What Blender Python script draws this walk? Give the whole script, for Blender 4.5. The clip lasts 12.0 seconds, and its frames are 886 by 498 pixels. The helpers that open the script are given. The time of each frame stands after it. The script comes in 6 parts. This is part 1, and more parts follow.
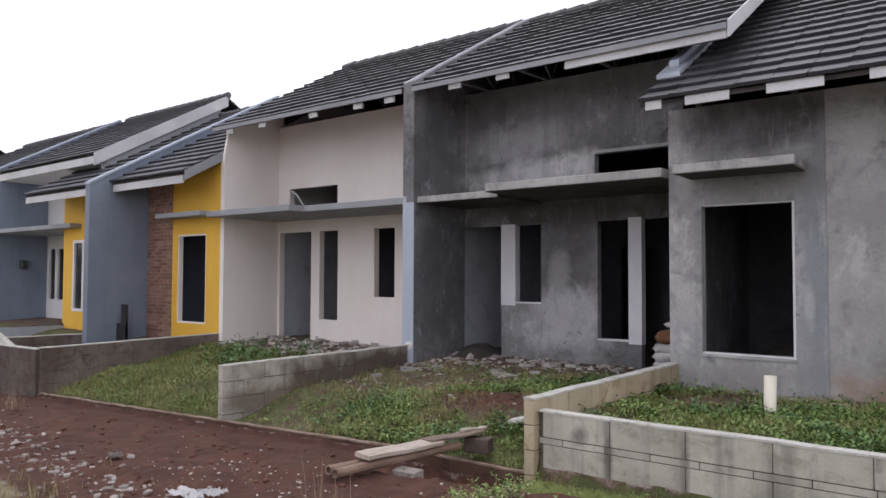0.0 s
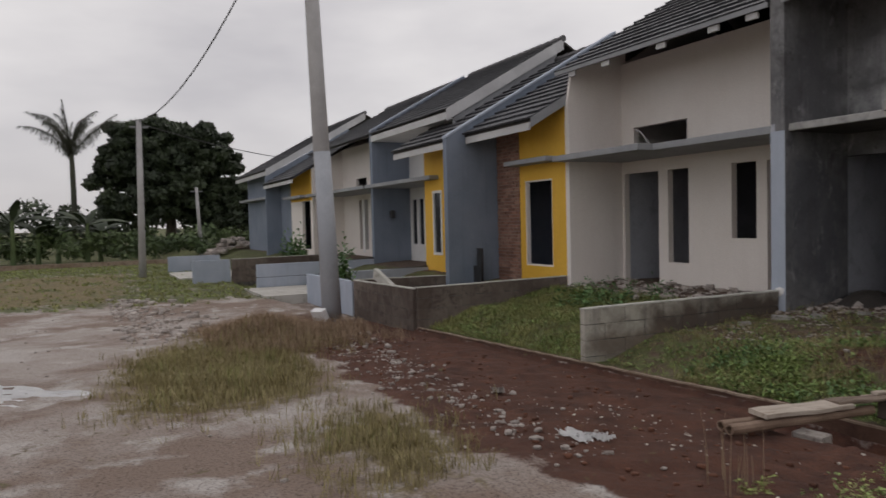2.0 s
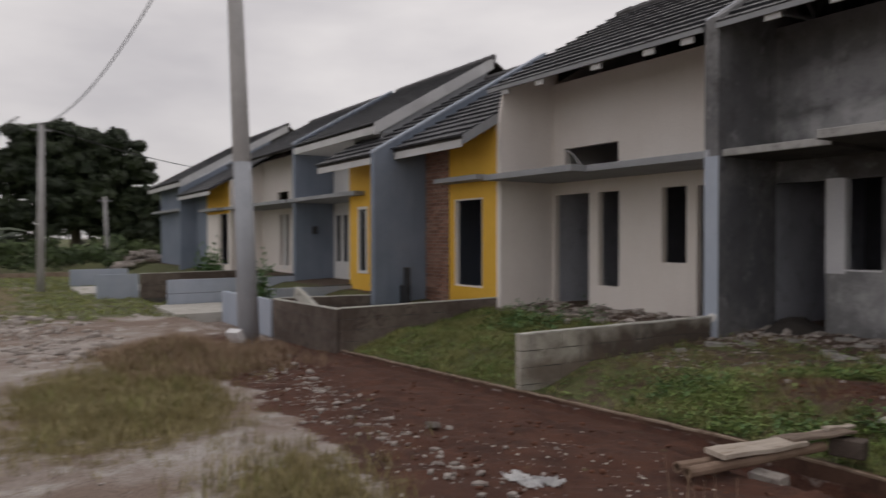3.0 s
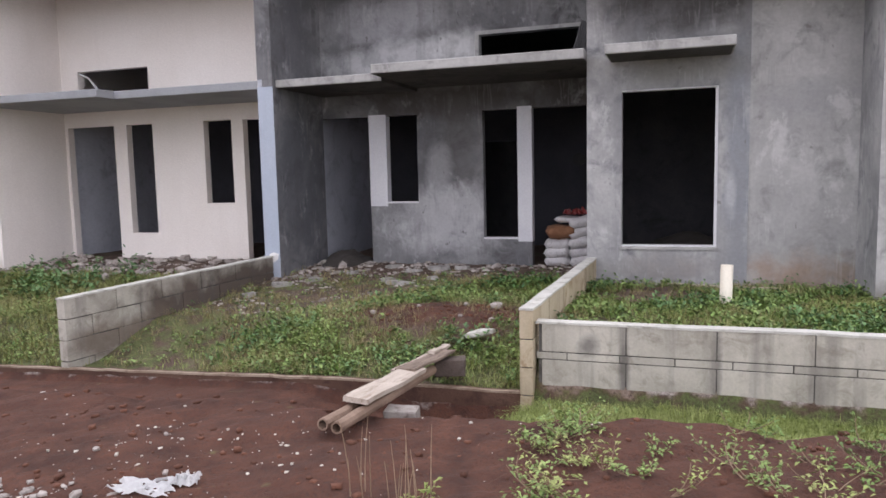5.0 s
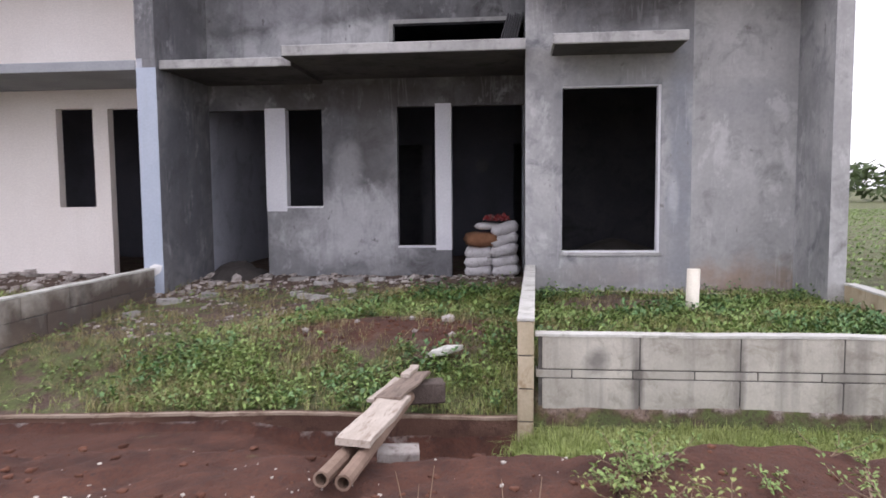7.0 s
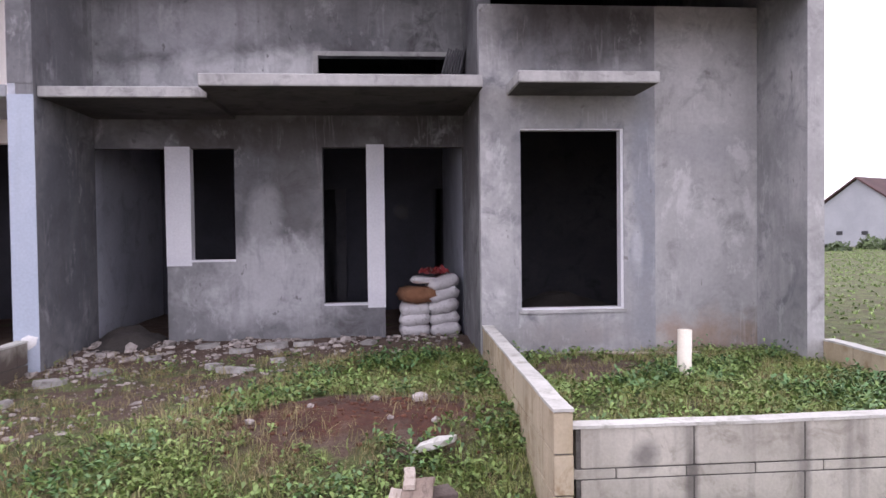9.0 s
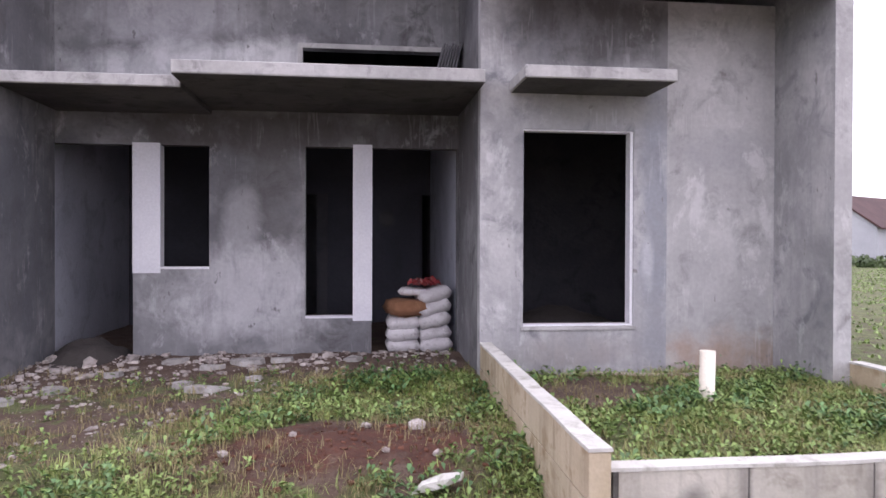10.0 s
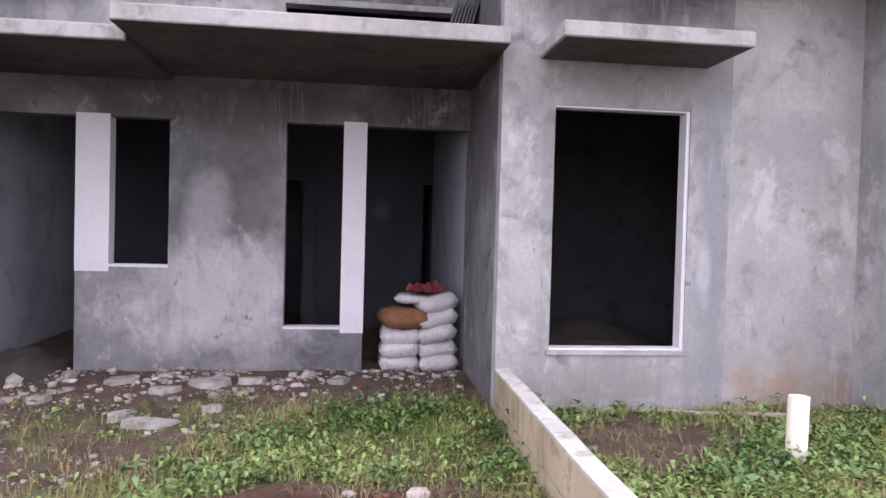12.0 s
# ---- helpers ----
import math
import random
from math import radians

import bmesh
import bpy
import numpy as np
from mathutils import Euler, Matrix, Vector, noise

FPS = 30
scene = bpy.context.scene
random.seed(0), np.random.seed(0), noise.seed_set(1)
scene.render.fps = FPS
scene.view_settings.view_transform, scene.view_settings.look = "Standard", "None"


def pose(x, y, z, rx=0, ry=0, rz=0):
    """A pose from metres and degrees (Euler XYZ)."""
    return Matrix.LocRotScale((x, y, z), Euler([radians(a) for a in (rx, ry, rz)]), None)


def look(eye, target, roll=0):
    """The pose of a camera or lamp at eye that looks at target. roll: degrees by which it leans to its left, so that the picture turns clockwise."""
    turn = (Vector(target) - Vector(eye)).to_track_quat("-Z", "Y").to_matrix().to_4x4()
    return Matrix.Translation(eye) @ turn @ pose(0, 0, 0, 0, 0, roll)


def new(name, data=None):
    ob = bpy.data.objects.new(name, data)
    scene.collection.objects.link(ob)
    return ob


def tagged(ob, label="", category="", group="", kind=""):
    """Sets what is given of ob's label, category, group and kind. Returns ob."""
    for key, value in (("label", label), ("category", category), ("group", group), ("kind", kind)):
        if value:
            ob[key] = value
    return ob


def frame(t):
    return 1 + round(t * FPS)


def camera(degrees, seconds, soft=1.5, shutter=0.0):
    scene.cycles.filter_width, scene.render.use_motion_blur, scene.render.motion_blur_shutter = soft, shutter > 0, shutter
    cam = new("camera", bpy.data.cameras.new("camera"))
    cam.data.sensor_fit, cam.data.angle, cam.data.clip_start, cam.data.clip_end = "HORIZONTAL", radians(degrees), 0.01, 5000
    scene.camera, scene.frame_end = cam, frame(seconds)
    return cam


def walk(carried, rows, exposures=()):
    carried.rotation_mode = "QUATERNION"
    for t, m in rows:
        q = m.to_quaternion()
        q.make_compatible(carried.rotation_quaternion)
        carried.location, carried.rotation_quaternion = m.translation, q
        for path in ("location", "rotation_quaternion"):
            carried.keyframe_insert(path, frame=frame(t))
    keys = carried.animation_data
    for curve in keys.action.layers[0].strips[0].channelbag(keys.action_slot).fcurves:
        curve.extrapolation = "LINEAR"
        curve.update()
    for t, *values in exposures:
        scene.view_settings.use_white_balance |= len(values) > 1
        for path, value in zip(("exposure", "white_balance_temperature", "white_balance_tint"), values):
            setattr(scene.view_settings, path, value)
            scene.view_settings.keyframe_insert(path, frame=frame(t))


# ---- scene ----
cam = camera(63.6, 12.0, shutter=0.35)
PATH = [
    (0, (0.247, -0.047, 1.58), (-0.975, 1.534, 1.654), 0.2),
    (0.5, (0.233, -0.034, 1.602), (-0.969, 1.562, 1.674), 0.4),
    (1, (0.208, -0.068, 1.63), (-1.132, 1.415, 1.668), 0.8),
    (1.5, (-0.091, -0.115, 1.593), (-1.685, 1.092, 1.577), 0.2),
    (2, (-0.189, -0.197, 1.593), (-1.976, 0.697, 1.514), -1.4),
    (2.5, (-0.436, -0.144, 1.584), (-2.251, 0.697, 1.528), -1.2),
    (3, (-0.714, -0.051, 1.61), (-2.393, 1.036, 1.577), -0.1),
    (3.5, (-0.982, 0.065, 1.608), (-2.322, 1.55, 1.582), 0.6),
    (3.7, (-1.074, 0.111, 1.593), (-2.276, 1.709, 1.549), 0.2),
    (5.3, (-1.966, 0.221, 1.477), (-2.535, 2.123, 1.241), -1.6),
    (5.5, (-2.05, 0.295, 1.435), (-2.583, 2.206, 1.183), -1.9),
    (6, (-2.381, 0.463, 1.355), (-2.817, 2.405, 1.158), -2.4),
    (6.5, (-2.674, 0.608, 1.357), (-3.037, 2.565, 1.159), -1.5),
    (7, (-2.948, 0.828, 1.339), (-3.152, 2.811, 1.178), -0.5),
    (7.2, (-3.046, 0.928, 1.341), (-3.196, 2.919, 1.218), 0.1),
    (8.8, (-3.743, 1.625, 1.465), (-3.612, 3.621, 1.454), -0.6),
    (9, (-3.774, 1.72, 1.446), (-3.608, 3.712, 1.397), -0.7),
    (9.5, (-3.872, 2.004, 1.453), (-3.661, 3.992, 1.414), -1.0),
    (10, (-3.908, 2.305, 1.417), (-3.67, 4.291, 1.399), 0.2),
    (10.5, (-4.022, 2.625, 1.462), (-3.774, 4.609, 1.513), 0.7),
    (11, (-4.002, 2.921, 1.436), (-3.715, 4.9, 1.484), 0.8),
    (11.5, (-3.906, 3.229, 1.476), (-3.647, 5.212, 1.472), 1.0),
    (12, (-3.859, 3.528, 1.489), (-3.608, 5.512, 1.445), 1.5),
]
EXPOSURES = [(0.0, -0.1, 6250, 15), (0.9, -0.1, 6250, 15), (1.5, -0.16, 6350, 15), (2.0, -1.0, 6650, 11), (2.5, -0.88, 6650, 11), (3.0, -1.02, 6750, 12), (3.5, -0.55, 6600, 15), (4.4, 0.1, 6400, 16),
             (5.3, 0.43, 6200, 16), (7.2, 0.45, 6150, 19), (8.8, 0.55, 6100, 25), (10.0, 0.74, 6100, 25), (10.5, 0.80, 6100, 25), (11.5, 0.84, 6150, 25), (12.0, 1.0, 6150, 25)]
walk(cam, [(t, look(eye, target, roll)) for t, eye, target, roll in PATH], EXPOSURES)

# ---- world and light: an overcast day ----
scene.view_settings.exposure = 0.0
world = bpy.data.worlds.new("world")
scene.world = world
world.use_nodes = True
wn, wl = world.node_tree.nodes, world.node_tree.links
wn.clear()
sky = wn.new("ShaderNodeTexSky")
sky.sky_type, sky.sun_disc, sky.sun_elevation, sky.sun_rotation = "NISHITA", False, radians(61), radians(-34)
cloud_noise = wn.new("ShaderNodeTexNoise")
cloud_noise.inputs["Scale"].default_value, cloud_noise.inputs["Detail"].default_value = 1.6, 6
cloud_map = wn.new("ShaderNodeMapping")
cloud_map.inputs["Scale"].default_value = (1, 1, 3.0)
cloud_co = wn.new("ShaderNodeTexCoord")
wl.new(cloud_co.outputs["Generated"], cloud_map.inputs["Vector"])
wl.new(cloud_map.outputs["Vector"], cloud_noise.inputs["Vector"])
cloud_ramp = wn.new("ShaderNodeValToRGB")
cloud_ramp.color_ramp.elements[0].position, cloud_ramp.color_ramp.elements[1].position = 0.38, 0.68
cloud_ramp.color_ramp.elements[0].color = (0.88, 0.86, 0.90, 1)
cloud_ramp.color_ramp.elements[1].color = (1.40, 1.37, 1.37, 1)
wl.new(cloud_noise.outputs["Fac"], cloud_ramp.inputs["Fac"])
sky_dim = wn.new("ShaderNodeMix")
sky_dim.data_type, sky_dim.blend_type = "RGBA", "MULTIPLY"
sky_dim.inputs["Factor"].default_value = 1.0
sky_dim.inputs["B"].default_value = (0.1, 0.1, 0.1, 1)
wl.new(sky.outputs["Color"], sky_dim.inputs["A"])
sky_mix = wn.new("ShaderNodeMix")
sky_mix.data_type = "RGBA"
sky_mix.inputs["Factor"].default_value = 0.9
wl.new(sky_dim.outputs["Result"], sky_mix.inputs["A"])
wl.new(cloud_ramp.outputs["Color"], sky_mix.inputs["B"])
background = wn.new("ShaderNodeBackground")
background.inputs["Strength"].default_value = 1.3
wl.new(sky_mix.outputs["Result"], background.inputs["Color"])
world_out = wn.new("ShaderNodeOutputWorld")
wl.new(background.outputs["Background"], world_out.inputs["Surface"])

sun = new("sun", bpy.data.lights.new("sun", "SUN"))
sun.data.energy, sun.data.angle, sun.data.color = 0.6, radians(40), (1.0, 0.97, 0.93)
sun.matrix_world = look((-6, 9, 20), (0, 0, 0))


# ---- materials ----
def col(v):
    return (v[0], v[1], v[2], 1)


def surface(name, c1, c2, c3=None, scale=1.5, fine=30.0, rough=0.9, bump=0.3, streak=0.0, dirt=None, metal=0.0, island=0.0, obj=0.0, stretch=(1, 1, 1), local=False, stains_and_shade=(), speck=0.12, drip=None):
    """A base of two tones by a broad noise, a third by a finer one, grain, optional vertical streaks and dirt."""
    m = bpy.data.materials.new(name)
    m.use_nodes = True
    n, l = m.node_tree.nodes, m.node_tree.links
    b = n["Principled BSDF"]
    b.inputs["Roughness"].default_value, b.inputs["Metallic"].default_value = rough, metal
    if local:
        co = n.new("ShaderNodeTexCoord").outputs["Object"]
    else:
        co = n.new("ShaderNodeNewGeometry").outputs["Position"]

    def noise_at(sc, detail, size=(1, 1, 1), rgh=0.55, distort=0.0):
        mp = n.new("ShaderNodeMapping")
        mp.inputs["Scale"].default_value = size
        l.new(co, mp.inputs["Vector"])
        t = n.new("ShaderNodeTexNoise")
        t.inputs["Scale"].default_value, t.inputs["Detail"].default_value = sc, detail
        t.inputs["Roughness"].default_value, t.inputs["Distortion"].default_value = rgh, distort
        l.new(mp.outputs["Vector"], t.inputs["Vector"])
        return t.outputs["Fac"]

    def ramp(fac, lo, hi):
        r = n.new("ShaderNodeMapRange")
        r.inputs["From Min"].default_value, r.inputs["From Max"].default_value = lo, hi
        l.new(fac, r.inputs["Value"])
        return r.outputs["Result"]

    def mix(fac, a, bb, kind="MIX"):
        x = n.new("ShaderNodeMix")
        x.data_type, x.blend_type = "RGBA", kind
        for key, v in (("Factor", fac), ("A", a), ("B", bb)):
            if isinstance(v, (int, float)):
                x.inputs[key].default_value = v
            elif isinstance(v, tuple):
                x.inputs[key].default_value = col(v)
            else:
                l.new(v, x.inputs[key])
        return x.outputs["Result"]

    def times(a, k):
        x = n.new("ShaderNodeMath")
        x.operation = "MULTIPLY"
        l.new(a, x.inputs[0])
        x.inputs[1].default_value = k
        return x.outputs[0]

    c = mix(ramp(noise_at(scale, 6, stretch, 0.6, 0.25), 0.40, 0.60), c1, c2)
    if c3:
        c = mix(ramp(noise_at(scale * 3.1, 6, stretch, 0.65, 0.6), 0.52, 0.68), c, c3)
    # local patches: real stains, and darkening that stands in for shade
    for centre, size, tone, strength in stains_and_shade:
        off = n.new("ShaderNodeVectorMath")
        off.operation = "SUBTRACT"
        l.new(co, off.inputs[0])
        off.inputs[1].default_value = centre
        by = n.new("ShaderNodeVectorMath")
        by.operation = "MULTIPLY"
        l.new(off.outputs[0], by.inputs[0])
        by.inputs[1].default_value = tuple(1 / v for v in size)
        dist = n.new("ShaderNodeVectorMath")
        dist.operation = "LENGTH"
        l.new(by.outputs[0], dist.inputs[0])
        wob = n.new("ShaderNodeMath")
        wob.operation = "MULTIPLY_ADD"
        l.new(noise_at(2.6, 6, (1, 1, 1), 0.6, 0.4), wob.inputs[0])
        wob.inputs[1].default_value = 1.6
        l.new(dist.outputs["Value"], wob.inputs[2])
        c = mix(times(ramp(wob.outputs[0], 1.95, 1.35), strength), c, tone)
    if streak:
        c = mix(times(ramp(noise_at(1.0, 4, (7, 7, 0.55)), 0.5, 0.75), streak), c, dirt or tuple(0.4 * v for v in c1))
    if drip:
        # trowel swirls, then pale lime runs: thin broken lines that wander downwards
        c = mix(times(ramp(noise_at(3.4, 8, (1, 1, 0.7), 0.72, 0.5), 0.5, 0.66), 0.45), c, drip[0])
        far = n.new("ShaderNodeMath")
        far.operation = "SUBTRACT"
        l.new(noise_at(1.0, 4, (6.5, 6.5, 0.5), 0.6), far.inputs[0])
        far.inputs[1].default_value = 0.5
        away = n.new("ShaderNodeMath")
        away.operation = "ABSOLUTE"
        l.new(far.outputs[0], away.inputs[0])
        gate = n.new("ShaderNodeMath")
        gate.operation = "MULTIPLY"
        l.new(ramp(away.outputs[0], 0.03, 0.004), gate.inputs[0])
        l.new(ramp(noise_at(2.3, 5, (1, 1, 1), 0.6), 0.53, 0.6), gate.inputs[1])
        # blotches left by the trowel, sharper edged
        c = mix(times(ramp(noise_at(1.7, 8, (1, 1, 0.8), 0.68, 0.25), 0.53, 0.6), 0.35), c, drip[0])
        c = mix(times(ramp(noise_at(2.9, 8, (1, 1, 0.6), 0.7, 0.25), 0.58, 0.66), 0.4), c, drip[1])
        c = mix(times(gate.outputs[0], 0.15), c, drip[1])
        c = mix(times(ramp(noise_at(11, 3, (1, 1, 0.6), 0.5), 0.70, 0.74), 0.7), c, drip[2])
    grain = noise_at(fine, 4)
    c = mix(times(ramp(grain, 0.3, 0.7), speck), c, (0.0, 0.0, 0.0))
    if island or obj:
        rnd = n.new("ShaderNodeNewGeometry").outputs["Random Per Island"] if island else n.new("ShaderNodeObjectInfo").outputs["Random"]
        hsv = n.new("ShaderNodeHueSaturation")
        v = n.new("ShaderNodeMapRange")
        k = island or obj
        v.inputs["To Min"].default_value, v.inputs["To Max"].default_value = 1 - k, 1 + k
        l.new(rnd, v.inputs["Value"])
        l.new(v.outputs["Result"], hsv.inputs["Value"])
        l.new(c, hsv.inputs["Color"])
        c = hsv.outputs["Color"]
    l.new(c, b.inputs["Base Color"])
    if bump:
        bp = n.new("ShaderNodeBump")
        bp.inputs["Strength"].default_value, bp.inputs["Distance"].default_value = bump, 0.02
        l.new(grain, bp.inputs["Height"])
        l.new(bp.outputs["Normal"], b.inputs["Normal"])
    return m


M = {}
# dark patches under the canopy and on the left return carry shade
M["render"] = surface("bare_cement_render", (0.135, 0.135, 0.142), (0.278, 0.278, 0.283), (0.096, 0.093, 0.096), 0.9, 26, 0.92, 0.14, 0.45, (0.113, 0.109, 0.113), drip=((0.17, 0.17, 0.18), (0.56, 0.56, 0.57), (0.12, 0.115, 0.115)), stains_and_shade=(
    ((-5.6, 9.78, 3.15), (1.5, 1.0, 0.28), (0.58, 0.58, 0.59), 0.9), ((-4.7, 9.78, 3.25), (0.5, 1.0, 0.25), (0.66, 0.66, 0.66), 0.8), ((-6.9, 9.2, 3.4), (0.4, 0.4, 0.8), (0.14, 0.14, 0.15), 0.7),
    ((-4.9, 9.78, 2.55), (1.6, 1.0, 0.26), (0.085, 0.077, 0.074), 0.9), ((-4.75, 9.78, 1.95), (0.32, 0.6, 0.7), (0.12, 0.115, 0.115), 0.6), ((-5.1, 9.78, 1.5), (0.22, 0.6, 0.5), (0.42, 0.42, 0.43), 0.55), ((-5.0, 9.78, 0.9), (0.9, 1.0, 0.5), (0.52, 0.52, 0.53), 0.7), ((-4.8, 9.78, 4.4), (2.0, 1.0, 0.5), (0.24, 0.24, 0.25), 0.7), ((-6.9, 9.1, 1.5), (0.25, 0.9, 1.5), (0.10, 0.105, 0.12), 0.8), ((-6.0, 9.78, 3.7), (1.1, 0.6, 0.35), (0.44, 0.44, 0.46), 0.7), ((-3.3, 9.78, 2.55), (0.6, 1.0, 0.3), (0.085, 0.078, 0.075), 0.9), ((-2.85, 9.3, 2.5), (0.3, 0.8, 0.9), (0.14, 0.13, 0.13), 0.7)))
M["render_light"] = surface("light_cement_render", (0.370, 0.366, 0.362), (0.503, 0.499, 0.492), (0.281, 0.278, 0.274), 1.1, 26, 0.92, 0.14, 0.3, (0.287, 0.283, 0.278), drip=((0.40, 0.395, 0.39), (0.74, 0.735, 0.73), (0.22, 0.21, 0.2)), stains_and_shade=(
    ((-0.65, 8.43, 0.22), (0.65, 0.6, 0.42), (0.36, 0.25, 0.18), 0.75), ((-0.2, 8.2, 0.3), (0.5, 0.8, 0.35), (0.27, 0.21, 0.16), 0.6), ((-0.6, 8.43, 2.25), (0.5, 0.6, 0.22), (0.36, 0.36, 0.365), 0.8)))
# patches darken the band's top and the strip below the small canopy
M["render_band"] = surface("cement_render_band", (0.282, 0.282, 0.286), (0.470, 0.465, 0.462), (0.188, 0.192, 0.204), 1.0, 26, 0.92, 0.14, 0.5, (0.209, 0.213, 0.226), drip=((0.27, 0.27, 0.28), (0.68, 0.68, 0.68), (0.18, 0.17, 0.16)), stains_and_shade=(
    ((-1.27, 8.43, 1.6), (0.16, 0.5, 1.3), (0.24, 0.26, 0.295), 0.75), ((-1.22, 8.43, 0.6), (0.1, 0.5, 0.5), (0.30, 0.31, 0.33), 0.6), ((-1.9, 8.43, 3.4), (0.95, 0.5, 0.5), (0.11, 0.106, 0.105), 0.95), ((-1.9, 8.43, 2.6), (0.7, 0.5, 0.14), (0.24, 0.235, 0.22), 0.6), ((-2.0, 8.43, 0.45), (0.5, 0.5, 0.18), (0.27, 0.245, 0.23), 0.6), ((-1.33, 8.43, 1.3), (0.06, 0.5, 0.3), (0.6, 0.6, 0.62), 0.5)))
# soffit: the shade under the canopy slabs, put into a dark concrete colour
M["soffit"] = surface("shaded_slab_underside", (0.05, 0.046, 0.046), (0.085, 0.078, 0.076), (0.035, 0.032, 0.031), 1.6, 30, 0.95, 0.3)
M["primer"] = surface("smooth_skim_coat", (0.70, 0.70, 0.74), (0.76, 0.76, 0.79), None, 1.5, 40, 0.85, 0.08, 0.1, (0.5, 0.5, 0.52))
M["slab"] = surface("concrete_slab", (0.36, 0.355, 0.345), (0.47, 0.46, 0.45), (0.25, 0.245, 0.24), 2.0, 30, 0.92, 0.14, 0.5, (0.25, 0.245, 0.24))
M["cream"] = surface("cream_wall_paint", (0.875, 0.815, 0.765), (0.91, 0.855, 0.81), None, 0.8, 45, 0.8, 0.06, 0.12, (0.72, 0.66, 0.6))
M["white"] = surface("white_wall_paint", (0.76, 0.75, 0.74), (0.82, 0.81, 0.8), None, 0.8, 45, 0.75, 0.06, 0.1, (0.6, 0.59, 0.57))
M["yellow"] = surface("yellow_wall_paint", (0.80, 0.46, 0.05), (0.86, 0.51, 0.07), None, 0.8, 45, 0.8, 0.06, 0.1, (0.55, 0.32, 0.05))
M["blue"] = surface("slate_blue_paint", (0.20, 0.24, 0.305), (0.235, 0.275, 0.345), None, 0.8, 45, 0.8, 0.08, 0.25, (0.10, 0.12, 0.15))
M["bluegrey"] = surface("pale_slate_paint", (0.40, 0.455, 0.55), (0.46, 0.51, 0.60), None, 0.9, 45, 0.85, 0.08, 0.25, (0.28, 0.30, 0.34))
M["canopy"] = surface("grey_canopy_paint", (0.30, 0.31, 0.33), (0.36, 0.37, 0.39), None, 1.0, 40, 0.85, 0.1, 0.2, (0.2, 0.2, 0.21))
M["fascia"] = surface("pale_fascia_board", (0.58, 0.58, 0.59), (0.68, 0.68, 0.69), None, 1.4, 40, 0.7, 0.05, 0.15, (0.45, 0.45, 0.45))
M["tile"] = surface("charcoal_roof_tile", (0.036, 0.037, 0.044), (0.052, 0.053, 0.062), (0.028, 0.029, 0.034), 1.2, 40, 0.5, 0.2, 0.0, None, 0.0, 0.0, 0.10)
M["tile_far"] = surface("charcoal_roof_tile_rows", (0.036, 0.037, 0.044), (0.052, 0.053, 0.062), (0.028, 0.029, 0.034), 1.2, 40, 0.5, 0.2, 0.0, None, 0.0, 0.10)
M["ridge"] = surface("ridge_tile", (0.085, 0.083, 0.088), (0.12, 0.115, 0.12), None, 2.0, 40, 0.6, 0.2, 0, None, 0, 0.2)
M["steel"] = surface("galvanised_steel", (0.20, 0.205, 0.215), (0.26, 0.265, 0.275), None, 4.0, 60, 0.75, 0.05, metal=0.2)
M["flash"] = surface("zinc_flashing", (0.33, 0.36, 0.42), (0.42, 0.45, 0.5), None, 3.0, 50, 0.5, 0.1, metal=0.4)
M["dark_wood"] = surface("dark_timber", (0.05, 0.045, 0.042), (0.08, 0.07, 0.065), None, 3.0, 60, 0.85, 0.2)
M["block"] = surface("aerated_concrete_block", (0.445, 0.42, 0.362), (0.545, 0.515, 0.45), (0.335, 0.31, 0.26), 2.2, 60, 0.95, 0.15, 0.6, (0.11, 0.10, 0.09), 0, 0, 0.09, stains_and_shade=(
    ((-7.05, 7.4, 0.1), (0.5, 1.7, 0.5), (0.10, 0.075, 0.06), 0.95), ((-7.2, 6.0, 0.0), (0.3, 1.0, 0.2), (0.17, 0.13, 0.10), 0.8), ((-2.2, 5.26, 0.2), (0.04, 0.3, 0.3), (0.13, 0.12, 0.115), 0.55),
    ((-1.59, 5.26, 0.12), (0.04, 0.3, 0.28), (0.13, 0.12, 0.115), 0.5), ((-0.98, 5.26, 0.0), (0.06, 0.3, 0.3), (0.13, 0.12, 0.115), 0.5), ((-2.45, 5.26, 0.28), (0.10, 0.3, 0.1), (0.16, 0.15, 0.14), 0.8), ((-1.8, 5.26, -0.15), (1.5, 0.3, 0.12), (0.22, 0.18, 0.145), 0.8)))
M["block_brown"] = surface("soil_stained_block", (0.12, 0.092, 0.078), (0.20, 0.165, 0.142), (0.08, 0.06, 0.05), 1.6, 60, 0.95, 0.4, 0.6, (0.10, 0.075, 0.06), 0, 0, 0.1)
M["joint"] = surface("dark_mortar", (0.075, 0.07, 0.065), (0.15, 0.142, 0.13), None, 5.0, 60, 0.95, 0.4)
M["cap"] = surface("pale_mortar_cap", (0.52, 0.51, 0.47), (0.62, 0.61, 0.56), (0.36, 0.35, 0.30), 2.5, 50, 0.95, 0.3)
M["ochre_block"] = surface("earth_washed_block", (0.45, 0.37, 0.25), (0.55, 0.47, 0.34), (0.33, 0.24, 0.14), 1.8, 60, 0.95, 0.15, 0.5, (0.22, 0.15, 0.09), 0, 0, 0.07)
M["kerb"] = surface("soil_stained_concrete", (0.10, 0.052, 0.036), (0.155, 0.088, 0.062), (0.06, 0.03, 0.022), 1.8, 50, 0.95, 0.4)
M["kerb_top"] = surface("pale_kerb_top", (0.27, 0.20, 0.145), (0.36, 0.285, 0.22), (0.16, 0.105, 0.075), 2.2, 50, 0.95, 0.4)
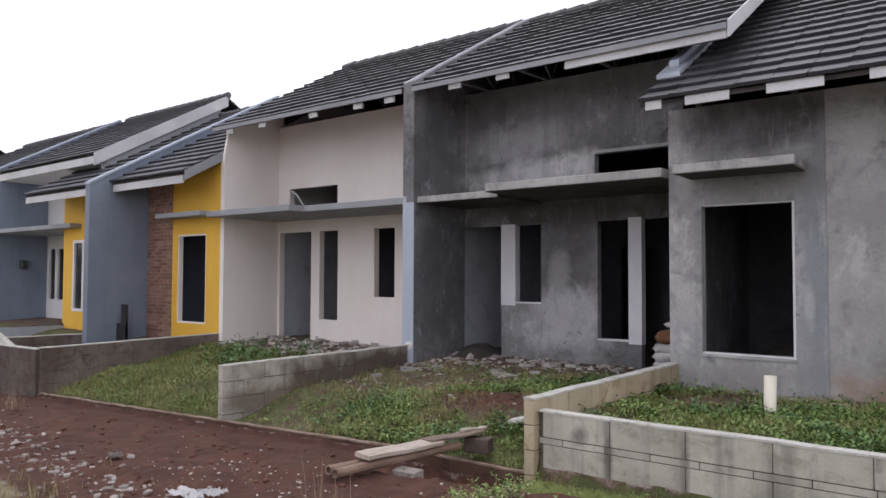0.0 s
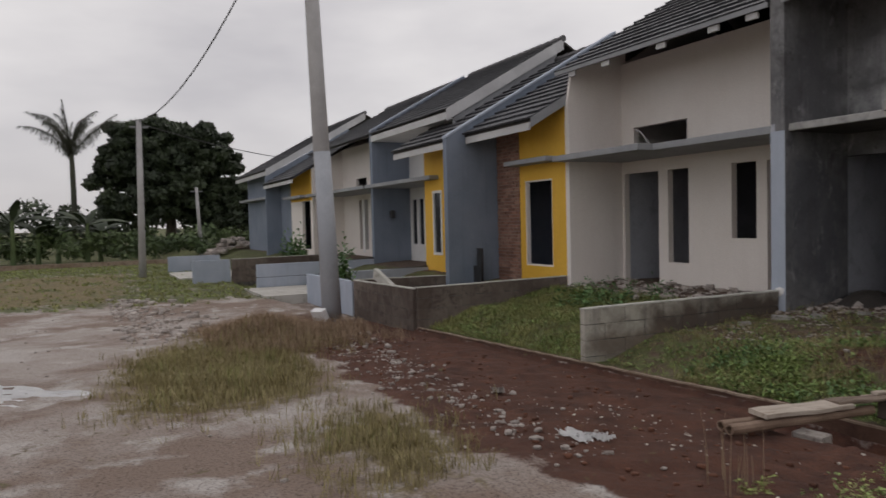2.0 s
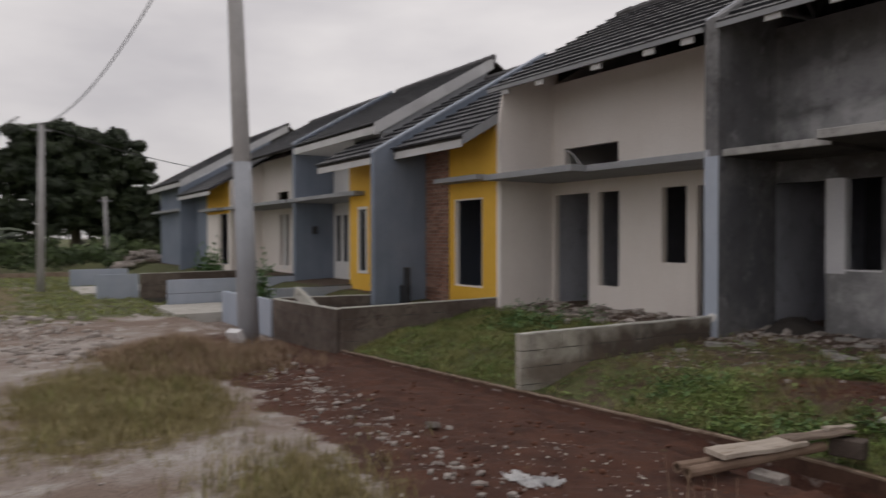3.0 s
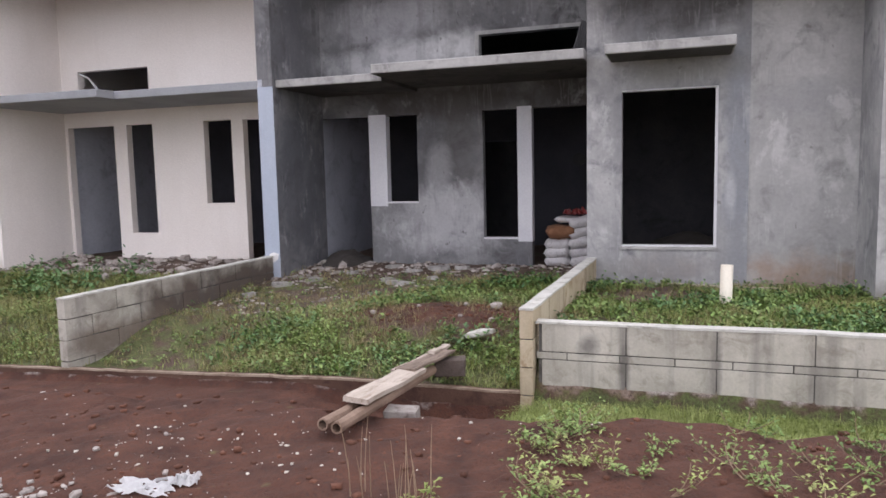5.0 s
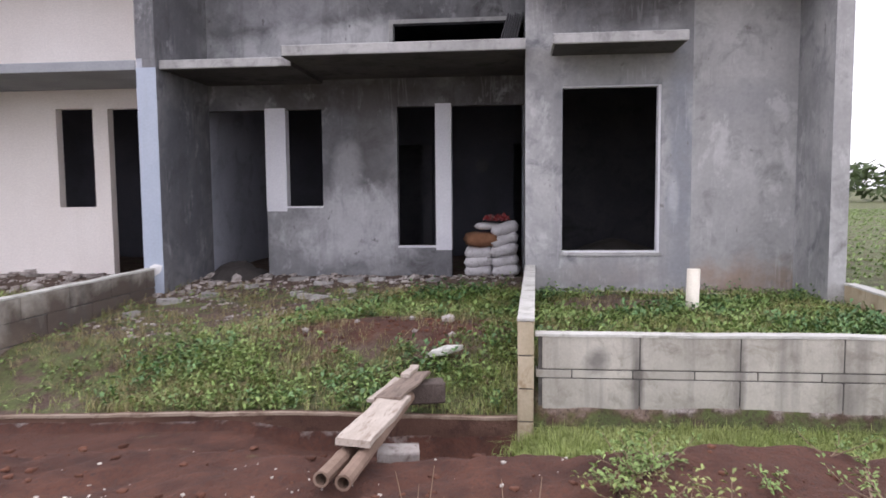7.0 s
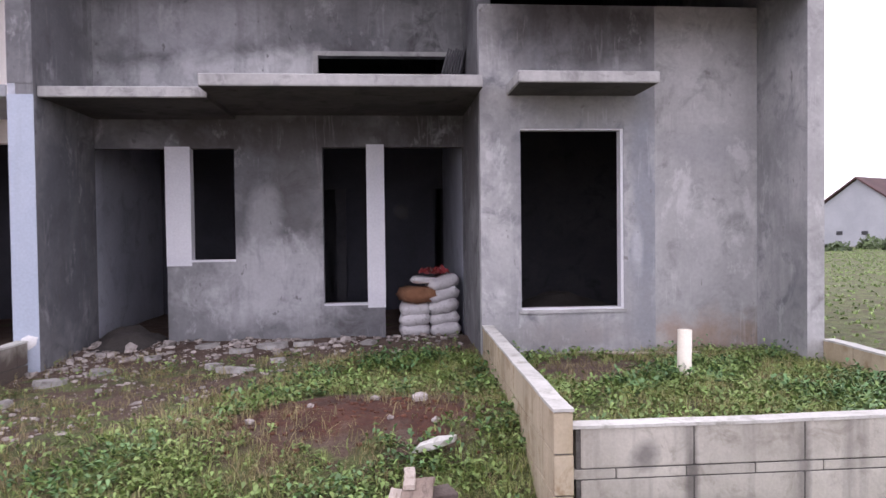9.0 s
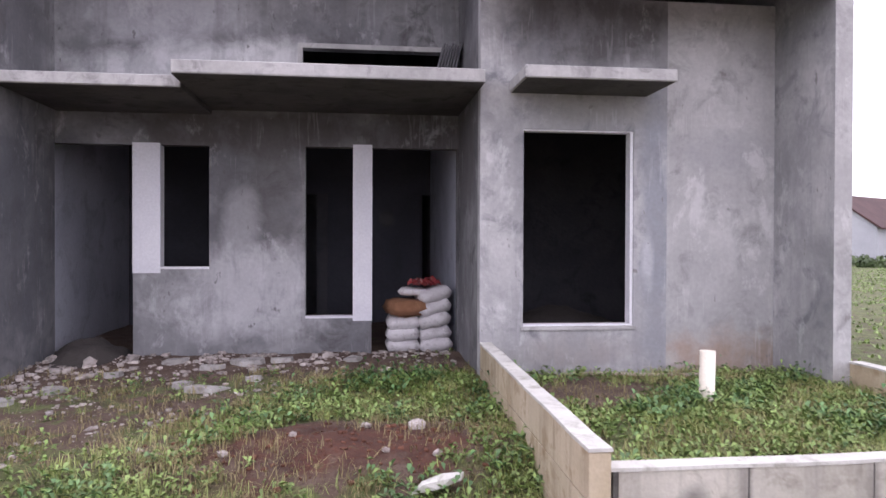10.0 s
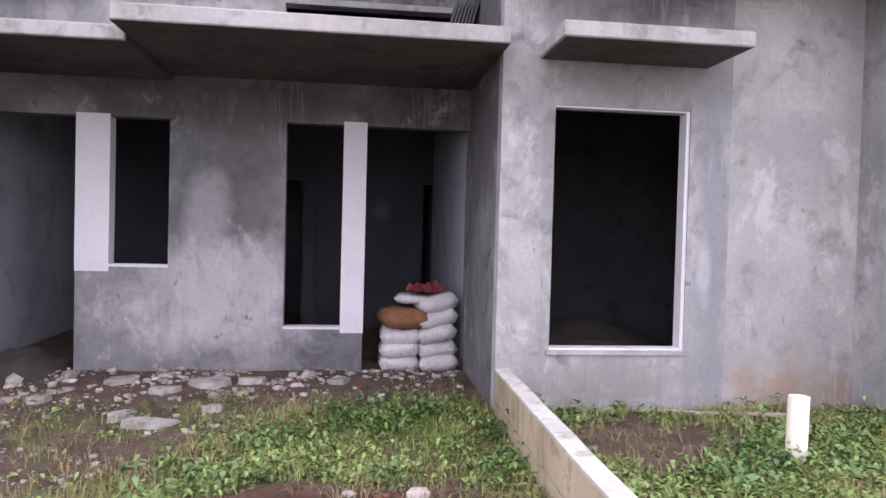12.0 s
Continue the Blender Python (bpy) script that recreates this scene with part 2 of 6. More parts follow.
M["brick"] = surface("red_brown_brick", (0.29, 0.155, 0.115), (0.36, 0.22, 0.17), (0.20, 0.10, 0.075), 3.0, 60, 0.9, 0.3, 0, None, 0, 0, 0.28)
M["brick_joint"] = surface("brick_mortar", (0.30, 0.24, 0.21), (0.36, 0.29, 0.25), None, 3.0, 50, 0.95, 0.3)
M["pale_trim"] = surface("white_window_trim", (0.70, 0.70, 0.72), (0.76, 0.76, 0.78), None, 2.0, 40, 0.6, 0.04)
# inner, inner_dim and inner_floor hold the rooms' shade in their dark colours
M["inner"] = surface("shaded_inner_wall", (0.08, 0.08, 0.09), (0.115, 0.115, 0.125), (0.06, 0.06, 0.065), 1.0, 26, 0.92, 0.2)
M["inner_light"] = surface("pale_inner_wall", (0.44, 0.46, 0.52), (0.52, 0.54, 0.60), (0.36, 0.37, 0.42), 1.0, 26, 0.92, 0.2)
M["inner_dim"] = surface("shaded_partition_wall", (0.065, 0.067, 0.08), (0.09, 0.092, 0.11), None, 1.0, 26, 0.92, 0.15)
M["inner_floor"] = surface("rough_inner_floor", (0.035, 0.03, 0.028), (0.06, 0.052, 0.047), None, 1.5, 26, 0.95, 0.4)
M["wood"] = surface("weathered_plank", (0.47, 0.40, 0.335), (0.57, 0.50, 0.43), (0.33, 0.265, 0.21), 2.0, 60, 0.9, 0.4, stretch=(6, 1, 6), local=True)
M["wood_dark"] = surface("damp_plank", (0.21, 0.16, 0.125), (0.29, 0.225, 0.18), (0.13, 0.095, 0.075), 2.0, 60, 0.9, 0.4, stretch=(6, 1, 6), local=True)
M["bamboo"] = surface("old_bamboo", (0.21, 0.14, 0.10), (0.30, 0.21, 0.155), None, 3.0, 60, 0.75, 0.3, local=True)
M["pvc"] = surface("cream_plastic_pipe", (0.80, 0.74, 0.62), (0.85, 0.79, 0.67), None, 4.0, 60, 0.4, 0.04, 0.2, (0.45, 0.36, 0.24))
M["sack"] = surface("cement_paper_sack", (0.56, 0.54, 0.545), (0.66, 0.64, 0.645), (0.42, 0.40, 0.40), 5.0, 40, 0.85, 0.3)
M["sack_brown"] = surface("brown_woven_sack", (0.24, 0.11, 0.055), (0.32, 0.16, 0.085), None, 5.0, 60, 0.85, 0.4)
M["red_paper"] = surface("red_printed_paper", (0.42, 0.05, 0.06), (0.5, 0.08, 0.08), (0.6, 0.5, 0.48), 8.0, 40, 0.7, 0.1)
M["stone"] = surface("pale_rubble", (0.36, 0.315, 0.285), (0.50, 0.455, 0.42), (0.22, 0.17, 0.145), 6.0, 60, 0.95, 0.5, 0, None, 0, 0.3)
M["stone_obj"] = surface("rubble_chunk", (0.34, 0.30, 0.275), (0.46, 0.42, 0.385), (0.2, 0.16, 0.14), 6.0, 60, 0.95, 0.5, 0, None, 0, 0, 0.2)
M["slab_chip"] = surface("broken_mortar", (0.31, 0.295, 0.275), (0.41, 0.395, 0.37), (0.2, 0.18, 0.165), 4.0, 50, 0.95, 0.3, 0, None, 0, 0, 0.15)
M["chip"] = surface("pale_stone_chip", (0.55, 0.50, 0.43), (0.68, 0.63, 0.56), None, 6.0, 60, 0.9, 0.2, 0, None, 0, 0.2)
M["clod"] = surface("soil_clods", (0.11, 0.044, 0.026), (0.165, 0.07, 0.042), None, 5.0, 60, 0.95, 0.5, 0, None, 0, 0.25)
M["litter"] = surface("white_plastic_litter", (0.84, 0.84, 0.85), (0.88, 0.88, 0.88), None, 5.0, 40, 0.55, 0.1)
M["pole"] = surface("concrete_pole", (0.40, 0.39, 0.39), (0.48, 0.47, 0.47), None, 1.5, 40, 0.85, 0.2, 0.4, (0.3, 0.29, 0.29))
M["pole_blue"] = surface("painted_pole_foot", (0.40, 0.42, 0.46), (0.46, 0.48, 0.52), None, 1.5, 40, 0.8, 0.15)
M["cable"] = surface("black_cable", (0.04, 0.04, 0.045), (0.06, 0.06, 0.06), None, 3.0, 40, 0.6, 0.0)
M["leaf"] = surface("weed_leaf", (0.145, 0.235, 0.055), (0.26, 0.36, 0.11), None, 1.2, 20, 0.6, 0.0, 0, None, 0, 0.38)
M["leaf_blue"] = surface("creeper_leaf", (0.085, 0.185, 0.06), (0.16, 0.27, 0.10), None, 1.2, 20, 0.6, 0.0, 0, None, 0, 0.38)
M["leaf_yellow"] = surface("bright_weed_leaf", (0.23, 0.29, 0.07), (0.34, 0.385, 0.13), None, 1.2, 20, 0.6, 0.0, 0, None, 0, 0.3)
M["straw"] = surface("dry_grass", (0.24, 0.20, 0.085), (0.33, 0.28, 0.14), None, 1.2, 20, 0.8, 0.0, 0, None, 0, 0.35)
M["straw_green"] = surface("half_dry_grass", (0.20, 0.215, 0.07), (0.31, 0.305, 0.12), None, 1.2, 20, 0.8, 0.0, 0, None, 0, 0.35)
M["dead"] = surface("dead_stalks", (0.26, 0.18, 0.115), (0.36, 0.26, 0.175), None, 2.0, 20, 0.85, 0.0, 0, None, 0, 0.3)
M["tree_leaf"] = surface("tree_leaf", (0.022, 0.035, 0.016), (0.04, 0.058, 0.024), None, 0.4, 20, 0.6, 0.0, 0, None, 0, 0.4)
M["far_leaf"] = surface("far_scrub_leaf", (0.06, 0.095, 0.035), (0.10, 0.14, 0.05), None, 0.15, 20, 0.7, 0.0, 0, None, 0, 0.4)
M["palm_leaf"] = surface("palm_frond", (0.035, 0.038, 0.024), (0.055, 0.057, 0.034), None, 0.4, 20, 0.7, 0.0, 0, None, 0, 0.3)
M["bark"] = surface("bark", (0.10, 0.08, 0.065), (0.15, 0.125, 0.10), None, 3.0, 40, 0.95, 0.5)
M["far_wall"] = surface("far_grey_wall", (0.40, 0.41, 0.44), (0.46, 0.47, 0.5), None, 0.5, 20, 0.9, 0.1)
M["far_roof"] = surface("far_red_roof", (0.062, 0.029, 0.028), (0.09, 0.044, 0.04), None, 0.8, 20, 0.8, 0.2)
M["glass"] = surface("dark_window_glass", (0.02, 0.022, 0.026), (0.025, 0.027, 0.03), None, 1.0, 20, 0.08, 0.0)
M["driveway"] = surface("pale_concrete_drive", (0.50, 0.48, 0.44), (0.58, 0.56, 0.52), (0.42, 0.4, 0.36), 1.2, 40, 0.92, 0.2)
M["black"] = surface("dark_metal", (0.03, 0.03, 0.032), (0.045, 0.045, 0.05), None, 4.0, 40, 0.5, 0.05)


# ---- building helpers ----
def box(bm, x0, x1, y0, y1, z0, z1):
    v = [bm.verts.new(p) for p in ((x0, y0, z0), (x1, y0, z0), (x1, y1, z0), (x0, y1, z0), (x0, y0, z1), (x1, y0, z1), (x1, y1, z1), (x0, y1, z1))]
    for f in ((3, 2, 1, 0), (4, 5, 6, 7), (0, 1, 5, 4), (1, 2, 6, 5), (2, 3, 7, 6), (3, 0, 4, 7)):
        bm.faces.new([v[i] for i in f])
    return v


def boxes(*rows):
    bm = bmesh.new()
    for r in rows:
        box(bm, *r)
    return bm


def rounded(bm, w=0.01, seg=1):
    bmesh.ops.bevel(bm, geom=bm.edges[:], offset=w, segments=seg, affect="EDGES", profile=0.6)
    return bm


def prism_x(x0, x1, outline):
    """A solid whose outline lies in y and z."""
    bm = bmesh.new()
    a = [bm.verts.new((x0, y, z)) for y, z in outline]
    b = [bm.verts.new((x1, y, z)) for y, z in outline]
    bm.faces.new(a), bm.faces.new(b[::-1])
    for i in range(len(a)):
        j = (i + 1) % len(a)
        bm.faces.new((a[j], a[i], b[i], b[j]))
    bmesh.ops.recalc_face_normals(bm, faces=bm.faces[:])
    return bm


def pierced(x0, x1, z0, z1, y0, y1, holes=()):
    """A wall along x with openings (x0, x1, z0, z1) right through it."""
    xs = sorted({x0, x1, *(min(max(v, x0), x1) for h in holes for v in h[:2])})
    zs = sorted({z0, z1, *(min(max(v, z0), z1) for h in holes for v in h[2:])})
    nx, nz = len(xs) - 1, len(zs) - 1

    def solid(i, k):
        if not (0 <= i < nx and 0 <= k < nz):
            return False
        cx, cz = (xs[i] + xs[i + 1]) / 2, (zs[k] + zs[k + 1]) / 2
        return not any(h[0] < cx < h[1] and h[2] < cz < h[3] for h in holes)

    bm = bmesh.new()
    cache = {}

    def vert(x, y, z):
        key = (round(x, 5), round(y, 5), round(z, 5))
        if key not in cache:
            cache[key] = bm.verts.new((x, y, z))
        return cache[key]

    def quad(*p):
        bm.faces.new([vert(*q) for q in p])

    for i in range(nx):
        for k in range(nz):
            if not solid(i, k):
                continue
            a, b, c, d = xs[i], xs[i + 1], zs[k], zs[k + 1]
            quad((a, y0, c), (b, y0, c), (b, y0, d), (a, y0, d))
            quad((b, y1, c), (a, y1, c), (a, y1, d), (b, y1, d))
            if not solid(i - 1, k):
                quad((a, y1, c), (a, y0, c), (a, y0, d), (a, y1, d))
            if not solid(i + 1, k):
                quad((b, y0, c), (b, y1, c), (b, y1, d), (b, y0, d))
            if not solid(i, k - 1):
                quad((a, y1, c), (b, y1, c), (b, y0, c), (a, y0, c))
            if not solid(i, k + 1):
                quad((a, y0, d), (b, y0, d), (b, y1, d), (a, y1, d))
    return bm


def thing(name, place, label, category, group="", kind=""):
    ob = new(name)
    ob.location = place
    ob.empty_display_size = 0.1
    return tagged(ob, label, category, group, kind)


def origin_of(ob):
    at = Vector((0, 0, 0))
    while ob:
        at = at + ob.location
        ob = ob.parent
    return at


def part(name, bm, material, parent, label="", smooth=False):
    """Links a bmesh given in world places as one mesh under its thing."""
    at = origin_of(parent)
    for v in bm.verts:
        v.co -= at
    me = bpy.data.meshes.new(name)
    bm.to_mesh(me)
    bm.free()
    me.materials.append(material)
    if smooth:
        me.shade_smooth()
    ob = new(name, me)
    ob.parent = parent
    if label:
        ob["label"] = label
    return ob


def lone(name, bm, material, label, category, group="", kind="", place=None, smooth=False):
    """A thing that is one mesh."""
    me = bpy.data.meshes.new(name)
    if place is not None:
        for v in bm.verts:
            v.co -= Vector(place)
    bm.to_mesh(me)
    bm.free()
    me.materials.append(material)
    if smooth:
        me.shade_smooth()
    ob = new(name, me)
    if place is not None:
        ob.location = place
    return tagged(ob, label, category, group, kind)


def from_arrays(name, verts, faces, material):
    me = bpy.data.meshes.new(name)
    me.from_pydata([tuple(v) for v in verts], [], [tuple(f) for f in faces])
    me.materials.append(material)
    me.update()
    return me


def tube(points, r0, r1=None, sides=8, bm=None):
    """A round bar along points, tapered from r0 to r1."""
    bm = bm or bmesh.new()
    r1 = r0 if r1 is None else r1
    rings = []
    for i, p in enumerate(points):
        a, b = Vector(points[max(i - 1, 0)]), Vector(points[min(i + 1, len(points) - 1)])
        d = (b - a).normalized()
        u = d.orthogonal().normalized()
        if rings:
            u = (last_u - d * last_u.dot(d)).normalized()
        last_u = u
        w = d.cross(u)
        r = r0 + (r1 - r0) * i / max(len(points) - 1, 1)
        rings.append([bm.verts.new(Vector(p) + r * (u * math.cos(2 * math.pi * k / sides) + w * math.sin(2 * math.pi * k / sides))) for k in range(sides)])
    for a, b in zip(rings, rings[1:]):
        for k in range(sides):
            bm.faces.new((a[k], a[(k + 1) % sides], b[(k + 1) % sides], b[k]))
    bm.faces.new(rings[0][::-1]), bm.faces.new(rings[-1])
    return bm


# ---- the lie of the land ----
FENCE_Y, ROOM_Y, RECESS_Y = 5.26, 8.43, 9.78


def sstep(a, b, v):
    t = np.clip((v - a) / (b - a), 0, 1)
    return t * t * (3 - 2 * t)


def wave(x, y, seed=0.0):
    """A cheap smooth noise from sines, about -1 to 1."""
    return (np.sin(1.7 * x + 2.3 * y + seed) + np.sin(3.1 * x - 1.9 * y + 1.3 + seed * 2) + np.sin(-2.2 * x + 4.1 * y + 0.7 + seed) + 0.6 * np.sin(6.3 * x + 5.2 * y + seed) + 0.6 * np.sin(-7.1 * x + 6.7 * y + 2 * seed)) / 4.2


def fall(x):
    """The street drops a little towards the far end of the row."""
    return -0.036 * np.clip(-4.4 - x, 0, 11)


def land(x, y):
    x, y = np.asarray(x, float), np.asarray(y, float)
    z = 0.02 * wave(x * 0.8, y * 0.8) + 0.012 * wave(x * 2.7, y * 2.7, 2)
    bank = sstep(-9.5, -6.0, x)
    z = z + bank * (0.02 + 0.12 * sstep(-3.2, -1.8, x)) * sstep(2.2, 3.3, y) * (1 - sstep(4.15, 4.75, y))
    z = z + (0.035 * wave(x * 1.9, y * 1.9, 4) + 0.022 * wave(x * 4.3, y * 4.3, 9) + 0.012 * wave(x * 8.5, y * 8.5, 3)) * sstep(2.0, 2.8, y) * (1 - sstep(4.6, 5.2, y))
    trench = sstep(4.2, 4.75, y) * (1 - sstep(5.2, 5.34, y))
    verge_side = sstep(-3.2, -2.7, x)
    z = z - trench * (0.19 * (1 - verge_side) + 0.13 * sstep(-4.8, -4.2, x) * (1 - verge_side) + 0.19 * verge_side)
    garden = sstep(5.235, 5.30, y)
    lot = np.where(x > -2.84, 0.17 + 0.09 * sstep(5.5, 6.6, y), -0.13 + 0.31 * sstep(5.36, 6.5, y) + 0.09 * sstep(7.5, 9.6, y))
    lot = lot + 0.07 * np.exp(-(((x + 3.95) / 0.95) ** 2 + ((y - 6.55) / 0.6) ** 2))
    lot = lot + 0.02 * wave(x * 3.3, y * 3.3, 1)
    z = z * (1 - garden) + lot * garden
    z = z + 0.26 * np.exp(-(((x + 11.7) / 1.15) ** 2 + ((y - 2.3) / 0.75) ** 2)) * (1 + 0.25 * wave(x * 2.1, y * 2.1, 1))
    z = z + fall(x) * (1 - sstep(6.5, 8.2, y))
    z = z - 0.10 * sstep(14.5, 17, y)
    return z


def ground_kinds(x, y):
    """How much of each cover there is: red soil, grass, pale gravel, dry grass."""
    n = wave(x * 0.9, y * 0.9, 3) * 0.35 + wave(x * 2.9, y * 2.9, 5) * 0.2
    edge = 2.25 + 0.10 * np.clip(-6 - x, 0, 9) + 0.35 * wave(x * 1.1, y * 0.4, 7)
    soil = sstep(-0.2, 0.25, y - edge + 0.3 * n) * (1 - sstep(5.2, 5.3, y)) * sstep(-17, -13.5, x + n)
    garden = sstep(5.25, 5.31, y) * (1 - sstep(13, 15, y))
    near_wall = sstep(8.3, 9.0, y + 0.5 * n) * (x > -7.0) * (x < -2.85) + sstep(7.9, 8.5, y + n) * (x < -7.0) + sstep(8.1, 8.5, y + n) * (x > -2.85)
    ragged = wave(x * 2.6, y * 2.6, 11)
    bare = np.exp(-(((x + 3.98 + 0.1 * ragged) / 0.9) ** 2 + ((y - 6.6 + 0.22 * ragged) / 0.46) ** 2))
    thin = 0.62 * sstep(-4.2, -6.2, x + 1.5 * n) * (x > -7.2) * (0.25 + 0.75 * sstep(5.9, 6.9, y))
    corner = 1.5 * np.exp(-(((x + 2.15) / 0.55) ** 2 + ((y - 7.6 + 0.12 * ragged) / 0.5) ** 2))
    grass = garden * np.clip(0.9 + n * 1.3 + 0.5 * wave(x * 5.1, y * 5.7, 4) - thin - near_wall - 2.0 * bare - corner, 0, 1)
    verge = sstep(4.5, 4.7, y) * (1 - sstep(5.2, 5.3, y)) * sstep(-3.1, -2.7, x)
    grass = np.maximum(grass, verge * 0.9)
    patch = np.clip(0.95 + 1.1 * wave(x * 0.7 + 1, y * 0.9, 6) + 0.8 * wave(x * 2.1, y * 2.3, 2), 0, 1.2)
    dry = np.exp(-(((x + 9.2) / 2.3) ** 4 + ((y - 1.15 + 0.12 * (x + 9)) / 1.05) ** 4)) * np.clip(patch + 0.35, 0, 1)
    dry = np.maximum(dry, np.exp(-(((x + 4.95) / 0.95) ** 2 + ((y - 1.65 + 0.2 * (x + 5)) / 0.5) ** 2)) * np.clip(patch + 0.4, 0, 1))
    dry = np.maximum(dry, np.exp(-(((x + 11.6) / 1.5) ** 2 + ((y - 2.4) / 0.8) ** 2)) * np.clip(patch + 0.3, 0, 1))
    dry = np.maximum(dry, 0.95 * sstep(20, 22.5, -x + 2 * n) * (1 - sstep(0.2, 1.8, y + 0.6 * n + 0.05 * (x + 25))) * (1 - sstep(33, 37, -x)) * np.clip(patch + 0.25, 0, 1))
    green = sstep(19.0, 21.5, -x + 2 * n) * (1 - soil) * (1 - garden * (x > -60)) * np.clip(0.75 + 1.2 * n, 0, 1) * (1 - 0.75 * dry)
    far = np.maximum(sstep(11, 16, np.abs(y + 2) * 1.0 - 2) * (y < 0), sstep(13.5, 16, y))
    side = sstep(0.15, 0.3, x) * sstep(5.3, 6.5, y)
    grass = np.clip(np.maximum(np.maximum(grass, green), np.maximum(far, side)), 0, 1)
    soil = np.maximum(soil, 0.9 * bare)
    return soil, grass, np.clip(dry, 0, 1)


def axis(pieces):
    out = []
    for a, b, step in pieces:
        out.append(np.arange(a, b - step * 0.5, step))
    return np.concatenate(out + [[pieces[-1][1]]])


def ground_material():
    m = bpy.data.materials.new("open_ground")
    m.use_nodes = True
    n, l = m.node_tree.nodes, m.node_tree.links
    b = n["Principled BSDF"]
    b.inputs["Roughness"].default_value = 0.95
    co = n.new("ShaderNodeNewGeometry").outputs["Position"]

    def noise_at(sc, detail=6, rgh=0.6):
        t = n.new("ShaderNodeTexNoise")
        t.inputs["Scale"].default_value, t.inputs["Detail"].default_value, t.inputs["Roughness"].default_value = sc, detail, rgh
        l.new(co, t.inputs["Vector"])
        return t.outputs["Fac"]

    def ramp(fac, lo, hi):
        r = n.new("ShaderNodeMapRange")
        r.inputs["From Min"].default_value, r.inputs["From Max"].default_value = lo, hi
        l.new(fac, r.inputs["Value"])
        return r.outputs["Result"]

    def mix(fac, a, bb):
        x = n.new("ShaderNodeMix")
        x.data_type = "RGBA"
        for key, v in (("Factor", fac), ("A", a), ("B", bb)):
            if isinstance(v, tuple):
                x.inputs[key].default_value = col(v)
            else:
                l.new(v, x.inputs[key])
        return x.outputs["Result"]

    def cover(name):
        a = n.new("ShaderNodeAttribute")
        a.attribute_name = name
        wob = n.new("ShaderNodeMath")
        wob.operation = "ADD"
        l.new(a.outputs["Fac"], wob.inputs[0])
        l.new(ramp(noise_at(5.0), 0.2, 0.8), wob.inputs[1])
        return ramp(wob.outputs[0], 0.75, 1.05)

    big, mid, fine = noise_at(0.7), noise_at(4.0), noise_at(45.0, 5, 0.7)
    gravel = mix(ramp(noise_at(0.45), 0.44, 0.56), (0.46, 0.405, 0.37), (0.28, 0.21, 0.17))
    gravel = mix(ramp(noise_at(1.3), 0.54, 0.64), gravel, (0.56, 0.52, 0.49))
    red = mix(ramp(mid, 0.35, 0.65), (0.058, 0.022, 0.0135), (0.135, 0.054, 0.032))
    red = mix(ramp(big, 0.45, 0.7), red, (0.108, 0.043, 0.026))
    turf = mix(ramp(mid, 0.35, 0.65), (0.085, 0.105, 0.036), (0.15, 0.18, 0.06))
    turf = mix(ramp(noise_at(9.0), 0.5, 0.65), turf, (0.10, 0.07, 0.045))
    straw = mix(ramp(mid, 0.35, 0.65), (0.19, 0.145, 0.075), (0.25, 0.2, 0.1))
    loam = mix(ramp(mid, 0.35, 0.65), (0.085, 0.052, 0.036), (0.155, 0.108, 0.08))
    a = n.new("ShaderNodeAttribute")
    a.attribute_name = "garden"
    c = mix(a.outputs["Fac"], gravel, loam)
    c = mix(cover("soil"), c, red)
    c = mix(cover("dry"), c, straw)
    c = mix(cover("grass"), c, turf)
    c = mix(ramp(fine, 0.62, 0.3), c, mix(ramp(fine, 0.3, 0.6), (0.05, 0.03, 0.025), c))
    l.new(c, b.inputs["Base Color"])
    bp = n.new("ShaderNodeBump")
    bp.inputs["Strength"].default_value, bp.inputs["Distance"].default_value = 0.7, 0.03
    l.new(fine, bp.inputs["Height"])
    bp2 = n.new("ShaderNodeBump")
    bp2.inputs["Strength"].default_value, bp2.inputs["Distance"].default_value = 0.5, 0.08
    l.new(noise_at(9.0, 5), bp2.inputs["Height"])
    l.new(bp2.outputs["Normal"], bp.inputs["Normal"])
    l.new(bp.outputs["Normal"], b.inputs["Normal"])
    return m


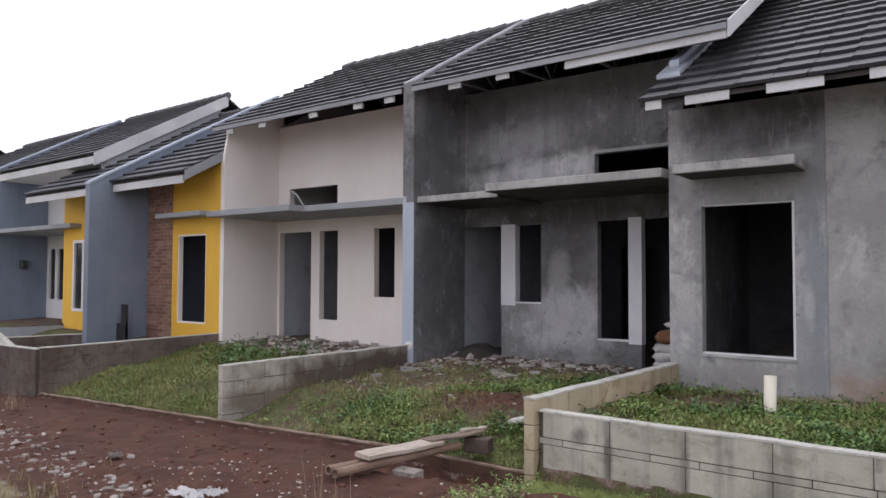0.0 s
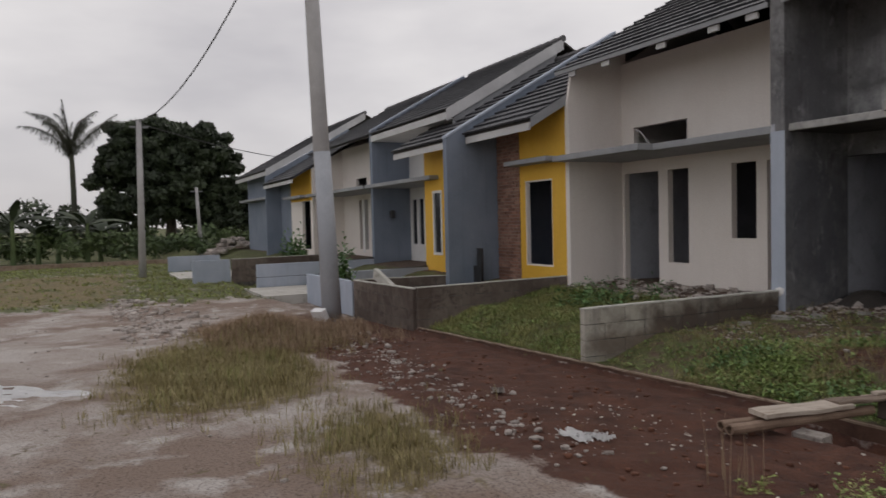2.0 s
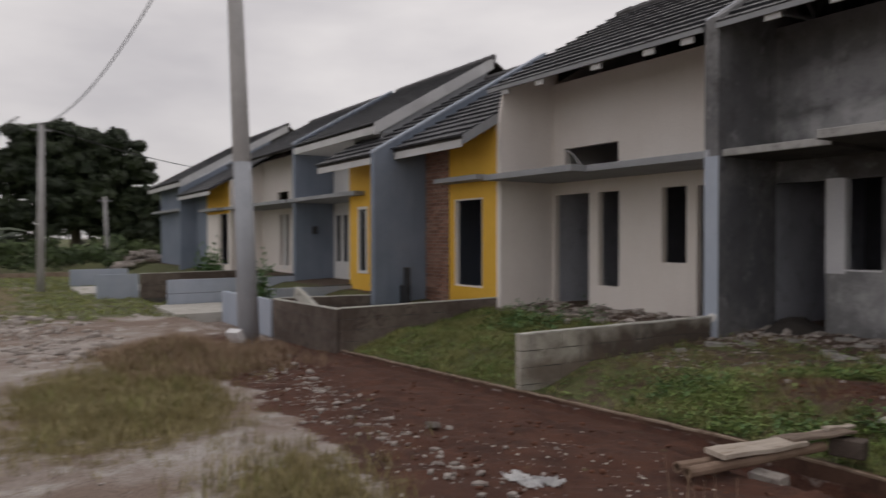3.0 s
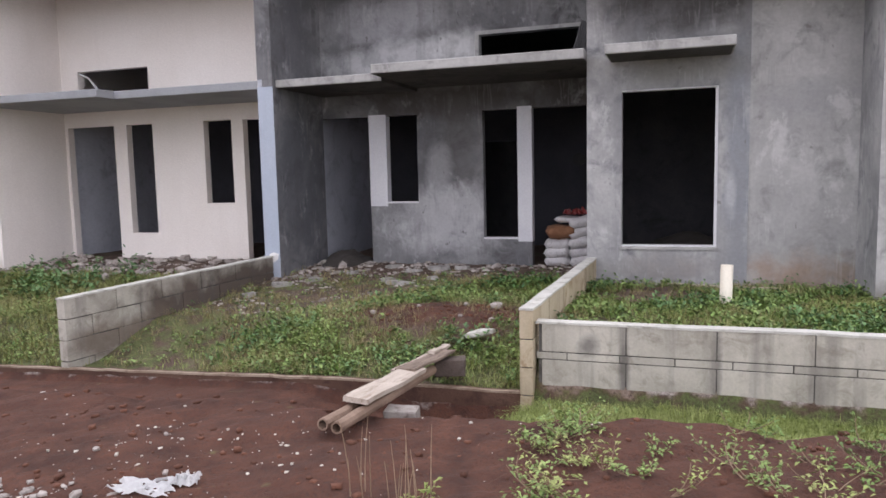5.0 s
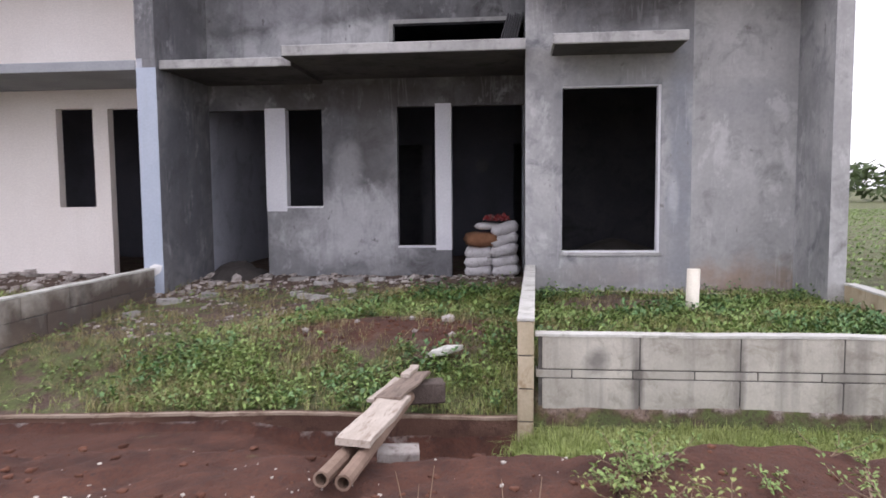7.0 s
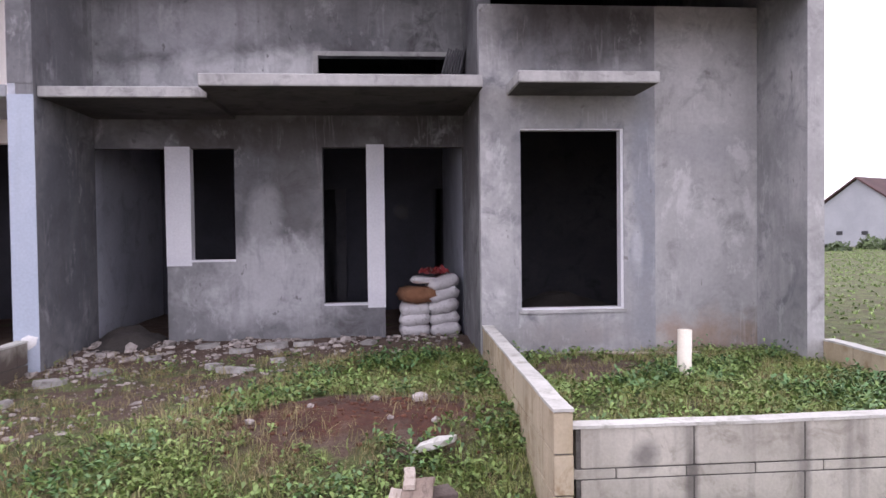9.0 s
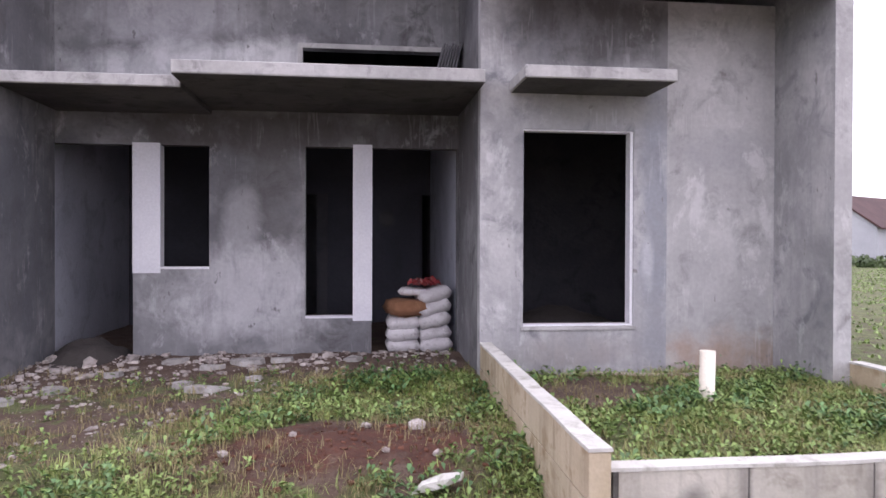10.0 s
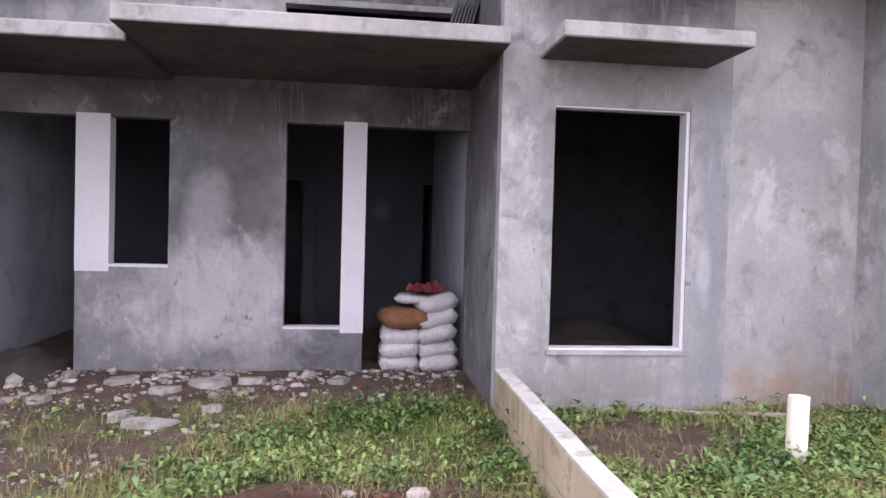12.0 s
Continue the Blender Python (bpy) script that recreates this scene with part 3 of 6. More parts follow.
def build_ground():
    xs = axis([(-900, -200, 100), (-200, -60, 14), (-60, -20, 1.0), (-20, -9, 0.18), (-9, 1.2, 0.07), (1.2, 6, 0.3), (6, 40, 2), (40, 200, 20), (200, 900, 100)])
    ys = axis([(-900, -200, 100), (-200, -30, 17), (-30, -6, 1.0), (-6, 0.5, 0.2), (0.5, 10, 0.07), (10, 16, 0.3), (16, 60, 2), (60, 200, 20), (200, 900, 100)])
    gx, gy = np.meshgrid(xs, ys)
    gz = land(gx, gy)
    nx, ny = len(xs), len(ys)
    verts = np.stack([gx.ravel(), gy.ravel(), gz.ravel()], 1)
    i = np.arange(ny - 1)[:, None] * nx + np.arange(nx - 1)[None, :]
    faces = np.stack([i, i + 1, i + nx + 1, i + nx], -1).reshape(-1, 4)
    me = bpy.data.meshes.new("ground")
    me.vertices.add(len(verts))
    me.vertices.foreach_set("co", verts.ravel())
    me.loops.add(faces.size)
    me.loops.foreach_set("vertex_index", faces.ravel())
    me.polygons.add(len(faces))
    me.polygons.foreach_set("loop_start", np.arange(0, faces.size, 4))
    me.update(calc_edges=True)
    me.materials.append(ground_material())
    soil, grass, dry = ground_kinds(gx.ravel(), gy.ravel())
    garden = sstep(5.25, 5.31, gy.ravel()) * (1 - sstep(13, 15, gy.ravel()))
    for name, values in (("soil", soil), ("grass", grass), ("dry", dry), ("garden", garden)):
        at = me.attributes.new(name, "FLOAT", "POINT")
        at.data.foreach_set("value", np.asarray(values, np.float32))
    me.shade_smooth()
    tagged(new("ground", me), "red-brown soil, gravel and patchy grass ground", "ground", kind="structure")


build_ground()

# ---- houses ----
SLOPE = 0.57
TILE_W, TILE_ROW, TILE_L = 0.33, 0.345, 0.40


def tile_mesh():
    """One interlocking concrete tile: a flat pan with a raised side roll and a thick lower lip, lying along +y."""
    prof = [(-0.167, 0.012), (-0.150, 0.015), (-0.115, 0.015), (-0.098, 0.011), (0.167, 0.011)]
    verts, faces = [], []
    for y, lift in ((0.0, 0.048), (TILE_L, 0.0)):
        for x, z in prof:
            verts.append((x, y, z + lift))
        for x, z in prof:
            verts.append((x, y, lift - 0.028))
    k = len(prof)
    for i in range(k - 1):
        faces.append((i, i + 1, 2 * k + i + 1, 2 * k + i))
        faces.append((k + i + 1, i + 1, i, k + i))
    faces.append((0, 2 * k, 3 * k, k))
    faces.append((k - 1, 2 * k - 1, 4 * k - 1, 3 * k - 1))
    return verts, faces


TV, TF = tile_mesh()
TILE = from_arrays("tile", TV, TF, M["tile"])


bm = tube([(0.0, 0, 0), (0.40, 0, 0.015)], 0.085, 0.097, 8)
RIDGE_TILE = bpy.data.meshes.new("ridge_tile")
bm.to_mesh(RIDGE_TILE)
bm.free()
RIDGE_TILE.materials.append(M["ridge"])


def roof(parent, x0, x1, ye, ze, yr, single=False, name="roof", label=""):
    """A slope of tiles from the eave (ye, ze) up to the ridge at yr, with its deck and the far slope behind."""
    zr = ze + SLOPE * (yr - ye)
    yb = yr + (yr - ye) * 0.8
    zb = zr - SLOPE * (yb - yr)
    deck = prism_x(x0, x1, [(ye, ze), (yr, zr), (yb, zb), (yb, zb - 0.05), (yr, zr - 0.06), (ye, ze - 0.05)])
    ob = part(name, deck, M["dark_wood"], parent, label or "charcoal concrete roof tiles in straight rows")
    ang = math.atan(SLOPE)
    length = (yr - ye) / math.cos(ang)
    rows, cols = int(round(length / TILE_ROW)), int(round((x1 - x0) / TILE_W))
    rng = random.Random(int(abs(x0) * 100))
    at = origin_of(ob)
    spots = []
    for r in range(rows):
        for c in range(cols):
            s = (r / rows) * length - 0.06
            x = x0 + (c + 0.5) * (x1 - x0) / cols + rng.uniform(-0.004, 0.004)
            m = Matrix.Translation((x, ye + s * math.cos(ang), ze + s * math.sin(ang) + 0.012 + rng.uniform(-0.003, 0.004))) @ Matrix.Rotation(ang + rng.uniform(-0.008, 0.008), 4, "X")
            spots.append(m)
    if single:
        for m in spots:
            t = new("tile", TILE)
            t.parent = ob
            t.matrix_basis = Matrix.Translation(-at) @ m
    else:
        v4 = np.c_[np.array(TV), np.ones(len(TV))]
        vs, fs = [], []
        for i, m in enumerate(spots):
            vs.append((v4 @ np.array(m).T)[:, :3] - np.array(at))
            fs += [tuple(k + i * len(TV) for k in f) for f in TF]
        t = new("tiling", from_arrays("tiling", np.concatenate(vs), fs, M["tile_far"]))
        t.parent = ob
        t["kind"] = "stuff"
    count = max(int((x1 - x0) / 0.36), 1)
    for i in range(count):
        cap = new("ridge_tile", RIDGE_TILE)
        cap.parent = ob
        cap.matrix_basis = Matrix.Translation(Vector((x0 + i * (x1 - x0) / count, yr, zr + 0.035 + rng.uniform(-0.004, 0.004))) - at)
    return ob


def slope_z(ye, ze, y):
    return ze + SLOPE * (y - ye)


def sloped_strip(x0, x1, y0, y1, z_at, h0, h1):
    """A board along a roof slope between two heights above it."""
    return prism_x(x0, x1, [(y0, z_at(y0) + h0), (y0, z_at(y0) + h1), (y1, z_at(y1) + h1), (y1, z_at(y1) + h0)])


def window_trim(parent, x0, x1, z0, z1, y, w=0.03, material=None, depth=0.10):
    """A slim frame set inside an opening."""
    ob = part("window_frame", boxes((x0, x0 + w, y, y + depth, z0, z1), (x1 - w, x1, y, y + depth, z0, z1), (x0 + w, x1 - w, y, y + depth, z1 - w, z1), (x0 + w, x1 - w, y, y + depth, z0, z0 + w)), material or M["pale_trim"], parent, "slim pale window surround")
    return ob


LOW_E, LOW_Z = 7.6, 3.52
HIGH_E, HIGH_Z = 8.43, 4.50
RIDGE_Y = 12.0


def low_z(y):
    return slope_z(LOW_E, LOW_Z, y)


def high_z(y):
    return slope_z(HIGH_E, HIGH_Z, y)


def side_wall(parent, x0, x1, material, label="", zlow=0.0, front=ROOM_Y):
    return part("wall", prism_x(x0, x1, [(front, zlow), (14.0, zlow), (14.0, 4.6), (RIDGE_Y, low_z(RIDGE_Y) - 0.08), (front, low_z(front) - 0.08)]), material, parent, label)


def fin_wall(parent, x0, x1, front, top, material, label=""):
    """A party wall that stands proud of the facade and rises through the roof as a sloping parapet."""
    up = top + SLOPE * (RIDGE_Y - front)
    return part("wall", prism_x(x0, x1, [(front, -0.5), (14.2, -0.5), (14.2, up - SLOPE * 2.2), (RIDGE_Y, up), (front, top)]), material, parent, label)


def truss(parent, x, y0, y1):
    """A light steel roof truss of thin channels."""
    bm = bmesh.new()
    z0 = high_z(y0) - 0.10
    tube([(x, y0, z0), (x, y1, high_z(y1) - 0.10)], 0.03, None, 4, bm)
    tube([(x, y0 + 0.05, z0 - 0.02), (x, y1, z0 + 0.12)], 0.025, None, 4, bm)
    ys = np.linspace(y0 + 0.3, y1, 8)
    for i, (a, b) in enumerate(zip(ys, ys[1:])):
        za, zb = (z0 + 0.03, high_z(b) - 0.10) if i % 2 == 0 else (high_z(a) - 0.10, z0 + 0.05)
        tube([(x, a, za), (x, b, zb)], 0.018, None, 4, bm)
    part("truss", bm, M["steel"], parent, "thin galvanised steel roof truss")


# the bare cement house
h1 = thing("terraced_house", (-3.5, 8.43, 0.2), "unfinished terraced house of bare grey cement render", "house", "terraced houses")
recess_holes = [(-7.03, -6.14, 0.0, 2.39), (-5.88, -5.40, 1.16, 2.39), (-4.44, -3.95, 0.65, 2.40), (-3.76, -2.86, 0.0, 2.40), (-4.47, -2.86, 3.0, 3.41)]
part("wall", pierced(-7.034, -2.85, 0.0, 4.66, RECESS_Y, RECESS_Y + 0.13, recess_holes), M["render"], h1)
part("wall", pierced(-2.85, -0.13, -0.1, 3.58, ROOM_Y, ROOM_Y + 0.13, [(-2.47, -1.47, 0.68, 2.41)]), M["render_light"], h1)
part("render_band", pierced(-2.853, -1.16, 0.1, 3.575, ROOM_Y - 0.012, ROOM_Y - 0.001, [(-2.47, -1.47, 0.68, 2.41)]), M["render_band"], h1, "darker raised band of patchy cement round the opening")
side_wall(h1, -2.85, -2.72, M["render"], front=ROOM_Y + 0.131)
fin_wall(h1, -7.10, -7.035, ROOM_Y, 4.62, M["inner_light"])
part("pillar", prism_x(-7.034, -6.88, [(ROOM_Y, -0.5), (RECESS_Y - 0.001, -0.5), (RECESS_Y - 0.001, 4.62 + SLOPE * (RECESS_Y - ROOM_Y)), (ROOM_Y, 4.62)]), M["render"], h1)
part("pillar_face", boxes((-7.10, -6.88, ROOM_Y - 0.0045, ROOM_Y - 0.0005, 2.82, 4.60)), M["render"], h1)
part("parapet", prism_x(-7.034, -6.88, [(RECESS_Y, 4.0), (RECESS_Y, 4.62 + SLOPE * (RECESS_Y - ROOM_Y)), (RIDGE_Y, 4.62 + SLOPE * (RIDGE_Y - ROOM_Y)), (RIDGE_Y, 4.0)]), M["render"], h1)
# unseen filler on the rear slope, added to block a speck of sky
part("parapet", prism_x(-7.034, -6.88, [(RIDGE_Y + 0.001, 4.0), (RIDGE_Y + 0.001, 4.62 + SLOPE * (RIDGE_Y - ROOM_Y)), (13.899, 4.62 + SLOPE * (RIDGE_Y - ROOM_Y) - SLOPE * 1.9), (13.899, 4.0)]), M["render"], h1)
# end wall side has a darker colour than its front edge
fin_wall(h1, -0.13, 0.02, 7.6, 3.55, M["render_band"])
part("pillar_face", boxes((-0.132, 0.022, 7.594, 7.599, -0.1, 3.54)), M["render_light"], h1, "paler front edge of the end wall")
part("painted_face", boxes((-7.103, -6.877, ROOM_Y - 0.006, ROOM_Y - 0.001, -0.1, 2.72)), M["bluegrey"], h1, "pale slate-blue paint on the pillar face")
part("canopy", rounded(boxes((-6.88, -5.382, 8.50, RECESS_Y - 0.001, 2.71, 2.81)), 0.008), M["slab"], h1, "thin cast concrete canopy slab")
part("canopy", rounded(boxes((-5.38, -2.853, 8.18, RECESS_Y - 0.003, 2.755, 2.865)), 0.008), M["slab"], h1, "thin cast concrete canopy slab")
part("canopy", rounded(boxes((-2.60, -1.34, 7.82, ROOM_Y - 0.012, 2.725, 2.825)), 0.008), M["slab"], h1, "small concrete canopy over the window opening")
# thin dark layers on the undersides carry the shade there
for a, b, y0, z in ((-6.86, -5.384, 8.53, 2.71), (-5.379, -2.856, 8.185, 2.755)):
    part("soffit", boxes((a, b, y0, RECESS_Y - 0.006, z - 0.004, z - 0.0005)), M["soffit"], h1, "thin layer under the slab with shade put into its dark colour")
part("soffit", boxes((-5.381, -5.377, 8.51, RECESS_Y - 0.006, 2.706, 2.7545)), M["soffit"], h1, "thin layer on the slab end with shade put into its dark colour")
part("soffit", boxes((-2.58, -1.36, 7.84, ROOM_Y - 0.014, 2.721, 2.7245)), M["soffit"], h1, "thin layer under the slab with shade put into its dark colour")
part("door_post", boxes((-6.145, -5.875, RECESS_Y - 0.005, RECESS_Y + 0.14, 1.10, 2.41)), M["primer"], h1, "smooth pale skim-coated post")
part("door_post", boxes((-3.955, -3.755, RECESS_Y - 0.005, RECESS_Y + 0.14, 0.60, 2.43)), M["primer"], h1, "smooth pale skim-coated post")
part("window_frame", boxes((-1.497, -1.47, ROOM_Y + 0.002, ROOM_Y + 0.11, 0.68, 2.41), (-2.47, -1.498, ROOM_Y + 0.002, ROOM_Y + 0.11, 0.684, 0.70), (-2.47, -1.498, ROOM_Y + 0.002, ROOM_Y + 0.11, 2.398, 2.41)), M["pale_trim"], h1, "slim pale window surround")
part("window_sill", boxes((-2.49, -1.45, ROOM_Y - 0.03, ROOM_Y + 0.13, 0.655, 0.683)), M["slab"], h1)
part("window_sill", boxes((-5.88, -5.40, RECESS_Y - 0.006, RECESS_Y + 0.13, 1.14, 1.163)), M["primer"], h1)
part("window_sill", boxes((-4.44, -3.955, RECESS_Y - 0.006, RECESS_Y + 0.13, 0.63, 0.653)), M["primer"], h1)
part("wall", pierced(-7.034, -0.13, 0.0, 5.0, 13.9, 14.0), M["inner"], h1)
# unseen back piece added to stop sky light under the roof
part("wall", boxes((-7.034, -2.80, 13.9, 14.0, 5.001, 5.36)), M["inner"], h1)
# dark sheet added in the open gap between the roof slopes
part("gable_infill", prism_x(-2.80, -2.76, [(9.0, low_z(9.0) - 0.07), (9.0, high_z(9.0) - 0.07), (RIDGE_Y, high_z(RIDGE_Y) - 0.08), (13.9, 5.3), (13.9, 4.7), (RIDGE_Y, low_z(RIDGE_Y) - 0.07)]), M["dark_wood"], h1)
part("wall", pierced(-7.034, -2.863, 0.0, 3.2, 12.6, 12.72, [(-5.3, -4.48, 0.0, 2.1), (-2.99, -2.863, 0.0, 2.1)]), M["inner_dim"], h1, "inner partition wall, coloured dark for the room's shade")
part("wall", pierced(-2.72, -0.13, 0.0, 3.2, 11.4, 11.52), M["inner"], h1, "inner partition wall, coloured dark for the room's shade")
# added ceilings keep sky light out of the rooms
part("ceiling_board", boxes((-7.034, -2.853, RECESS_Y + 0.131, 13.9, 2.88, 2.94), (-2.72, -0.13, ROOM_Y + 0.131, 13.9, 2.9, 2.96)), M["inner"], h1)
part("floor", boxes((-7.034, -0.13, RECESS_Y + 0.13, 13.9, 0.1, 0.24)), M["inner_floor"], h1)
# lining is paler than the side wall that it covers
part("inner_lining", boxes((-2.862, -2.856, RECESS_Y + 0.131, 12.599, 0.241, 2.879)), M["inner_light"], h1, "pale lining inside the doorway")
part("door_post", boxes((-4.48, -4.33, 12.55, 12.599, 0.241, 2.1)), M["inner"], h1, "raw jamb of the inner doorway")
# solid dark disc stands for the shade inside a round hole
part("socket_hole", tube([(-3.50, 12.575, 1.75), (-3.50, 12.599, 1.75)], 0.11, None, 12), M["black"], h1, "dark disc for the shade in a round wall hole")
roof(h1, -2.87, -0.13, LOW_E, LOW_Z, RIDGE_Y, True)
roof(h1, -6.88, -2.15, HIGH_E, HIGH_Z, RIDGE_Y, True)
part("flashing", sloped_strip(-2.86, -2.74, ROOM_Y + 0.05, RIDGE_Y, low_z, 0.05, 0.19), M["flash"], h1, "folded zinc flashing along the roof junction")
part("flashing", sloped_strip(-2.92, -2.64, 8.22, 9.6, low_z, 0.06, 0.11), M["flash"], h1, "folded zinc flashing along the roof junction")
part("barge_board", sloped_strip(-2.15, -2.125, HIGH_E - 0.03, RIDGE_Y, high_z, -0.14, 0.06), M["fascia"], h1)
part("gutter_board", boxes((-6.88, -2.15, HIGH_E - 0.07, HIGH_E - 0.045, HIGH_Z - 0.06, HIGH_Z + 0.012)), M["canopy"], h1, "narrow grey eave batten")
for a, b, d in ((-6.2, -5.98, 0.10), (-5.35, -5.13, 0.10), (-4.25, -2.16, 0.13)):
    part("fascia", boxes((a, b, HIGH_E - 0.02, HIGH_E + 0.02, HIGH_Z - 0.03 - d, HIGH_Z - 0.052)), M["fascia"], h1, "short pale fascia board")
for a, b in ((-2.80, -2.62), (-2.36, -1.90), (-1.54, -1.02), (-0.64, -0.16)):
    part("fascia", boxes((a, b, LOW_E - 0.035, LOW_E - 0.005, LOW_Z - 0.10, LOW_Z + 0.0)), M["fascia"], h1, "short pale fascia board")
for x in (-6.4, -5.3, -4.2, -3.1):
    truss(h1, x, HIGH_E + 0.45, RIDGE_Y - 0.1)
for x in (-2.25, -1.3, -0.45):
    part("rafter", sloped_strip(x - 0.03, x + 0.03, LOW_E + 0.08, 9.5, low_z, -0.16, -0.06), M["dark_wood"], h1)

# the cream and yellow house
h2 = thing("terraced_house", (-10.5, 8.43, 0.2), "cream terraced house with a yellow front room and slate-blue side", "house", "terraced houses")
part("wall", pierced(-11.76, -7.1, 0.0, 4.7, RECESS_Y, RECESS_Y + 0.13, [(-11.70, -10.73, 0.0, 2.46), (-10.48, -9.96, 0.69, 2.46), (-8.98, -8.47, 1.17, 2.46), (-8.26, -7.22, 0.0, 2.45), (-11.41, -9.98, 2.98, 3.37)]), M["cream"], h2)
part("wall", pierced(-13.56, -11.88, -0.1, 3.92, ROOM_Y, ROOM_Y + 0.13, [(-13.36, -12.35, 0.58, 2.41)]), M["yellow"], h2)
side_wall(h2, -11.88, -11.76, M["cream"])
part("wall", prism_x(-11.835, -11.761, [(ROOM_Y, low_z(ROOM_Y) - 0.079), (RECESS_Y + 0.12, low_z(RECESS_Y + 0.12) - 0.079), (RECESS_Y + 0.12, high_z(RECESS_Y + 0.12) - 0.08), (8.62, high_z(8.62) - 0.10), (8.52, high_z(8.52) - 0.14)]), M["cream"], h2, "cream upper side wall between the two roof slopes")
part("inner_lining", boxes((-11.759, -11.754, RECESS_Y + 0.132, 12.399, 0.241, 2.879)), M["inner_light"], h2, "pale wall inside the passage")
part("inner_lining", boxes((-7.106, -7.101, RECESS_Y + 0.132, 13.9, 0.0, 2.88)), M["inner"], h2)
part("painted_face", boxes((-7.106, -7.101, ROOM_Y + 0.004, RECESS_Y, 0.0, 4.6)), M["cream"], h2, "cream paint on the party wall")
fin_wall(h2, -14.70, -14.52, 7.12, 3.45, M["blue"])
part("capping", sloped_strip(-14.72, -14.50, 7.11, RIDGE_Y, lambda y: 3.45 + SLOPE * (y - 7.12), 0.002, 0.05), M["bluegrey"], h2, "pale capping on the sloping parapet")
part("canopy", rounded(boxes((-9.55, -7.12, 8.45, RECESS_Y - 0.003, 2.70, 2.81)), 0.008), M["canopy"], h2, "thin grey canopy slab")
part("canopy", rounded(boxes((-11.90, -9.45, 8.12, RECESS_Y - 0.006, 2.70, 2.81)), 0.008), M["canopy"], h2, "thin grey canopy slab")
part("canopy", rounded(boxes((-13.62, -12.02, 8.05, ROOM_Y, 2.74, 2.84)), 0.008), M["canopy"], h2, "thin grey canopy slab over the window")
window_trim(h2, -13.36, -12.35, 0.58, 2.41, ROOM_Y + 0.01, 0.03, M["cream"])
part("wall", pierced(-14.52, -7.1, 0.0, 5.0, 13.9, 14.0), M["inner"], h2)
# added back piece and dark gap sheet, as on the bare house
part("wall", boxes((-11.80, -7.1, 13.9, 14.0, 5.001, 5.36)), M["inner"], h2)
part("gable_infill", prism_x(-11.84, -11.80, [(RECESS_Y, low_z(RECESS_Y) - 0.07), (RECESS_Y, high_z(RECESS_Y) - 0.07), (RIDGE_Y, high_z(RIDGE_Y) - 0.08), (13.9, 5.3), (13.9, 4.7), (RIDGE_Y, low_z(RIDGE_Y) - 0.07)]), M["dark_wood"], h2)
part("wall", pierced(-11.76, -7.1, 0.0, 3.2, 12.4, 12.52), M["inner_dim"], h2, "inner partition wall, coloured dark for the room's shade")
part("wall", pierced(-14.52, -11.88, 0.0, 3.2, 11.4, 11.52), M["inner"], h2, "inner partition wall, coloured dark for the room's shade")
# ceilings added here too, to darken the openings
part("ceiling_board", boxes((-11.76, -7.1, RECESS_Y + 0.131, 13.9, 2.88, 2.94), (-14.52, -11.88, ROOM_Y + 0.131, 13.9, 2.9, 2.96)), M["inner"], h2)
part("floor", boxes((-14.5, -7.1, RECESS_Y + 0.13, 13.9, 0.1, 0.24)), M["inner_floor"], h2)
roof(h2, -14.52, -11.86, LOW_E, LOW_Z, RIDGE_Y)
roof(h2, -12.1, -7.1, HIGH_E, HIGH_Z, RIDGE_Y)
part("fascia", boxes((-14.5, -11.9, LOW_E + 0.0, LOW_E + 0.03, LOW_Z - 0.2, LOW_Z - 0.052)), M["fascia"], h2, "pale fascia board under the eave")
part("barge_board", sloped_strip(-11.86, -11.835, LOW_E, ROOM_Y + 0.5, low_z, -0.16, 0.03), M["canopy"], h2)
part("gutter_board", boxes((-12.1, -7.1, HIGH_E - 0.07, HIGH_E - 0.045, HIGH_Z - 0.06, HIGH_Z + 0.012)), M["canopy"], h2, "narrow grey eave batten")
for x in (-11.6, -10.6, -9.2, -8.1, -7.4):
    part("fascia", boxes((x - 0.1, x + 0.1, HIGH_E - 0.02, HIGH_E + 0.02, HIGH_Z - 0.15, HIGH_Z - 0.062)), M["fascia"], h2, "short pale rafter end")
brick_face = part("brick_face", boxes((-14.52, -13.56, ROOM_Y + 0.012, ROOM_Y + 0.13, -0.1, 3.92)), M["brick_joint"], h2, "feature wall of rough red-brown brick")

# the finished slate, white and yellow house
h3 = thing("terraced_house", (-18.5, 8.43, 0.2), "finished terraced house in slate blue, white and yellow", "house", "terraced houses")
part("wall", pierced(-18.5, -14.70, -0.1, 3.92, ROOM_Y, ROOM_Y + 0.13, [(-17.97, -17.42, 0.66, 2.42)]), M["yellow"], h3)
w = window_trim(h3, -17.97, -17.42, 0.66, 2.42, ROOM_Y - 0.02, 0.07, M["white"])
part("pane", boxes((-17.90, -17.49, ROOM_Y + 0.03, ROOM_Y + 0.04, 0.73, 2.35)), M["glass"], w)
part("wall", pierced(-22.55, -18.4, 0.0, 4.7, RECESS_Y, RECESS_Y + 0.13, [(-22.40, -22.02, 0.80, 2.36), (-21.86, -21.48, 0.80, 2.36)]), M["white"], h3)
for a in (-22.40, -21.86):
    w = window_trim(h3, a, a + 0.38, 0.80, 2.36, RECESS_Y + 0.01, 0.03)
    part("pane", boxes((a + 0.03, a + 0.35, RECESS_Y + 0.05, RECESS_Y + 0.06, 0.83, 2.33)), M["glass"], w)
fin_wall(h3, -22.75, -22.55, ROOM_Y, 4.62, M["blue"])
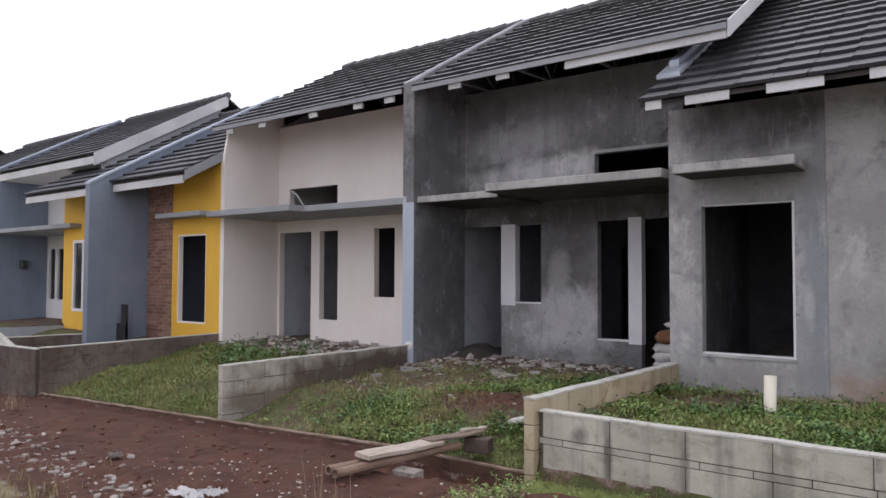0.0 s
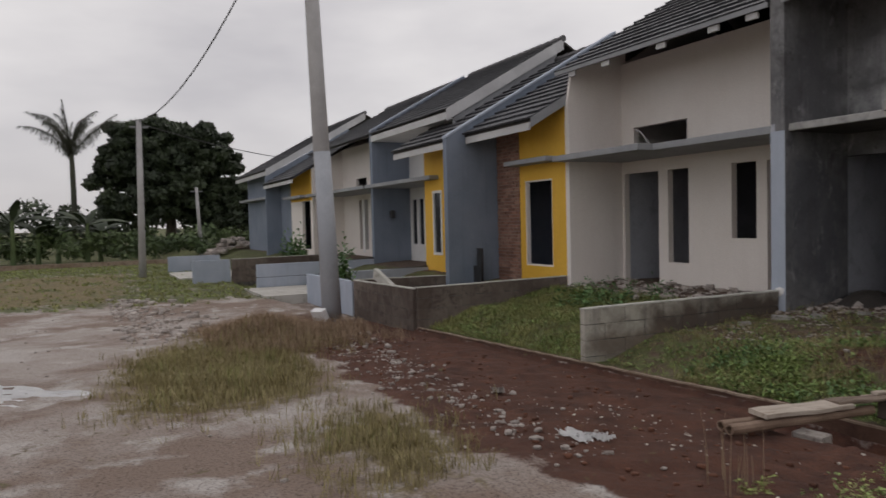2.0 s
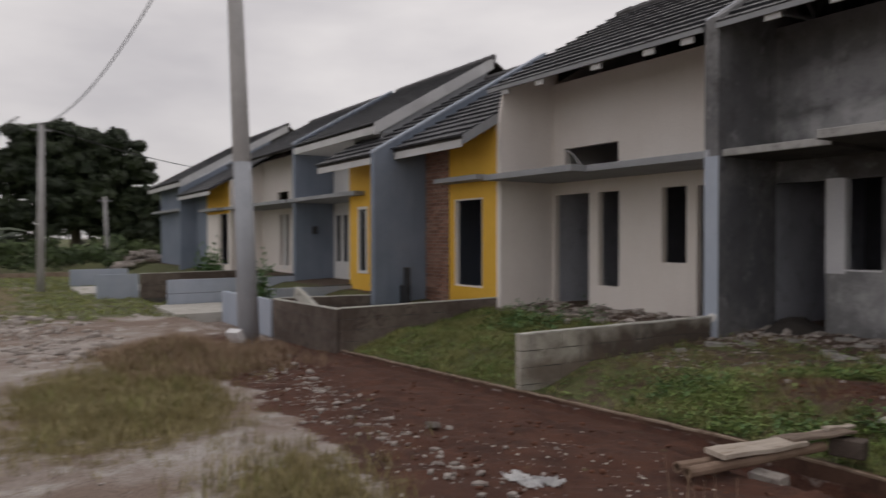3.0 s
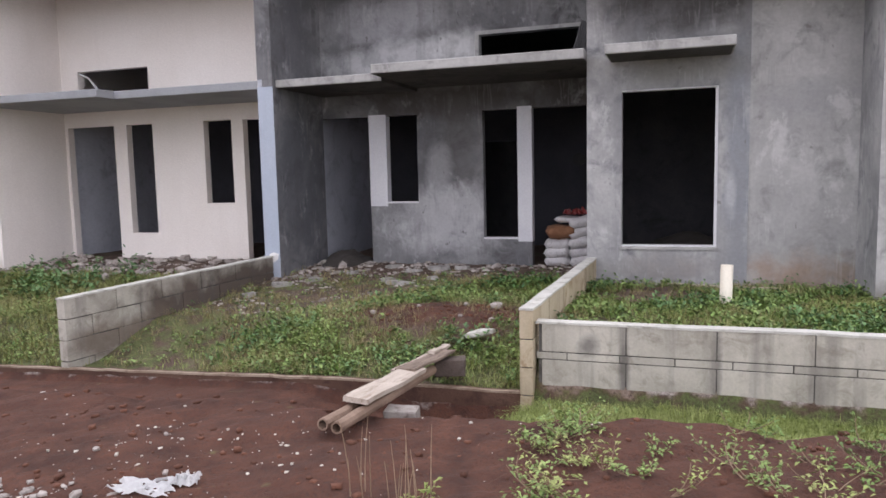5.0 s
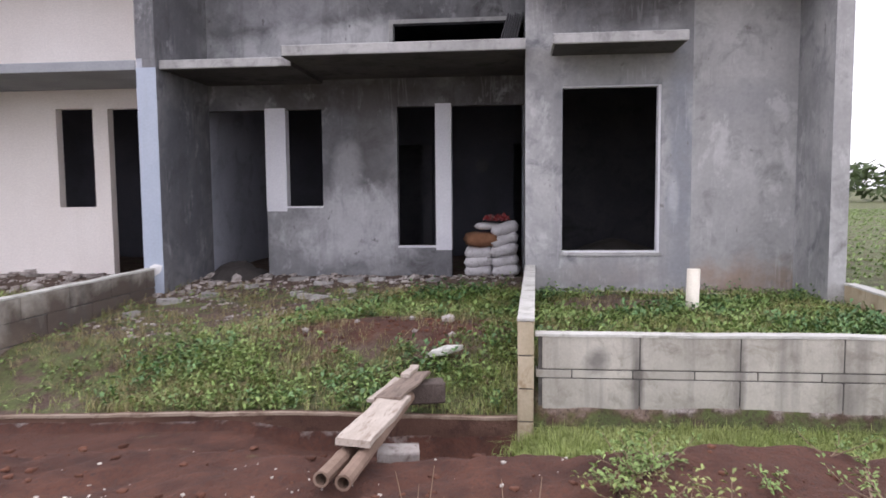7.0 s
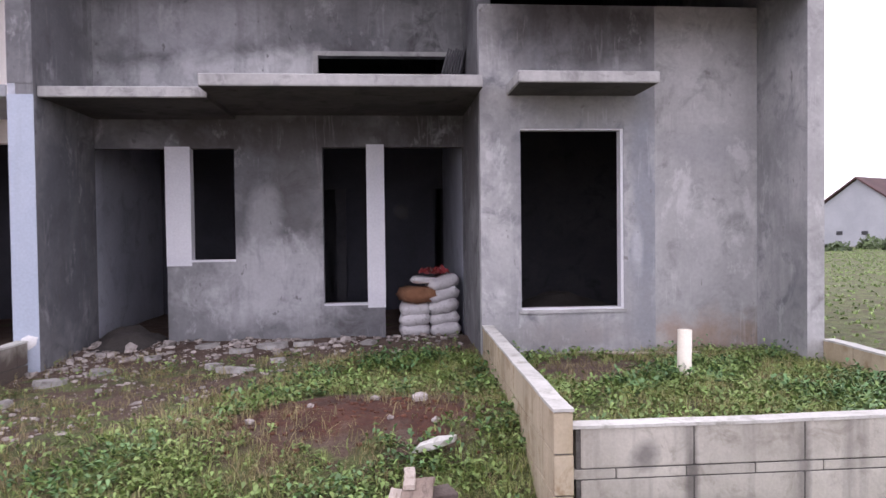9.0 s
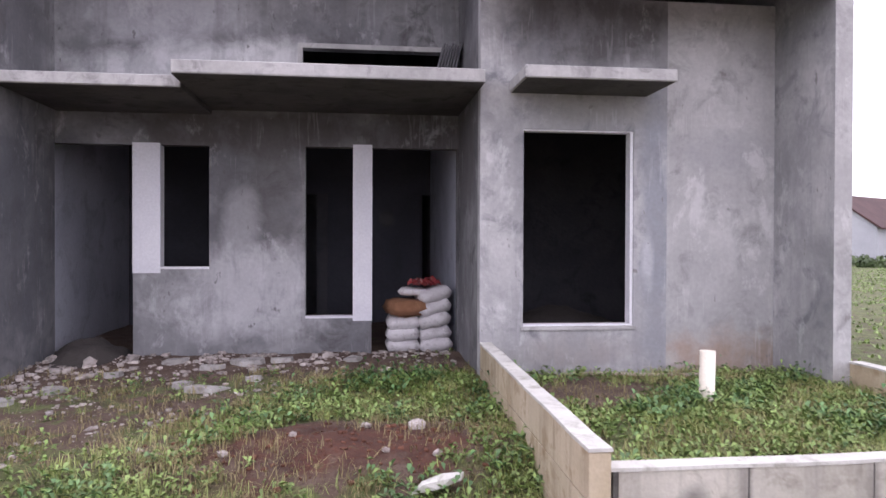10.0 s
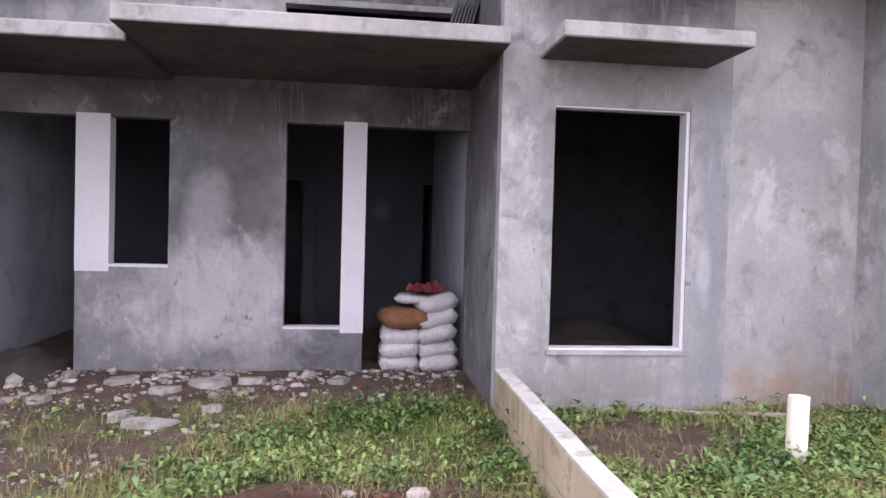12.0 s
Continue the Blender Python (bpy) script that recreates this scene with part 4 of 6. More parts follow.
part("capping", sloped_strip(-22.77, -22.53, ROOM_Y - 0.01, RIDGE_Y, lambda y: 4.62 + SLOPE * (y - ROOM_Y), 0.002, 0.05), M["bluegrey"], h3)
side_wall(h3, -18.5, -18.38, M["white"], front=ROOM_Y + 0.131)
part("canopy", rounded(boxes((-22.55, -17.6, 8.15, RECESS_Y - 0.003, 2.72, 2.83)), 0.008), M["canopy"], h3, "long thin grey canopy slab")
roof(h3, -18.75, -14.70, LOW_E, LOW_Z, RIDGE_Y)
roof(h3, -22.55, -17.0, HIGH_E, HIGH_Z, RIDGE_Y + 0.2)
part("barge_board", sloped_strip(-17.0, -16.97, HIGH_E - 0.03, RIDGE_Y + 0.2, high_z, -0.27, 0.05), M["fascia"], h3, "broad white barge board on the gable slope")
part("gable_infill", prism_x(-17.12, -17.03, [(HIGH_E + 0.2, low_z(HIGH_E + 0.2) - 0.1), (HIGH_E + 0.2, high_z(HIGH_E) - 0.12), (RIDGE_Y, high_z(RIDGE_Y) - 0.2), (RIDGE_Y, low_z(RIDGE_Y) - 0.1)]), M["canopy"], h3)
part("fascia", boxes((-22.55, -17.0, HIGH_E - 0.03, HIGH_E, HIGH_Z - 0.24, HIGH_Z - 0.052)), M["fascia"], h3, "broad white fascia board")
part("soffit", boxes((-22.55, -17.03, HIGH_E, RECESS_Y, HIGH_Z - 0.23, HIGH_Z - 0.21)), M["white"], h3, "flat white soffit")
part("fascia", boxes((-18.75, -14.72, LOW_E, LOW_E + 0.03, LOW_Z - 0.2, LOW_Z - 0.052)), M["fascia"], h3, "broad white fascia board")
part("wall_lamp", rounded(boxes((-22.54, -22.40, 9.0, 9.16, 1.72, 1.98)), 0.03), M["black"], h3, "small dark wall lantern")

# the farther houses of the row
h4 = thing("terraced_house", (-29.0, 8.43, 0.2), "pale terraced house farther along the row", "house", "terraced houses")
part("wall", pierced(-29.58, -22.75, 0.0, 4.7, RECESS_Y, RECESS_Y + 0.13, [(-27.62, -26.62, 0.53, 2.5), (-27.9, -26.68, 3.06, 3.38)]), M["cream"], h4)
part("door_post", boxes((-27.25, -27.0, RECESS_Y - 0.01, RECESS_Y + 0.14, 0.4, 2.5)), M["white"], h4)
side_wall(h4, -29.7, -29.58, M["cream"])
part("wall", pierced(-33.1, -29.7, -0.1, 2.6, ROOM_Y, ROOM_Y + 0.13, [(-31.25, -29.95, 0.5, 2.58)]), M["cream"], h4)
part("wall", boxes((-33.1, -29.7, ROOM_Y, ROOM_Y + 0.13, 2.6, 3.92)), M["yellow"], h4)
part("canopy", rounded(boxes((-29.6, -22.75, 8.15, RECESS_Y - 0.003, 2.72, 2.83)), 0.008), M["canopy"], h4)
part("canopy", rounded(boxes((-33.0, -30.0, 8.0, ROOM_Y, 2.72, 2.83)), 0.008), M["canopy"], h4)
fin_wall(h4, -35.2, -35.0, 7.7, 3.9, M["blue"])
part("wall", boxes((-35.0, -33.1, ROOM_Y, ROOM_Y + 0.13, -0.1, 3.92)), M["blue"], h4)
part("wall", pierced(-35.0, -22.75, 0.0, 5.0, 13.9, 14.0), M["inner"], h4)
# ceilings and a wall behind, added so that the openings stay dark
part("ceiling_board", boxes((-29.58, -22.76, RECESS_Y + 0.131, 13.9, 2.9, 2.96), (-35.0, -29.7, ROOM_Y + 0.131, 13.9, 2.9, 2.96)), M["inner"], h4)
part("wall", boxes((-29.57, -22.76, 11.0, 11.1, 0.0, 2.9)), M["inner"], h4, "added wall that keeps the openings dark")
roof(h4, -35.0, -29.66, LOW_E, LOW_Z, RIDGE_Y)
roof(h4, -29.9, -22.75, HIGH_E, HIGH_Z, RIDGE_Y)
part("fascia", boxes((-35.0, -29.66, LOW_E, LOW_E + 0.03, LOW_Z - 0.2, LOW_Z - 0.052)), M["fascia"], h4)
h5 = thing("terraced_house", (-39.0, 8.43, 0.2), "slate-blue end house of the row", "house", "terraced houses")
part("wall", pierced(-42.6, -35.2, -0.1, 4.4, ROOM_Y, ROOM_Y + 0.13, [(-38.2, -37.2, 0.6, 2.5)]), M["blue"], h5)
part("wall", boxes((-42.8, -42.6, ROOM_Y, 14.0, -0.3, 4.4)), M["blue"], h5)
part("canopy", rounded(boxes((-42.9, -35.2, 7.95, ROOM_Y, 2.9, 3.02)), 0.008), M["canopy"], h5)
roof(h5, -43.0, -35.2, LOW_E + 0.2, LOW_Z + 0.75, RIDGE_Y + 1.0)
part("fascia", boxes((-43.0, -35.2, LOW_E + 0.2, LOW_E + 0.23, LOW_Z + 0.5, LOW_Z + 0.70)), M["fascia"], h5)
part("barge_board", sloped_strip(-35.2, -35.17, LOW_E + 0.17, RIDGE_Y + 1.0, lambda y: LOW_Z + 0.75 + SLOPE * (y - LOW_E - 0.2), -0.3, 0.05), M["fascia"], h5)

# ---- fences, kerb ----
BLOCK_V = rounded(boxes((-0.5, 0.5, -0.5, 0.5, -0.5, 0.5)), 0.02)
block_mesh = bpy.data.meshes.new("block")
BLOCK_V.to_mesh(block_mesh)
BLOCK_V.free()


def block_mesh_in(material):
    me = block_mesh.copy()
    me.materials.append(material)
    return me


BLOCKS = {k: block_mesh_in(M[k]) for k in ("block", "block_brown", "ochre_block", "bluegrey")}


def fence(a, b, tops, rows, kind, label, cap=None, thick=0.10, length=0.60, gap=0.008, first=0.0):
    """A garden wall of aerated blocks from a to b. rows: heights of the courses from the top down."""
    ax, ay = a
    bx, by = b
    run = math.hypot(bx - ax, by - ay)
    ang = math.atan2(by - ay, bx - ax)
    ob = thing("garden_wall", (ax, ay, tops[0] - sum(rows)), label, "garden wall", "garden walls")
    drop = (tops[1] - tops[0]) / run
    at = origin_of(ob)
    core = bmesh.new()
    box(core, 0.02, run - 0.02, -thick / 2 + 0.008, thick / 2 - 0.008, -0.25, sum(rows) - 0.01)
    for v in core.verts:
        v.co.z += drop * v.co.x
        v.co = Matrix.Rotation(ang, 4, "Z") @ v.co + at
    part("mortar", core, M["joint"], ob, "dark mortar between the blocks")
    rng = random.Random(int(run * 1000))
    z = sum(rows)
    for i, hgt in enumerate(rows):
        ln = length if hgt > 0.1 else length * 0.62
        s = -ln * (0.5 if i % 2 else 0.0) - first
        while s < run - 0.01:
            s0, s1 = max(s, 0.0), min(s + ln, run)
            if s1 - s0 > 0.03:
                mid = (s0 + s1) / 2
                blk = new("block", BLOCKS[kind])
                blk.parent = ob
                p = Matrix.Rotation(ang, 4, "Z") @ Vector((mid, rng.uniform(-0.002, 0.002), z - hgt / 2 + drop * mid))
                blk.matrix_basis = Matrix.Translation(p) @ Matrix.Rotation(ang, 4, "Z") @ Matrix.Diagonal((s1 - s0 - gap, thick, hgt - gap, 1))
            s += ln
        z -= hgt
    if cap:
        bm = bmesh.new()
        n = max(int(run / 0.25), 2)
        last = None
        for k in range(n + 1):
            s = run * k / n
            zz = sum(rows) + drop * s + rng.uniform(0.006, 0.014)
            ring = [bm.verts.new(Matrix.Rotation(ang, 4, "Z") @ Vector((s, o, q)) + at) for o, q in ((-thick / 2 - 0.004, zz - 0.016), (-thick / 2 - 0.003, zz), (thick / 2 + 0.003, zz), (thick / 2 + 0.004, zz - 0.016))]
            if last:
                for q in range(3):
                    bm.faces.new((last[q], ring[q], ring[q + 1], last[q + 1]))
            else:
                bm.faces.new(ring)
            last = ring
        bm.faces.new(last[::-1])
        bmesh.ops.recalc_face_normals(bm, faces=bm.faces[:])
        part("cap", bm, M[cap], ob, "pale smeared mortar cap")
    return ob


fence((-2.83, FENCE_Y + 0.05), (0.30, FENCE_Y + 0.05), (0.44, 0.44), (0.215, 0.055, 0.205, 0.20, 0.20), "block", "low garden wall of pale aerated blocks with dark stained joints", "cap", first=0.56 - 0.60)
fence((-2.89, FENCE_Y - 0.06), (-2.80, ROOM_Y - 0.01), (0.54, 0.54), (0.22, 0.21, 0.21, 0.2), "ochre_block", "garden side wall of earth-stained aerated blocks", "cap")
fence((-7.30, FENCE_Y), (-7.02, ROOM_Y - 0.02), (0.46, 0.50), (0.20, 0.20, 0.20, 0.2), "block", "low garden wall of pale aerated blocks between two lots", "cap")
fence((-12.25, FENCE_Y), (-11.92, ROOM_Y), (0.36, 0.42), (0.20, 0.20, 0.20, 0.2, 0.2), "block_brown", "garden wall of damp brown-stained blocks", "cap")
fence((-15.60, FENCE_Y), (-12.30, FENCE_Y), (0.29, 0.34), (0.20, 0.20, 0.20, 0.2, 0.2), "block_brown", "front garden wall plastered and stained with brown soil", "cap")
fence((-15.60, FENCE_Y + 0.06), (-14.65, ROOM_Y), (0.30, 0.34), (0.20, 0.20, 0.20, 0.2), "block_brown", "garden side wall of damp brown-stained blocks", "cap")
fence((0.06, 5.4), (0.06, 7.6), (0.45, 0.47), (0.22, 0.21, 0.21, 0.2), "ochre_block", "garden side wall of earth-stained aerated blocks", "cap")
fence((-17.15, FENCE_Y), (-15.66, FENCE_Y), (0.24, 0.27), (0.4, 0.4), "bluegrey", "low garden wall painted pale slate blue", None, 0.12, 3.0, 0.0)
fence((-19.4, FENCE_Y), (-17.9, FENCE_Y), (0.22, 0.24), (0.4, 0.4), "bluegrey", "low garden wall painted pale slate blue", None, 0.12, 3.0, 0.0)
fence((-18.45, FENCE_Y + 0.1), (-18.45, ROOM_Y), (0.24, 0.36), (0.4, 0.4), "bluegrey", "low garden wall painted pale slate blue", None, 0.12, 6.0, 0.0)
fence((-22.50, 4.50), (-22.64, ROOM_Y - 0.01), (0.32, 0.44), (0.4, 0.4), "bluegrey", "low garden wall painted pale slate blue", None, 0.12, 6.0, 0.0)
fence((-26.30, 3.10), (-26.50, 4.40), (0.39, 0.42), (0.4, 0.45), "bluegrey", "low garden wall painted pale slate blue", None, 0.12, 6.0, 0.0)
fence((-26.50, 4.46), (-26.70, ROOM_Y), (0.40, 0.42), (0.4, 0.45), "block_brown", "weathered far garden wall", "cap")
fence((-33.5, 3.0), (-33.5, 5.2), (0.30, 0.32), (0.4, 0.4), "bluegrey", "low garden wall painted pale slate blue", None, 0.12, 6.0, 0.0)


def kerb(x0, x1):
    bm, top = bmesh.new(), bmesh.new()
    rng = random.Random(5)
    last = lt = None
    n = int((x1 - x0) / 0.12)
    for k in range(n + 1):
        x = x0 + (x1 - x0) * k / n
        zt = -0.09 + float(fall(np.array(x))) + rng.uniform(-0.006, 0.006)
        yf = FENCE_Y - 0.02 + rng.uniform(-0.006, 0.006)
        ring = [bm.verts.new(p) for p in ((x, yf + 0.01, zt - 0.5), (x, yf, zt), (x, yf + 0.07, zt), (x, yf + 0.07, zt - 0.5))]
        rt = [top.verts.new(p) for p in ((x, yf - 0.006, zt - 0.008 - rng.uniform(0, 0.005)), (x, yf - 0.004, zt + 0.006), (x, yf + 0.035, zt + 0.005), (x, yf + 0.037, zt - 0.03))]
        for a, b, m in ((last, ring, bm), (lt, rt, top)):
            if a:
                for q in range(3):
                    m.faces.new((a[q], b[q], b[q + 1], a[q + 1]))
        last, lt = ring, rt
    for m in (bm, top):
        bmesh.ops.recalc_face_normals(m, faces=m.faces[:])
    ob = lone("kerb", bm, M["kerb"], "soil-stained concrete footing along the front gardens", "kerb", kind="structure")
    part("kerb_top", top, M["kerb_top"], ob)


kerb(-12.2, -2.9)
lone("driveway", boxes((-32.5, -28.5, 2.9, 6.0, -0.6, -0.33)), M["driveway"], "pale concrete driveway farther along", "driveway", kind="structure")
lone("driveway", boxes((-22.42, -19.5, 4.1, ROOM_Y, -0.6, -0.33)), M["driveway"], "pale concrete driveway", "driveway", kind="structure")


# ---- vegetation and loose matter ----
def quick_mesh(name, verts, quads, material, smooth=False):
    me = bpy.data.meshes.new(name)
    verts, quads = np.asarray(verts, np.float32), np.asarray(quads, np.int32)
    k = quads.shape[1]
    me.vertices.add(len(verts))
    me.vertices.foreach_set("co", verts.ravel())
    me.loops.add(quads.size)
    me.loops.foreach_set("vertex_index", quads.ravel())
    me.polygons.add(len(quads))
    me.polygons.foreach_set("loop_start", np.arange(0, quads.size, k))
    me.update(calc_edges=True)
    me.materials.append(material)
    if smooth:
        me.shade_smooth()
    return me


def leaves(rng, roots, per, length, width, rise, spread, lift):
    """Folded leaf quads round root points: two quads a leaf, bent over at the middle."""
    n = len(roots) * per
    p = np.repeat(roots, per, 0) + np.c_[rng.normal(0, spread, (n, 2)), np.abs(rng.normal(0, lift, n))]
    az = rng.uniform(0, 2 * np.pi, n)
    el = rng.uniform(rise[0], rise[1], n)
    ln = length * rng.uniform(0.55, 1.3, n)
    wd = width * rng.uniform(0.6, 1.25, n)
    d = np.c_[np.cos(az) * np.cos(el), np.sin(az) * np.cos(el), np.sin(el)]
    s = np.c_[-np.sin(az), np.cos(az), np.zeros(n)] * wd[:, None]
    mid = p + d * (ln * 0.55)[:, None]
    tip = p + d * ln[:, None] - np.c_[np.zeros((n, 2)), ln * 0.28]
    base = p
    v = np.stack([base, mid - s / 2, tip, mid + s / 2 + np.c_[np.zeros((n, 2)), wd * 0.12]], 1).reshape(-1, 3)
    q = np.arange(n * 4).reshape(-1, 4)
    return v, q


def blades(rng, roots, per, length, width, lean):
    """Thin upright blades, tapered, that lean over."""
    n = len(roots) * per
    p = np.repeat(roots, per, 0) + np.c_[rng.normal(0, 0.03, (n, 2)), np.zeros(n)]
    az = rng.uniform(0, 2 * np.pi, n)
    ln = length * rng.uniform(0.4, 1.25, n)
    k = np.abs(rng.normal(0, lean, n))
    d = np.c_[np.cos(az), np.sin(az), np.zeros(n)]
    s = np.c_[-np.sin(az), np.cos(az), np.zeros(n)] * width * 0.5
    up = np.array([0, 0, 1.0])
    m = p + d * (0.3 * k * ln)[:, None] + up * (0.6 * ln)[:, None]
    t = p + d * (1.0 * k * ln)[:, None] + up * (ln * (1 - 0.25 * np.clip(k, 0, 2)))[:, None]
    v = np.stack([p - s, p + s, m + s * 0.7, m - s * 0.7, t], 1).reshape(-1, 3)
    i = np.arange(n)[:, None] * 5
    q = np.concatenate([i + np.array([[0, 1, 2, 3]]), i + np.array([[3, 2, 4, 4]])], 0)
    return v, q


def blade_mesh(name, v, q, material):
    tri = np.concatenate([q[:, [0, 1, 2]], q[q[:, 3] != q[:, 2]][:, [0, 2, 3]]], 0)
    return quick_mesh(name, v, tri, material)


def roots_in(rng, n, x0, x1, y0, y1, keep):
    x, y = rng.uniform(x0, x1, n), rng.uniform(y0, y1, n)
    ok = rng.uniform(0, 1, n) < keep(x, y)
    x, y = x[ok], y[ok]
    return np.c_[x, y, land(x, y)]


def grass_share(x, y):
    return ground_kinds(x, y)[1]


def tint(x, y, lo, hi, seed):
    return np.clip((wave(x * 1.3, y * 1.3, seed) * 0.6 + wave(x * 4, y * 4, seed) * 0.3 - lo) / (hi - lo), 0, 1)


def stuff(name, me, label, category):
    return tagged(new(name, me), label, category, kind="stuff")


def trodden(x, y):
    """Less growth on the trodden side by the passage."""
    return np.clip((x + 5.7) / 1.3 + (7.1 - y) * 0.6, 0.08, 1)


rng = np.random.default_rng(7)
r = roots_in(rng, 15000, -7.1, 0.0, 5.42, 9.5, lambda x, y: grass_share(x, y) * trodden(x, y) * (0.12 + 0.88 * tint(x, y, -0.22, 0.08, 2)) * (y < np.where(x > -2.85, 8.35, 9.5)))
stuff("weeds", quick_mesh("weeds", *leaves(rng, r, 6, 0.055, 0.026, (0.1, 1.1), 0.028, 0.035), M["leaf"]), "low green creeping weeds over the front gardens", "weeds")
r = roots_in(rng, 7000, -7.1, 0.0, 5.42, 9.3, lambda x, y: grass_share(x, y) * trodden(x, y) * tint(x, y, 0.05, 0.25, 9) * (y < np.where(x > -2.85, 8.35, 9.3)))
stuff("weeds", quick_mesh("weeds", *leaves(rng, r, 6, 0.06, 0.03, (0.2, 1.2), 0.03, 0.06), M["leaf_blue"]), "darker leafy creeper among the weeds", "weeds")
r = roots_in(rng, 26000, -7.1, 0.0, 5.42, 9.2, lambda x, y: np.clip(grass_share(x, y) + 0.3, 0, 1) * tint(-x, y, -0.3, 0.4, 5) * (y < np.where(x > -2.85, 8.35, 9.0)) * np.where(x < -4.3, 0.25 + 0.75 * trodden(x, y), 0.45))
stuff("dry_grass", blade_mesh("dry_grass", *blades(rng, r, 5, 0.085, 0.0045, 1.4), M["straw"]), "straggling half-dry grass in the gardens", "grass")
r = roots_in(rng, 17000, -7.1, 0.0, 5.42, 9.3, lambda x, y: grass_share(x, y) * trodden(x, y) * (0.25 + 0.75 * tint(y, x, -0.2, 0.3, 4)) * (y < np.where(x > -2.85, 8.35, 9.3)))
stuff("garden_grass", blade_mesh("garden_grass", *blades(rng, r, 6, 0.08, 0.005, 1.2), M["leaf_yellow"]), "fine bright green grass among the garden weeds", "grass")
r = roots_in(rng, 4200, -12.1, -7.25, 5.42, 8.6, lambda x, y: grass_share(x, y) * tint(x, y, -0.2, 0.25, 2))
stuff("weeds", quick_mesh("weeds", *leaves(rng, r, 5, 0.055, 0.024, (0.1, 1.1), 0.04, 0.03), M["leaf"]), "low green weeds in the cream house garden", "weeds")
r = roots_in(rng, 9000, -12.1, -7.25, 5.42, 8.4, lambda x, y: np.clip(grass_share(x, y) + 0.15, 0, 1) * (0.35 + 0.65 * tint(y, x, -0.2, 0.3, 6)))
stuff("garden_grass", blade_mesh("garden_grass", *blades(rng, r, 5, 0.10, 0.007, 0.9), M["straw_green"]), "olive grass in the cream house garden", "grass")
r = roots_in(rng, 260, -10.8, -8.8, 7.0, 8.4, lambda x, y: tint(x, y, -0.2, 0.3, 1))
stuff("weeds", quick_mesh("weeds", *leaves(rng, r, 7, 0.09, 0.045, (0.1, 1.2), 0.05, 0.14), M["leaf_blue"]), "taller leafy weeds by the cream wall", "weeds")
r = roots_in(rng, 9000, -3.0, 0.4, 4.45, 5.24, lambda x, y: np.clip(grass_share(x, y) * (y > 4.5 + 0.12 * wave(x * 3, y)), 0, 1))
stuff("verge_grass", blade_mesh("verge_grass", *blades(rng, r, 5, 0.10, 0.006, 0.9), M["leaf_yellow"]), "bright grass verge along the block wall", "grass")
r = roots_in(rng, 16000, -13.5, -3.9, -0.6, 3.4, lambda x, y: ground_kinds(x, y)[2] ** 1.3)
stuff("dry_grass", blade_mesh("dry_grass", *blades(rng, r, 6, 0.14, 0.006, 0.8), M["straw"]), "tufts of tall dry grass beside the track", "grass")
r = roots_in(rng, 3000, -13.5, -3.9, -0.6, 3.4, lambda x, y: ground_kinds(x, y)[2] ** 2 * tint(x, y, 0, 0.4, 3))
stuff("dry_grass", blade_mesh("dry_grass", *blades(rng, r, 6, 0.22, 0.007, 0.6), M["straw_green"]), "greener tufts among the dry grass", "grass")
r = roots_in(rng, 4200, -13.6, -9.8, 1.4, 4.2, lambda x, y: np.clip(tint(x, y, -0.2, 0.4, 4) * 0.5 + np.exp(-(((x + 11.7) / 1.1) ** 2 + ((y - 2.4) / 0.8) ** 2)), 0, 1))
stuff("dry_grass", blade_mesh("dry_grass", *blades(rng, r, 6, 0.22, 0.007, 0.7), M["dead"]), "brown dead grass on the bank by the pole", "grass")
r = roots_in(rng, 9000, -42, -15, -9, 5.0, lambda x, y: grass_share(x, y) * (1 - tint(x * 0.4, y * 0.6, -0.1, 0.3, 3)))
stuff("dry_grass", blade_mesh("dry_grass", *blades(rng, r, 4, 0.09, 0.03, 0.9), M["straw_green"]), "half-dry meadow grass", "grass")
r = roots_in(rng, 9000, -42, -15, -9, 5.0, lambda x, y: grass_share(x, y) ** 2)
stuff("meadow_grass", blade_mesh("meadow_grass", *blades(rng, r, 4, 0.07, 0.03, 1.1), M["leaf_yellow"]), "short green meadow grass", "grass")
r = roots_in(rng, 16000, 0.2, 24, 8.0, 42, lambda x, y: np.clip(0.75 + 0.5 * wave(x * 0.6, y * 0.6, 2), 0.3, 1) * (y > 7.5 + x * 0.9))
stuff("meadow_grass", blade_mesh("meadow_grass", *blades(rng, r, 4, 0.05, 0.035, 1.5), M["leaf"]), "bright green field grass beside the row", "grass")


